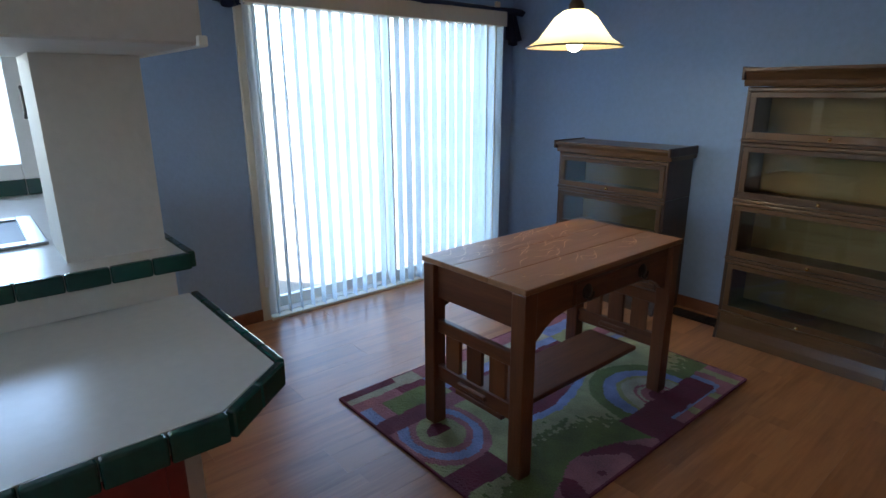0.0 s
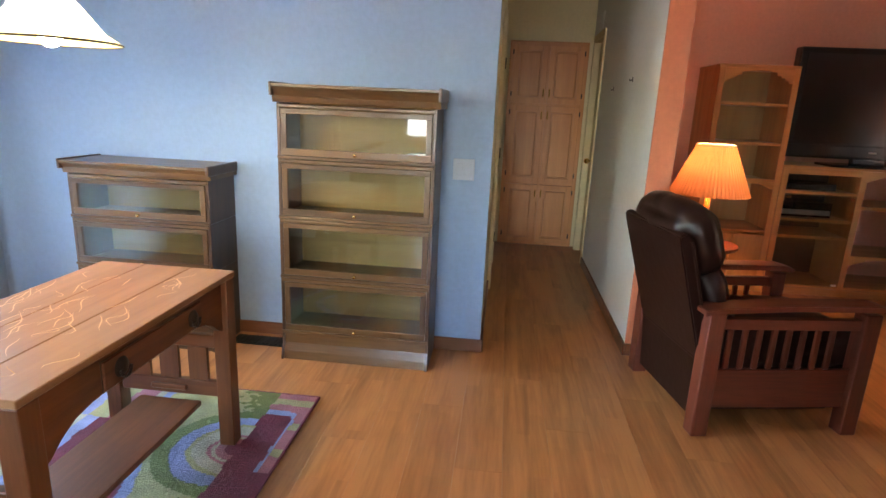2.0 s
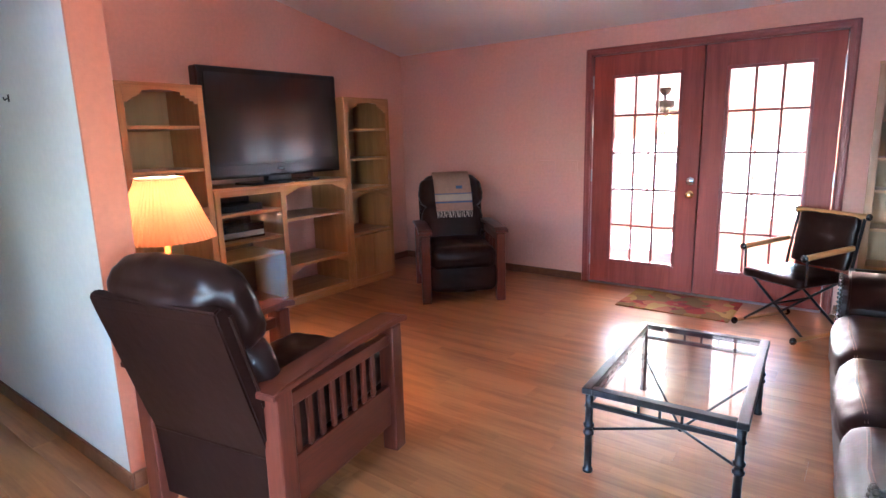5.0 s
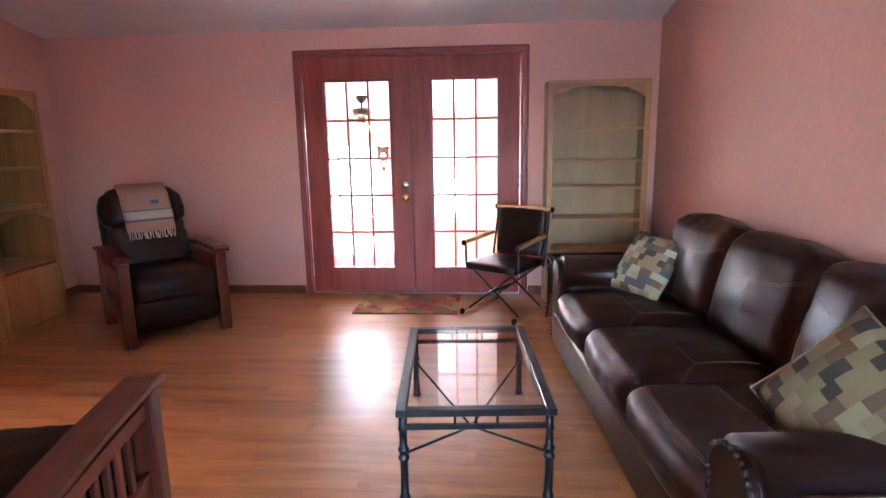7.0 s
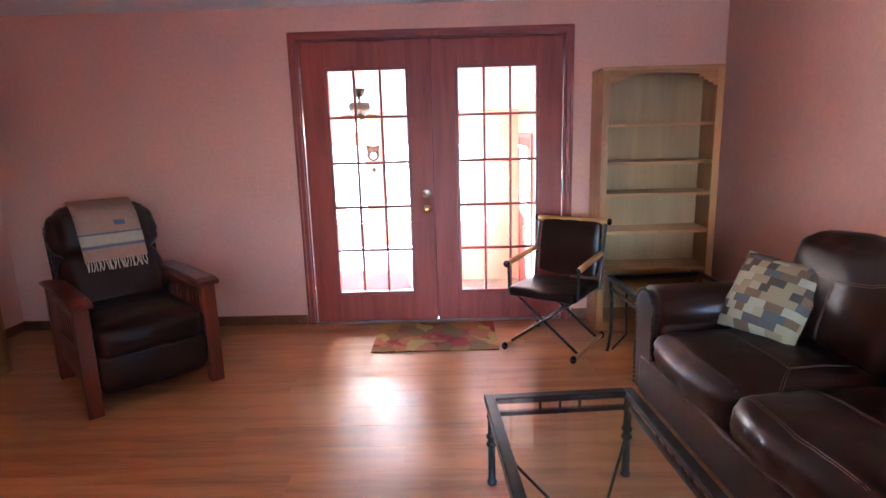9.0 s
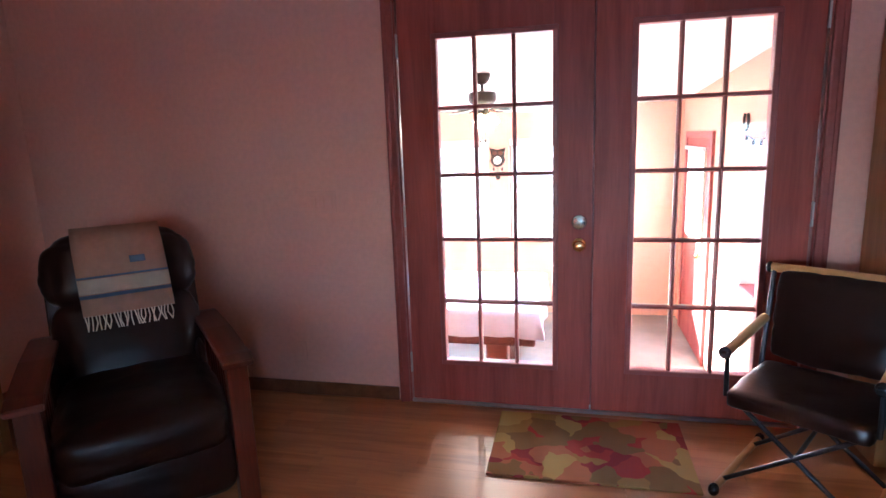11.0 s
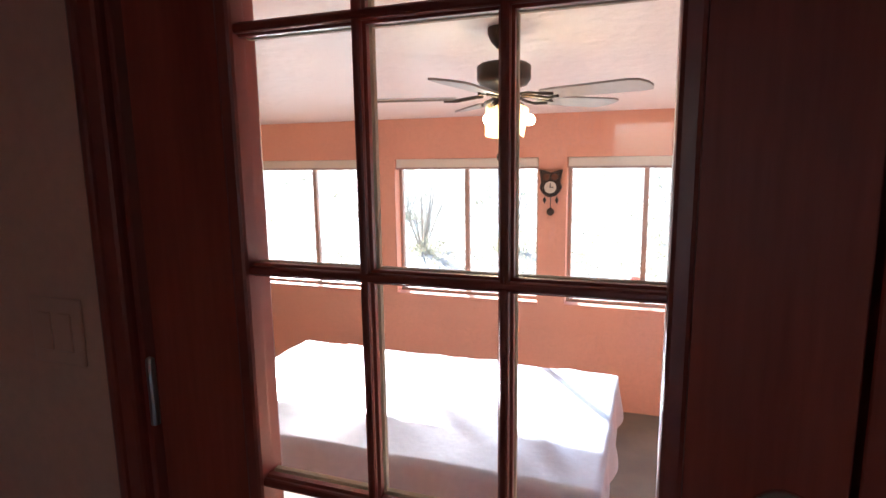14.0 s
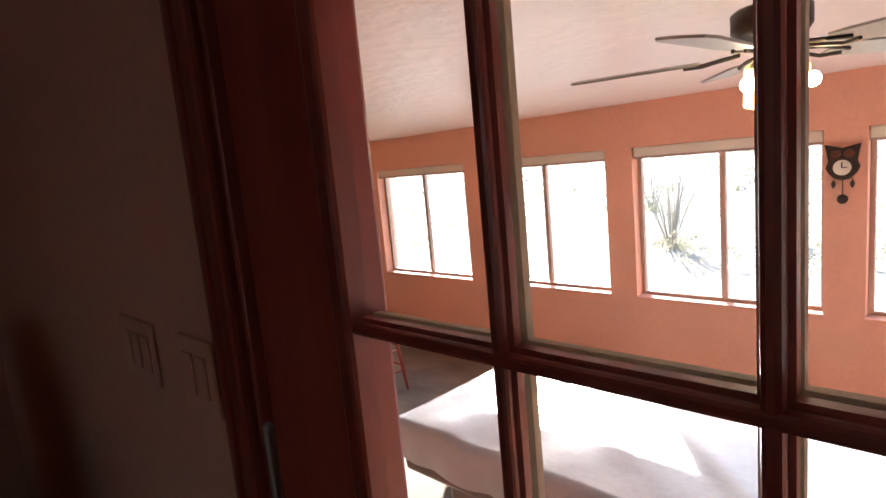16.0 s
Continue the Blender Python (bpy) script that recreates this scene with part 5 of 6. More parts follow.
tagged(rug, "abstract wine, olive and blue area rug under the table", "rug")


# ---- barrister bookcases ----
def barrister(at, label, w, d, tiers, base, cornice):
    """A stack of glass-front cases; x along the front, y into the wall, front at y = 0."""
    case = thing("barrister_bookcase", label, "bookcase", at, "glass-front bookcases")
    bm = prism(bmesh.new(), [(-0.012, 0), (d, 0), (d, base), (0.012, base), (0.010, base * 0.6), (-0.004, base * 0.3)], Matrix(((0, 0, 1, 0.012), (1, 0, 0, 0), (0, 1, 0, 0), (0, 0, 0, 1))), w - 0.024)
    part("plinth", bm, OLD_OAK_X, case)
    for x in (0, w - 0.014):
        bm = prism(bmesh.new(), [(-0.022, 0), (d, 0), (d, base + 0.02), (0.008, base + 0.02), (0.006, base * 0.6), (-0.012, base * 0.25)], Matrix(((0, 0, 1, x), (1, 0, 0, 0), (0, 1, 0, 0), (0, 0, 0, 1))), 0.014)
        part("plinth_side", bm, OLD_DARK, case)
    z = base
    for h in tiers:
        unit = part("back", box(0.02, d - 0.012, z, w - 0.02, d - 0.004, z + h), OAK_BACK, case, "golden oak back board")
        for x in (0, w - 0.018):
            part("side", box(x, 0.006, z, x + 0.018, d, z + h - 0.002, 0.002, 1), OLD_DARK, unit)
        part("shelf", box(0.018, 0.01, z, w - 0.018, d - 0.012, z + 0.016), OLD_OAK_X, unit)
        part("band", box(0.006, 0.0, z + h - 0.026, w - 0.006, 0.03, z + h - 0.006, 0.005, 2), OLD_OAK_X, unit)
        part("lip", box(0.0, -0.004, z - 0.004, w, 0.02, z + 0.012, 0.004, 2), OLD_OAK_X, unit)
        door = part("door", box(0.02, 0.002, z + 0.014, w - 0.02, 0.02, z + 0.048, 0.002, 1), OLD_OAK_X, case, "glazed lift-up door")
        part("door_rail", box(0.02, 0.002, z + h - 0.054, w - 0.02, 0.02, z + h - 0.028, 0.002, 1), OLD_OAK_X, door)
        for x0 in (0.02, w - 0.05):
            part("door_stile", box(x0, 0.003, z + 0.048, x0 + 0.03, 0.019, z + h - 0.054, 0.002, 1), OLD_OAK_Z, door)
        part("pane", box(0.048, 0.010, z + 0.046, w - 0.048, 0.013, z + h - 0.052), OLD_PANE, door)
        bm = rod(bmesh.new(), (w / 2, 0.004, z + 0.03), (w / 2, -0.012, z + 0.03), 0.006)
        ball(bm, (w / 2, -0.014, z + 0.03), 0.009)
        part("knob", bm, BRASS, door, "small brass knob", smooth=True)
        z += h
    profile = [(d, z), (0.004, z), (0.0, z + 0.012), (-0.004, z + 0.03), (-0.02, z + cornice * 0.7), (-0.03, z + cornice - 0.014), (-0.03, z + cornice), (d, z + cornice)]
    bm = prism(bmesh.new(), profile, Matrix(((0, 0, 1, -0.018), (1, 0, 0, 0), (0, 1, 0, 0), (0, 0, 0, 1))), w + 0.036)
    part("cornice", bm, OLD_OAK_X, case, "moulded oak cornice")
    for x in (-0.024, w + 0.008):
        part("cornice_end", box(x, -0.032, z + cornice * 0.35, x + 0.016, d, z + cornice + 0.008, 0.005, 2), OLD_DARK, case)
    return case


barrister(pose(-6.045, 0.72, 0), "four-tier glass-front oak barrister bookcase, empty, against the blue wall", 0.805, 0.295, (0.315, 0.322, 0.309, 0.272), 0.15, 0.088)
barrister(pose(-7.215, 0.72, 0), "low three-tier glass-front oak barrister bookcase against the blue wall", 0.79, 0.295, (0.30, 0.268, 0.236), 0.15, 0.068)

# floor register
vent = thing("floor_register", "dark metal floor vent register by the blue wall", "vent", pose(-6.25, 0.90, 0))
part("frame", box(-0.16, -0.06, 0, 0.16, 0.06, 0.006, 0.002, 1), SHADOW_VENT, vent)
for k in range(12):
    part("slat", box(-0.145 + k * 0.025, -0.05, 0.005, -0.133 + k * 0.025, 0.05, 0.011), SHADOW_VENT, vent)


def switch_plate(at, gangs, label, mat=WHITE_PLASTIC, toggles=None):
    """Plate in its own xz plane, facing -y."""
    plate = thing("light_switch", label, "switch", at)
    w = 0.07 + 0.046 * (gangs - 1)
    part("plate", box(-w / 2, 0.0, -0.057, w / 2, 0.006, 0.057, 0.003, 2), mat, plate)
    for g in range(gangs):
        x = (g - (gangs - 1) / 2) * 0.046
        part("rocker", box(x - 0.016, -0.004, -0.033, x + 0.016, 0.0, 0.033, 0.002, 1), mat, plate)
    return plate


WALL_PLATE = material("blue_white_plate", (0.42, 0.46, 0.55), 0.4, spread=0.05, bump=0.0)
switch_plate(pose(-5.118, 1.012, 1.055), 2, "white double rocker light switch on the blue wall", WALL_PLATE)
PINK_PLATE = material("painted_over_plate", (0.70, 0.37, 0.28), 0.4, spread=0.06, bump=0.1)
switch_plate(pose(-0.008, 1.37, 1.08, 0, 0, -90), 3, "wide triple light switch painted coral like the wall", PINK_PLATE)
switch_plate(pose(-0.008, 1.118, 1.083, 0, 0, -90), 2, "double rocker light switch painted coral like the wall", PINK_PLATE)
switch_plate(pose(-0.008, 1.56, 0.25, 0, 0, -90), 1, "power outlet painted coral like the wall", PINK_PLATE)
switch_plate(pose(-7.942, -1.55, 0.35, 0, 0, 90), 1, "power outlet painted blue by the patio door", BLUE_WALL)

# ---- pendant lamp ----
pendant = thing("pendant_lamp", "lit pendant lamp with an amber alabaster glass bell shade", "lamp", pose(-6.305, -0.37, 1.525))
part("shade", lathe(bmesh.new(), [(0.195, 0.0), (0.185, 0.008), (0.15, 0.03), (0.115, 0.075), (0.085, 0.115), (0.05, 0.14), (0.03, 0.145)], sides=40), ALABASTER, pendant, "amber alabaster glass bell", smooth=True)
part("rim", lathe(bmesh.new(), [(0.195, -0.003), (0.199, 0.0), (0.195, 0.004)], sides=40), BRONZE, pendant)
part("socket", lathe(bmesh.new(), [(0.034, 0.135), (0.03, 0.165), (0.018, 0.185), (0.012, 0.2)], sides=20, close=True), BRONZE, pendant, smooth=True)
bm = rod(bmesh.new(), (0, 0, 0.19), (0, 0, 1.08), 0.006)
for s in (-1, 1):
    run(bm, [(s * (0.012 + 0.03 * math.sin(u)), 0, 0.18 + 0.02 * u) for u in (0, 0.6, 1.2, 1.8, 2.4, 3.1)], 0.004, 6)
part("stem", bm, BRONZE, pendant)
part("canopy", lathe(bmesh.new(), [(0.06, 1.055), (0.06, 1.08), (0.01, 1.045)], sides=24), BRONZE, pendant)
part("bulb", ball(bmesh.new(), (0, 0, 0.02), 0.034, (1, 1, 1.1)), BULB, pendant, smooth=True).visible_shadow = False


# ---- kitchen side ----
KZ = 0.775


def counter(name, label, outline, z, thick, edge_runs, tile=0.105, drop=0.055):
    """A laminate worktop with a row of glazed green edge tiles."""
    c = thing(name, label, "counter", pose(0, 0, 0))
    part("worktop", prism(bmesh.new(), outline, Matrix.Translation((0, 0, z - thick)), thick), LAMINATE, c)
    for (x0, y0), (x1, y1) in edge_runs:
        length = math.hypot(x1 - x0, y1 - y0)
        count = max(1, round(length / tile))
        ang = math.degrees(math.atan2(y1 - y0, x1 - x0))
        step = length / count
        mesh = None
        for k in range(count):
            m = pose(x0 + (x1 - x0) * k / count, y0 + (y1 - y0) * k / count, z, 0, 0, ang)
            if mesh is None:
                mesh = part("edge_tile", box(0.001, -0.016, -drop, step - 0.001, 0.006, 0.003, 0.005, 2), GREEN_TILE, c, at=m)
            else:
                again(mesh, "edge_tile", m, c)
    return c


counter("breakfast_counter", "cream breakfast counter with a clipped corner and green tile edge", [(-6.49, -3.7), (-5.765, -3.7), (-5.765, -2.09), (-5.892, -1.93), (-6.49, -1.93)], KZ, 0.05, [((-5.755, -3.7), (-5.755, -2.085)), ((-5.755, -2.085), (-5.888, -1.921)), ((-5.888, -1.921), (-6.49, -1.921))])
cab = thing("peninsula_cabinet", "red painted cabinet under the breakfast counter", "cabinet", pose(0, 0, 0))
part("body", box(-6.46, -3.7, 0, -5.98, -2.12, KZ - 0.05, 0.004, 1), RED_CABINET, cab)
for k in range(3):
    part("panel", box(-5.985, -3.62 + k * 0.5, 0.1, -5.972, -3.16 + k * 0.5, KZ - 0.1, 0.004, 1), RED_CABINET, cab)
wall("pony_wall", KITCHEN_WALL, [(-6.58, -3.7, 0, -6.49, -1.96, 0.855)], "off-white half wall between the two counters")
counter("kitchen_counter", "cream kitchen worktop with a dark green tile edge", [(-7.94, -3.7), (-6.465, -3.7), (-6.465, -1.93), (-7.94, -1.93)], 0.905, 0.045, [((-6.458, -3.7), (-6.458, -1.922)), ((-6.458, -1.922), (-7.94, -1.922))], drop=0.045)
base = thing("kitchen_cabinet", "off-white kitchen base cabinet under the worktop", "cabinet", pose(0, 0, 0))
part("body", box(-7.93, -3.7, 0, -6.58, -1.98, 0.86), WHITE_PAINT, base)
wall("column", KITCHEN_WALL, [(-6.86, -2.21, 0.905, -6.575, -1.955, 1.46)], "off-white plastered post between counter and cabinet")
upper = thing("upper_cabinet", "off-white boxed cabinet above the kitchen counter", "cabinet", pose(0, 0, 0))
part("body", box(-6.86, -3.7, 1.455, -6.10, -1.935, 2.3, 0.006, 1), KITCHEN_WALL, upper)
part("bottom_trim", box(-6.87, -1.95, 1.452, -6.09, -1.928, 1.475, 0.003, 1), WHITE_PAINT, upper)
sink = thing("kitchen_sink", "brushed steel drop-in sink in the worktop", "sink", pose(0, 0, 0))
bm = bmesh.new()
for b in ((-7.35, -2.75, 0.905, -6.85, -2.70, 0.915), (-7.35, -2.27, 0.905, -6.85, -2.22, 0.915), (-7.35, -2.70, 0.905, -7.30, -2.27, 0.915), (-6.90, -2.70, 0.905, -6.85, -2.27, 0.915)):
    block(bm, *b, 0.003, 1)
part("rim", bm, STEEL, sink)
# flat dark sheet; its colour stands in for the shaded hollow of the sink
part("bowl", box(-7.30, -2.70, 0.906, -6.90, -2.27, 0.909), SHADOW_VENT, sink)

# casement window over the sink
win = thing("window_6", "white casement window over the kitchen counter", "window", kind="structure")
bm = bmesh.new()
for b in ((-8.05, -3.06, 0.98, -7.93, -2.98, 1.92), (-8.05, -2.18, 0.98, -7.93, -2.10, 1.92), (-8.05, -2.98, 0.98, -7.93, -2.18, 1.05), (-8.05, -2.98, 1.85, -7.93, -2.18, 1.92)):
    block(bm, *b, 0.004, 1)
part("window_frame", bm, VINYL, win)
part("pane", box(-8.0, -2.98, 1.05, -7.995, -2.18, 1.85), PANE, win).visible_shadow = False
bm = run(bmesh.new(), [(-7.92, -2.13, 1.25), (-7.88, -2.13, 1.27), (-7.88, -2.13, 1.36), (-7.92, -2.13, 1.38)], 0.008, 8)
part("handle", bm, BRONZE, win, "dark bronze casement latch")
first = None
for k in range(14):
    m = pose(-7.95, -3.7 + k * 0.127, 0.908)
    if first is None:
        first = part("backsplash_tile", box(0, 0.002, 0, 0.012, 0.125, 0.105, 0.003, 1), GREEN_TILE, win, at=m)
    else:
        again(first, "backsplash_tile", m, win)

# wide window behind the start
win = thing("window_7", "wide white kitchen window", "window", kind="structure")
bm = bmesh.new()
for b in ((-6.5, -5.5, 0.85, -6.44, -5.38, 2.05), (-4.76, -5.5, 0.85, -4.7, -5.38, 2.05), (-6.44, -5.5, 0.85, -4.76, -5.38, 0.91), (-6.44, -5.5, 1.99, -4.76, -5.38, 2.05), (-5.63, -5.48, 0.91, -5.57, -5.42, 1.99)):
    block(bm, *b, 0.004, 1)
part("window_frame", bm, VINYL, win)
part("pane", box(-6.44, -5.46, 0.91, -4.76, -5.455, 1.99), PANE, win).visible_shadow = False

# ---- hallway ----
cup = thing("hall_cupboard", "built-in pale maple hallway cupboard with six raised-panel doors", "cupboard", pose(0, 0, 0))
CX0, CX1 = -4.89, -4.19
part("face_frame", box(CX0 - 0.03, 3.838, 0.0, CX1 + 0.03, 3.858, 2.03, 0.003, 1), CUPBOARD, cup)
for z0, z1 in ((0.03, 0.635), (0.66, 1.42), (1.445, 1.99)):
    for k in (0, 1):
        x0 = CX0 + 0.01 + k * (CX1 - CX0) / 2
        x1 = x0 + (CX1 - CX0) / 2 - 0.02
        door = part("door", box(x0, 3.827, z0, x1, 3.84, z1, 0.002, 1), CUPBOARD, cup, "raised-panel cupboard door")
        for q in ((x0, z0, x0 + 0.05, z1), (x1 - 0.05, z0, x1, z1)):
            part("door_stile", box(q[0], 3.811, q[1], q[2], 3.827, q[3], 0.003, 2), CUPBOARD, door)
        for za, zb in ((z0, z0 + 0.05), (z1 - 0.05, z1)):
            part("door_rail", box(x0 + 0.05, 3.812, za, x1 - 0.05, 3.827, zb, 0.003, 2), CUPBOARD, door)
        part("raised_panel", box(x0 + 0.062, 3.812, z0 + 0.062, x1 - 0.062, 3.828, z1 - 0.062, 0.013, 2), CUPBOARD, door)
        hx0 = x1 - 0.02 if k == 0 else x0 + 0.02
        hz = z1 - 0.13 if z0 < 1 else z0 + 0.06
        part("handle", run(bmesh.new(), [(hx0, 3.812, hz), (hx0, 3.792, hz + 0.01), (hx0, 3.792, hz + 0.07), (hx0, 3.812, hz + 0.08)], 0.005, 8), BRASS, door, "small brass pull")
        for hz in (z0 + 0.06, z1 - 0.09):
            xx = x0 - 0.004 if k == 0 else x1 + 0.004
            part("hinge", box(xx - 0.006, 3.806, hz, xx + 0.006, 3.838, hz + 0.045, 0.002, 1), BRONZE, door)

hall_door = thing("door_3", "closed off-white hallway door with a brass lever", "door", kind="structure")
bm = bmesh.new()
for b in ((-4.135, 3.14, 0, -4.02, 3.205, 2.03), (-4.135, 3.705, 0, -4.02, 3.77, 2.03), (-4.135, 3.14, 2.015, -4.02, 3.77, 2.08)):
    block(bm, *b, 0.006, 2)
part("casing", bm, CREAM_WALL, hall_door)
leaf = part("door_leaf", box(-4.075, 3.207, 0.01, -4.04, 3.703, 2.012, 0.003, 1), CREAM_WALL, hall_door)
for z0, z1 in ((0.2, 0.9), (1.05, 1.85)):
    part("panel", box(-4.082, 3.28, z0, -4.07, 3.6, z1, 0.006, 2), CREAM_WALL, leaf)
bm = rod(bmesh.new(), (-4.075, 3.50, 0.93), (-4.12, 3.50, 0.93), 0.01)
ball(bm, (-4.125, 3.50, 0.93), 0.026)
part("knob", bm, BRASS, leaf, smooth=True)
grille = thing("wall_vent", "small white return-air grille above the hallway door", "vent", pose(-4.122, 3.41, 2.17))
part("frame", box(-0.008, -0.09, -0.07, 0.0, 0.09, 0.07, 0.002, 1), WHITE_PAINT, grille)
for k in range(6):
    part("slat", box(-0.012, -0.075, -0.055 + k * 0.02, -0.006, 0.075, -0.045 + k * 0.02), WHITE_PAINT, grille)
for y, z in ((1.84, 1.60), (2.50, 1.56)):
    hook = thing("wall_hook", "small dark metal hook on the hallway wall", "hook", pose(-4.12, y, z), "hallway hooks")
    bm = box(-0.005, -0.006, -0.016, 0.0, 0.006, 0.016, 0.002, 1)
    run(bm, [(-0.005, 0, 0.0), (-0.018, 0, -0.01), (-0.021, 0, 0.004)], 0.003, 6)
    part("body", bm, BRONZE, hook)
casing = thing("door_4", "off-white door casing with bronze hinges in the hallway", "door", kind="structure")
part("casing", block(box(-4.975, 2.2, 0, -4.945, 2.27, 2.05, 0.005, 1), -4.975, 2.98, 0, -4.945, 3.05, 2.05, 0.005, 1), CREAM_WALL, casing)
leaf = part("door_leaf", box(-4.975, 2.27, 0.01, -4.96, 2.98, 2.03, 0.003, 1), CREAM_WALL, casing)
for z in (0.25, 1.0, 1.75):
    part("hinge", rod(bmesh.new(), (-4.95, 2.98, z - 0.045), (-4.95, 2.98, z + 0.045), 0.008), BRONZE, leaf)
detector = thing("smoke_detector", "round white smoke detector high on the blue wall", "smoke detector", pose(-5.14, 1.018, 1.99, 90, 0, 0))
part("body", lathe(bmesh.new(), [(0.0005, 0.036), (0.045, 0.035), (0.06, 0.022), (0.064, 0.0)], sides=32), WHITE_PLASTIC, detector, smooth=True)


# ---- sunroom ----
SF, SB, SR, SL = -0.77, 4.03, -1.08, 7.0     # floor, back wall, side walls


def sun_ceiling(x):
    return 1.70 + 0.058 * (SB - x)


WINDOWS = [(-0.375, 0.84), (1.07, 2.365), (2.60, 3.93), (4.17, 5.55), (5.79, 6.95)]
WZ0, WZ1 = 0.135, 1.352
boxes = [(SB, SR - 0.2, SF, SB + 0.2, SL + 0.2, WZ0), (SB, SR - 0.2, WZ1, SB + 0.2, SL + 0.2, 1.72)]
y = SR - 0.2
for a, b in WINDOWS:
    boxes.append((SB, y, WZ0, SB + 0.2, a, WZ1))
    y = b
boxes.append((SB, y, WZ0, SB + 0.2, SL + 0.2, WZ1))
wall("wall_sunroom_back", SUN_WALL, boxes, "peach plaster sunroom wall with a row of windows")
wall("wall_sunroom_right", SUN_WALL, [(0.14, SR - 0.3, SF, SB, SR, 0.28), (0.14, SR - 0.3, 1.36, SB, SR, 2.0), (0.14, SR - 0.3, 0.28, 0.42, SR, 1.36), (1.58, SR - 0.3, 0.28, SB, SR, 1.36)], "peach plaster sunroom side wall")
wall("wall_sunroom_left", SUN_WALL, [(0.14, SL, SF, SB, SL + 0.2, 2.0)], "peach plaster sunroom end wall")
wall("wall_sunroom_house", SUN_WALL, [(0.141, 0.99, SF, 0.2, SL, 2.0), (0.141, SR, SF, 0.2, -0.99 + 0.03, 2.0), (0.141, -0.985, SF, 0.2, 0.985, -0.03), (0.15, -0.985, 2.1, 0.2, 0.985, 2.2)], "peach plaster wall on the house side")
bm = bmesh.new()
pts = [(0.14, SR - 0.3, sun_ceiling(0.14)), (SB + 0.2, SR - 0.3, sun_ceiling(SB + 0.2)), (SB + 0.2, SL + 0.2, sun_ceiling(SB + 0.2)), (0.14, SL + 0.2, sun_ceiling(0.14))]
vs = [bm.verts.new(p) for p in pts] + [bm.verts.new((x, y, z + 0.15)) for x, y, z in pts]
for f in ((3, 2, 1, 0), (4, 5, 6, 7), (0, 1, 5, 4), (1, 2, 6, 5), (2, 3, 7, 6), (3, 0, 4, 7)):
    bm.faces.new([vs[i] for i in f])
tagged(part("ceiling_sunroom", bm, SUN_CEILING), "skip-trowelled cream sunroom ceiling", "ceiling", kind="structure")
sun_floor = tagged(part("floor_sunroom", box(0.14, SR - 0.3, SF - 0.1, SB + 0.2, SL + 0.2, SF - 0.012), GROUT), "terracotta saltillo tile sunroom floor", "floor", kind="structure")

for i, (a, b) in enumerate(WINDOWS):
    w = thing("window_%d" % (i + 1), "bronze sliding window with a raised cellular shade", "window", kind="structure")
    bm = bmesh.new()
    t = 0.03
    for q in ((SB + 0.1, a, WZ0, SB + 0.15, a + t, WZ1), (SB + 0.1, b - t, WZ0, SB + 0.15, b, WZ1), (SB + 0.1, a + t, WZ0, SB + 0.15, b - t, WZ0 + t), (SB + 0.1, a + t, WZ1 - t, SB + 0.15, b - t, WZ1)):
        block(bm, *q, 0.003, 1)
    part("window_frame", bm, ALUMINIUM, w)
    mid = (a + b) / 2
    part("meeting_stile", box(SB + 0.095, mid - 0.02, WZ0 + t, SB + 0.14, mid + 0.02, WZ1 - t, 0.003, 1), ALUMINIUM, w)
    part("sill", box(SB - 0.012, a - 0.01, WZ0 - 0.025, SB + 0.1, b + 0.01, WZ0 + 0.004, 0.004, 1), SUN_WALL, w)
    for y0, y1 in ((a + t, mid - 0.02), (mid + 0.02, b - t)):
        part("pane", box(SB + 0.12, y0, WZ0 + t, SB + 0.124, y1, WZ1 - t), PANE, w).visible_shadow = False
    shade = part("cellular_shade", box(SB + 0.02, a + 0.008, WZ1 - 0.075, SB + 0.07, b - 0.008, WZ1 - 0.002, 0.003, 1), VALANCE, w, "tan cellular shade, raised")
    part("shade_rail", box(SB + 0.018, a + 0.006, WZ1 - 0.092, SB + 0.072, b - 0.006, WZ1 - 0.074, 0.003, 1), ALUMINIUM, shade)

# side door, half glazed, near the corner
sd = thing("door_5", "closed brick-red side door with a tall blind-covered pane", "door", kind="structure")
dx0, dx1, dz = 2.62, 3.66, 1.305
bm = bmesh.new()
for q in ((dx0 - 0.08, SR - 0.01, SF, dx0, SR + 0.025, dz + 0.06), (dx1, SR - 0.01, SF, dx1 + 0.08, SR + 0.025, dz + 0.06), (dx0, SR - 0.01, dz, dx1, SR + 0.025, dz + 0.06)):
    block(bm, *q, 0.004, 1)
part("casing", bm, TRIM_RED, sd)
leaf = part("door_leaf", box(dx0 + 0.003, SR - 0.005, SF + 0.01, dx1 - 0.003, SR + 0.015, dz - 0.003), DOOR_RED, sd)
part("lite_frame", block(block(block(box(dx0 + 0.14, SR + 0.012, 0.33, dx0 + 0.19, SR + 0.035, 1.2, 0.004, 1), dx1 - 0.19, SR + 0.012, 0.33, dx1 - 0.14, SR + 0.035, 1.2, 0.004, 1), dx0 + 0.19, SR + 0.012, 0.33, dx1 - 0.19, SR + 0.035, 0.38, 0.004, 1), dx0 + 0.19, SR + 0.012, 1.15, dx1 - 0.19, SR + 0.035, 1.2, 0.004, 1), VALANCE, leaf)
# the pane emits light itself, standing in for daylight behind the door
DAY = glow("emissive_daylight_lite", (0.9, 0.93, 0.88), 0.5)
part("lite", box(dx0 + 0.19, SR + 0.012, 0.38, dx1 - 0.19, SR + 0.018, 1.15), DAY, leaf, "pane with its own glow in place of daylight")
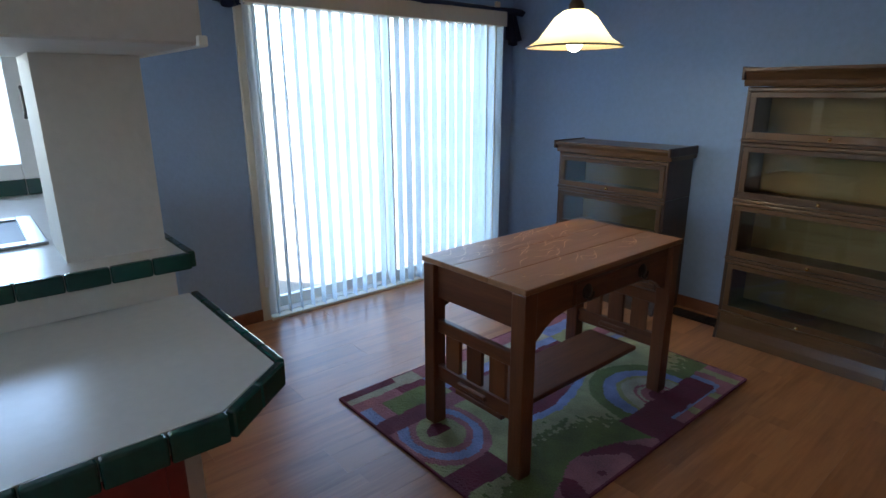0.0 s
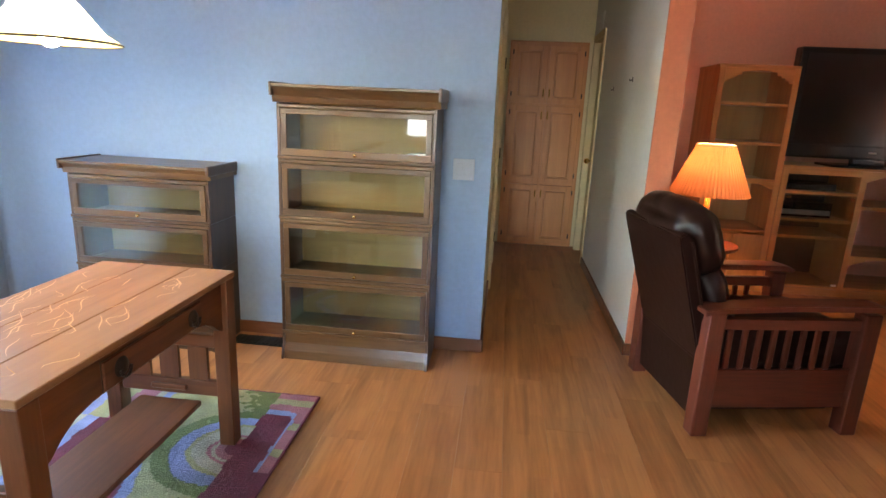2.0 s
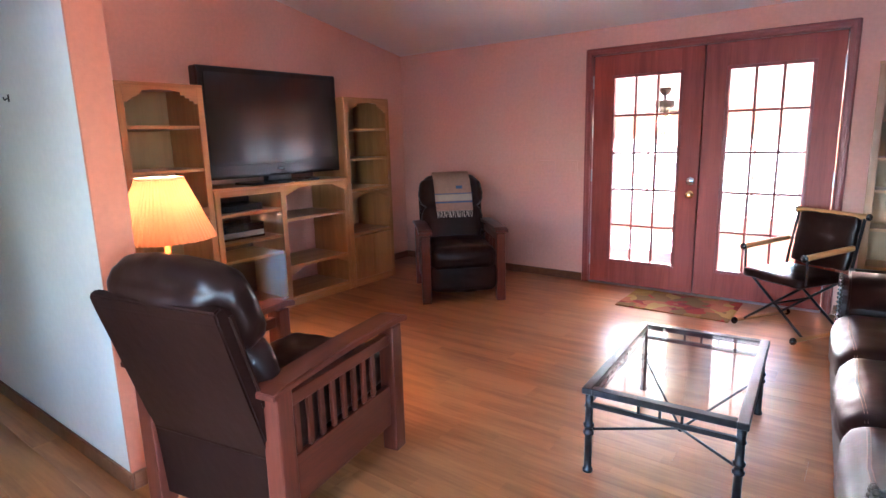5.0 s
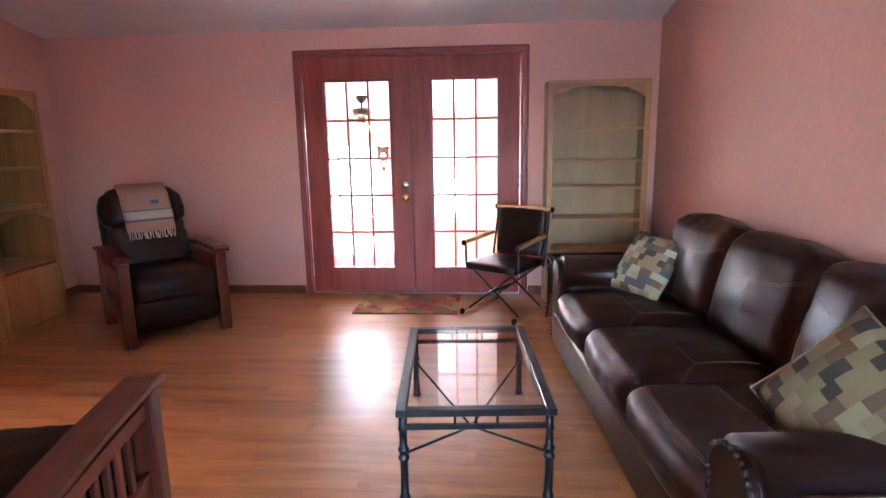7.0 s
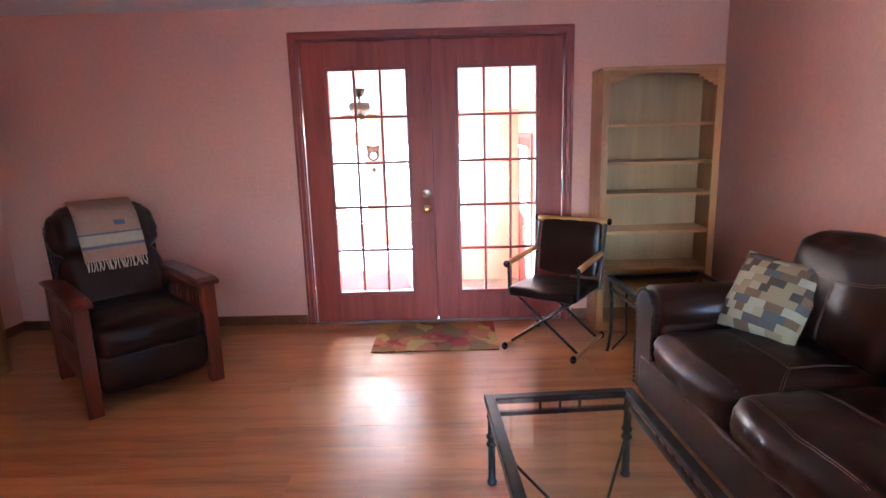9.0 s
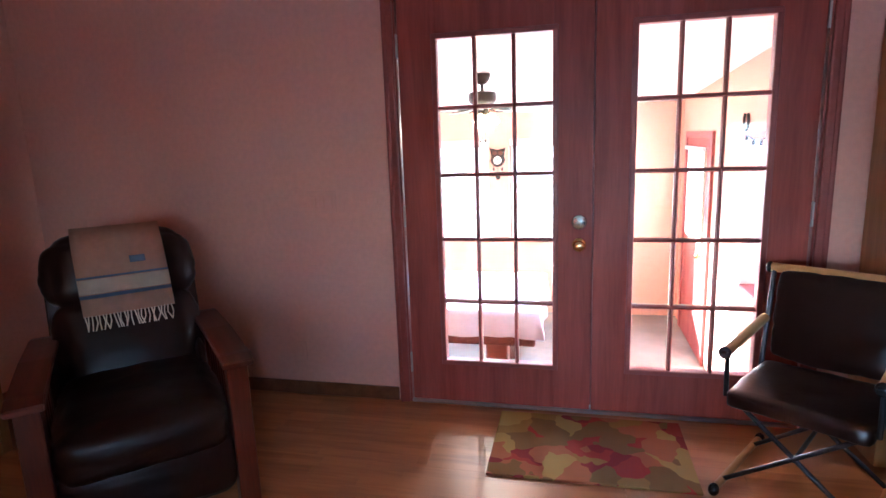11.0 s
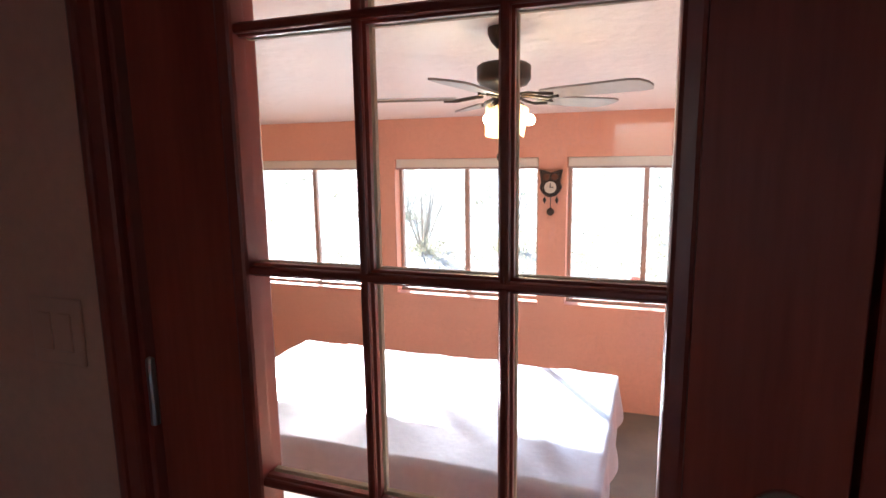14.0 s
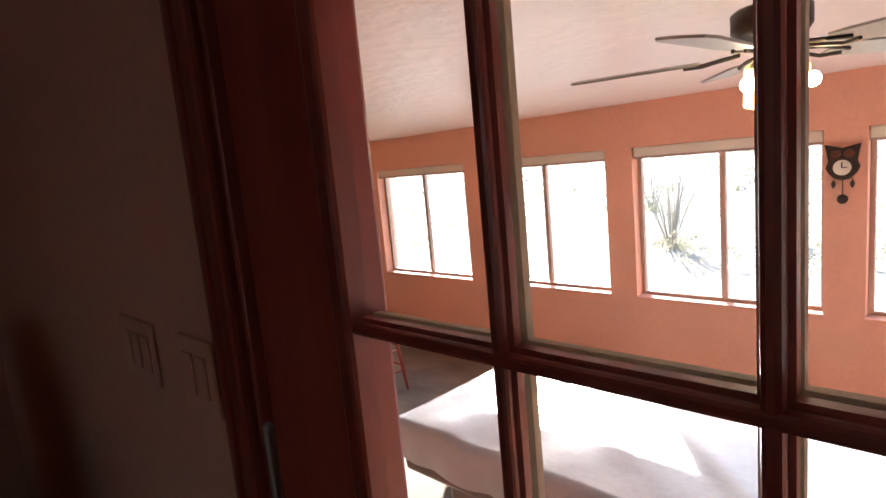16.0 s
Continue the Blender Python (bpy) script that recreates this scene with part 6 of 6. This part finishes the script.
part("lite_rail", box(dx0 + 0.1, SR + 0.03, 1.19, dx1 - 0.1, SR + 0.06, 1.225, 0.004, 1), WHITE_PAINT, leaf)
for k in range(3):
    part("lite_bar", box(dx0 + 0.19 + 0.13 * (k + 1) - 0.006, SR + 0.016, 0.38, dx0 + 0.19 + 0.13 * (k + 1) + 0.006, SR + 0.026, 1.15), VALANCE, leaf)
bm = rod(bmesh.new(), (dx0 + 0.07, SR + 0.014, 0.25), (dx0 + 0.07, SR + 0.06, 0.25), 0.01)
ball(bm, (dx0 + 0.07, SR + 0.065, 0.25), 0.028)
part("knob", bm, BRASS, leaf, smooth=True)
# deep side window
w = thing("window_8", "white sliding window set deep in the sunroom side wall", "window", kind="structure")
bm = bmesh.new()
for q in ((0.42, SR - 0.26, 0.28, 0.46, SR - 0.2, 1.36), (1.54, SR - 0.26, 0.28, 1.58, SR - 0.2, 1.36), (0.46, SR - 0.26, 0.28, 1.54, SR - 0.2, 0.32), (0.46, SR - 0.26, 1.32, 1.54, SR - 0.2, 1.36), (0.98, SR - 0.25, 0.32, 1.02, SR - 0.2, 1.32)):
    block(bm, *q, 0.003, 1)
part("window_frame", bm, VINYL, w)
part("pane", box(0.46, SR - 0.235, 0.32, 1.54, SR - 0.23, 1.32), PANE, w).visible_shadow = False
part("sill", box(0.422, SR - 0.2, 0.262, 1.578, SR + 0.01, 0.284, 0.004, 1), TRIM_RED, w)
# horseshoe and a string of bulbs
shoe = thing("horseshoe", "old iron horseshoe hung on the peach wall", "horseshoe", pose(1.63, SR + 0.012, 1.43))
part("body", run(bmesh.new(), [(0.055 * math.cos(a) * (1.0 if abs(math.sin(a)) > 0.2 else 0.95), 0, -0.065 * math.sin(a)) for a in [math.pi * (-0.25 + 1.5 * k / 12) for k in range(13)]], 0.010, 8), BRONZE, shoe)
string = thing("string_lights", "string of small clear bulbs across the deep window", "string lights", pose(0, 0, 0))
pts = [(1.56 - 0.08 * k, SR + 0.02, 1.335 - 0.035 * math.sin(math.pi * ((k % 6) / 6))) for k in range(13)]
part("cord", run(bmesh.new(), pts, 0.007, 6), BLACK_PLASTIC, string)
for p in pts[::2]:
    bm = rod(bmesh.new(), p, (p[0], p[1], p[2] - 0.035), 0.011)
    part("bulb_socket", bm, BLACK_PLASTIC, string)
    part("bulb", ball(bmesh.new(), (p[0], p[1], p[2] - 0.06), 0.02, (1, 1, 1.4)), VINYL, string, smooth=True)

# pool table under a cover
pool = thing("pool_table", "pool table under a draped grey vinyl cover", "pool table", pose(0, 0, 0))
PX0, PX1, PY0, PY1, PZ = 1.48, 2.80, 0.34, 2.55, 0.05
bm = bmesh.new()
nx, ny = 40, 64
rows = []
for i in range(nx + 1):
    row = []
    for j in range(ny + 1):
        u, v = i / nx * 2 - 1, j / ny * 2 - 1
        s, t = u * (1 + 0.32), v * (1 + 0.19)
        du, dv = max(0, abs(s) - 1), max(0, abs(t) - 1)
        x = (PX0 + PX1) / 2 + math.copysign(min(1, abs(s)), s) * (PX1 - PX0) / 2
        y = (PY0 + PY1) / 2 + math.copysign(min(1, abs(t)), t) * (PY1 - PY0) / 2
        drop = max(du * (PX1 - PX0) / 2, dv * (PY1 - PY0) / 2)
        flare = 0.03 * math.sin((x + y) * 11) * min(1, drop * 6)
        x += math.copysign(flare + 0.06 * drop, s) * (du > 0)
        y += math.copysign(flare + 0.06 * drop, t) * (dv > 0)
        z = PZ - drop - 0.012 * (1 - math.exp(-((min(1 - abs(u), 0.4)) * 9))) + 0.005 * noise.noise(Vector((x * 3, y * 3, 0))) + 0.02 * max(0, noise.noise(Vector((x * 1.5 + y, y * 6 - x * 4, 4)))) 
        row.append(bm.verts.new((x, y, z)))
    rows.append(row)
for i in range(nx):
    for j in range(ny):
        bm.faces.new((rows[i][j], rows[i + 1][j], rows[i + 1][j + 1], rows[i][j + 1]))
bmesh.ops.recalc_face_normals(bm, faces=bm.faces)
part("cover", bm, COVER, pool, "draped grey vinyl cover", smooth=True)
part("body", box(PX0 + 0.03, PY0 + 0.03, PZ - 0.30, PX1 - 0.03, PY1 - 0.03, PZ - 0.04, 0.02, 2), CHERRY_X, pool)
for x in (PX0 + 0.22, PX1 - 0.22):
    for y in (PY0 + 0.35, PY1 - 0.35):
        part("leg", box(x - 0.09, y - 0.09, SF, x + 0.09, y + 0.09, PZ - 0.28, 0.015, 2), CHERRY_Z, pool)

# ceiling fan
FZ = sun_ceiling(1.57)
fan = thing("ceiling_fan", "five-blade bronze ceiling fan with lit glass shades, at rest", "ceiling fan", pose(1.57, 0.755, FZ))
part("canopy", lathe(bmesh.new(), [(0.062, 0), (0.062, -0.02), (0.05, -0.05), (0.028, -0.075)], sides=28), BRONZE, fan, smooth=True)
part("downrod", rod(bmesh.new(), (0, 0, -0.05), (0, 0, -0.21), 0.013), BRONZE, fan)
part("motor", lathe(bmesh.new(), [(0.0005, -0.155), (0.03, -0.155), (0.088, -0.16), (0.104, -0.172), (0.104, -0.222), (0.09, -0.243), (0.05, -0.255), (0.045, -0.285), (0.04, -0.325), (0.0005, -0.325)], (0, 0, 0.03), sides=36), BRONZE, fan, smooth=True)
blade_outline = [(0.19, -0.05), (0.24, -0.058), (0.53, -0.07), (0.565, -0.058), (0.58, -0.02), (0.58, 0.02), (0.565, 0.058), (0.53, 0.07), (0.24, 0.058), (0.19, 0.05)]
for k in range(5):
    a = 72 * k - 112
    m = pose(0, 0, -0.262, 0, 0, a) @ pose(0, 0, 0, -9, 0, 0)
    blade = part("blade", prism(bmesh.new(), blade_outline, m, 0.007), BLADE, fan, "grey wood-grain blade")
    bm = bmesh.new()
    for s in (-1, 1):
        run(bm, [m @ Vector(p) for p in ((0.08, s * 0.008, 0.01), (0.13, s * 0.03, 0.004), (0.18, s * 0.035, -0.004), (0.23, s * 0.015, -0.004))], 0.006, 6)
    part("blade_iron", bm, BRONZE, blade)
for k in range(3):
    a = radians(120 * k + 40)
    c, s = math.cos(a), math.sin(a)
    arm = part("light_arm", run(bmesh.new(), [(0.03 * c, 0.03 * s, -0.28), (0.06 * c, 0.06 * s, -0.285), (0.075 * c, 0.075 * s, -0.295)], 0.011, 8), BRONZE, fan)
    bm = lathe(bmesh.new(), [(0.024, 0), (0.032, -0.015), (0.044, -0.055), (0.056, -0.095), (0.06, -0.105)], sides=24)
    bmesh.ops.transform(bm, matrix=pose(0.075 * c, 0.075 * s, -0.29) @ Matrix.Rotation(radians(28), 4, Vector((-s, c, 0))) , verts=bm.verts)
    part("glass_shade", bm, ALABASTER, arm, "lit frosted glass shade", smooth=True)
    part("bulb", ball(bmesh.new(), (0.10 * c, 0.10 * s, -0.345), 0.022), BULB, arm, smooth=True).visible_shadow = False
for dy in (-0.02, 0.025):
    bm = rod(bmesh.new(), (dy, dy, -0.31), (dy, dy, -0.47), 0.0018, sides=6)
    ball(bm, (dy, dy, -0.485), 0.009, (1, 1, 1.8))
    part("pull_chain", bm, BRONZE, fan)

# owl-shaped pendulum clock
clock = thing("wall_clock", "carved owl-shaped pendulum wall clock", "clock", pose(SB - 0.01, 0.965, 1.09))
m = Matrix(((0, 0, -1, 0), (-1, 0, 0, 0), (0, 1, 0, 0), (0, 0, 0, 1)))
outline = [(0.0, 0.14), (-0.05, 0.155), (-0.095, 0.165), (-0.085, 0.12), (-0.075, 0.06), (-0.09, 0.02), (-0.07, -0.02), (-0.04, -0.05), (0, -0.06), (0.04, -0.05), (0.07, -0.02), (0.09, 0.02), (0.075, 0.06), (0.085, 0.12), (0.095, 0.165), (0.05, 0.155)]
part("case", prism(bmesh.new(), outline, m, 0.03), BRONZE, clock)
for s in (-1, 1):
    part("eye_ring", rod(bmesh.new(), (-0.028, s * 0.035, 0.105), (-0.042, s * 0.035, 0.105), 0.026, sides=18), OAK_Z, clock)
part("dial", rod(bmesh.new(), (-0.03, 0, 0.02), (-0.042, 0, 0.02), 0.048, sides=28), VALANCE, clock, "cream dial")
bm = box(-0.046, -0.003, 0.02, -0.043, 0.003, 0.055)
block(bm, -0.046, -0.028, 0.018, -0.043, 0.0, 0.023)
part("clock_hands_pair", bm, BLACK_PLASTIC, clock)
bm = rod(bmesh.new(), (-0.012, 0, -0.05), (-0.012, 0, -0.17), 0.003)
rod(bm, (-0.006, 0, -0.18), (-0.018, 0, -0.18), 0.03, sides=18)
part("pendulum", bm, BRONZE, clock)
for s in (-1, 1):
    part("leaf_weight", prism(bmesh.new(), [(0, 0.03), (-0.014, 0.0), (0, -0.03), (0.014, 0.0)], m @ Matrix.Translation((s * 0.05, -0.085, 0)), 0.012), BRONZE, clock)
# red stool past the pool table
stool = thing("bar_stool", "brick-red painted wooden stool beyond the pool table", "stool", pose(2.92, 4.45, SF))
part("seat", lathe(bmesh.new(), [(0.0005, 0.66), (0.15, 0.66), (0.17, 0.645), (0.165, 0.625), (0.0005, 0.62)], sides=28), TRIM_RED, stool, smooth=True)
for sx in (-1, 1):
    for sy in (-1, 1):
        part("leg", rod(bmesh.new(), (sx * 0.17, sy * 0.17, 0), (sx * 0.11, sy * 0.11, 0.63), 0.015, 0.018, 10), TRIM_RED, stool)
for z in (0.22, 0.42):
    r = 0.17 - 0.06 * z / 0.63
    for a, b in (((-r, -r, z), (r, -r, z)), ((-r, r, z), (r, r, z)), ((-r, -r, z + 0.05), (-r, r, z + 0.05)), ((r, -r, z + 0.05), (r, r, z + 0.05))):
        part("rung", rod(bmesh.new(), a, b, 0.010, sides=8), TRIM_RED, stool)
# low baseboard heater at the far end
heater = thing("baseboard_heater", "long off-white baseboard heater at the sunroom end wall", "heater", pose(0, 0, 0))
part("body", box(1.2, SL - 0.09, SF + 0.04, 3.9, SL, SF + 0.26, 0.01, 2), WHITE_PAINT, heater)
part("grille", box(1.25, SL - 0.095, SF + 0.10, 3.85, SL - 0.088, SF + 0.13), SHADOW_VENT, heater)


# ---- garden outside the sunroom ----
def ocotillo(at, canes, height, label):
    plant = thing("ocotillo", label, "ocotillo", at, "ocotillos")
    bm = bmesh.new()
    for k in range(canes):
        a, spread = random.uniform(0, 2 * math.pi), random.uniform(0.15, 0.85)
        h = height * random.uniform(0.7, 1.0)
        pts = [Vector((0.05 * math.cos(a), 0.05 * math.sin(a), 0))]
        for q in range(1, 7):
            u = q / 6
            r = 0.05 + spread * h * u ** 1.2 * 0.55
            pts.append(Vector((r * math.cos(a + 0.25 * u * math.sin(k)), r * math.sin(a + 0.25 * u * math.sin(k)), h * u)))
        for q in range(6):
            rod(bm, pts[q], pts[q + 1], 0.012 * (1 - q / 8), 0.012 * (1 - (q + 1) / 8), 5)
    part("canes", bm, OCOTILLO, plant)
    bm = bmesh.new()
    for k in range(90):
        a, r = random.uniform(0, 2 * math.pi), random.uniform(0.05, 0.7)
        p = Vector((r * math.cos(a), r * math.sin(a), 0))
        tip = p + Vector((random.uniform(-0.12, 0.12), random.uniform(-0.12, 0.12), random.uniform(0.15, 0.4)))
        side = Vector((-math.sin(a), math.cos(a), 0)) * 0.03
        bm.faces.new([bm.verts.new(q) for q in (p - side, p + side, tip)])
    part("low_leaves", bm, SCRUB, plant)
    return plant


def ground_z(x, y):
    return -0.72 + max(0, x - 9) * 0.10 * min(1, max(0, x - 9) / 25) * 0.75


for x, y, c, h in ((8.8, -0.4, 30, 3.4), (11.0, 4.94, 36, 2.1), (11.7, 3.1, 24, 2.2), (16.0, 7.5, 22, 1.8)):
    ocotillo(pose(x, y, ground_z(x, y) - 0.05), c, h, "tall ocotillo with bare thorny canes in the desert yard")
pot = thing("flower_pot", "terracotta pot on the gravel", "flower pot", pose(8.4, 0.33, -0.70))
part("body", lathe(bmesh.new(), [(0.07, 0), (0.1, 0.16), (0.115, 0.16), (0.115, 0.19), (0.1, 0.19), (0.09, 0.16)], sides=24), TERRACOTTA, pot)

bm = bmesh.new()
for k in range(1500):
    r = random.uniform(0.04, 1) ** 1.5
    x, y = 8 + 75 * r, random.uniform(-1, 1) * (12 + 60 * r) + 8
    base = ground_z(x, y)
    size = random.uniform(0.2, 0.7)
    for q in range(100):
        a, b = random.uniform(0, 6.283), random.uniform(0.1, 1.3)
        p = Vector((x + size * 0.8 * math.cos(a) * math.cos(b), y + size * 0.8 * math.sin(a) * math.cos(b), base + size * math.sin(b)))
        s = 0.026 + 0.001 * x
        bm.faces.new([bm.verts.new(p + Vector((random.uniform(-s, s), random.uniform(-s, s), random.uniform(-s, s)))) for _ in range(3)])
tagged(part("desert_scrub", bm, SCRUB), "low grey-green desert shrubs across the hillside", "shrubs", kind="stuff")


# ---- floor planks, shared mesh ----
PW, PL = 0.192, 1.29
plank = None
row = 0
x = WEST - 0.14
while x < 0.13:
    w = min(PW, 0.14 - x)
    y = -2.9 - (row * 0.47) % PL
    while y < 3.9:
        if y + PL > -2.95:
            m = pose(x, y, -0.012)
            if plank is None:
                plank = part("plank", box(0.0003, 0.0003, 0, PW - 0.0003, PL - 0.0003, 0.012), PLANK, floor, at=m)
            else:
                again(plank, "plank", m, floor)
        y += PL
    x += PW
    row += 1
bm = bmesh.new()
x = WEST - 0.14
while x < -3.8:
    y = -5.5
    while y < -3.0:
        block(bm, x + 0.0006, y, -0.012, x + PW - 0.0006, min(y + PL - 0.001, -2.95), 0.0)
        y += PL
    x += PW
tagged(part("kitchen_planks", bm, PLANK, floor), kind="stuff")

# saltillo tiles, shared mesh
tile = None
T = 0.305
for i in range(13):
    for j in range(23):
        m = pose(0.2 + i * T, SR + j * T, SF - 0.012)
        if tile is None:
            tile = part("tile", box(0.005, 0.005, 0, T - 0.005, T - 0.005, 0.012, 0.004, 1), SALTILLO, sun_floor, at=m)
        else:
            again(tile, "tile", m, sun_floor)
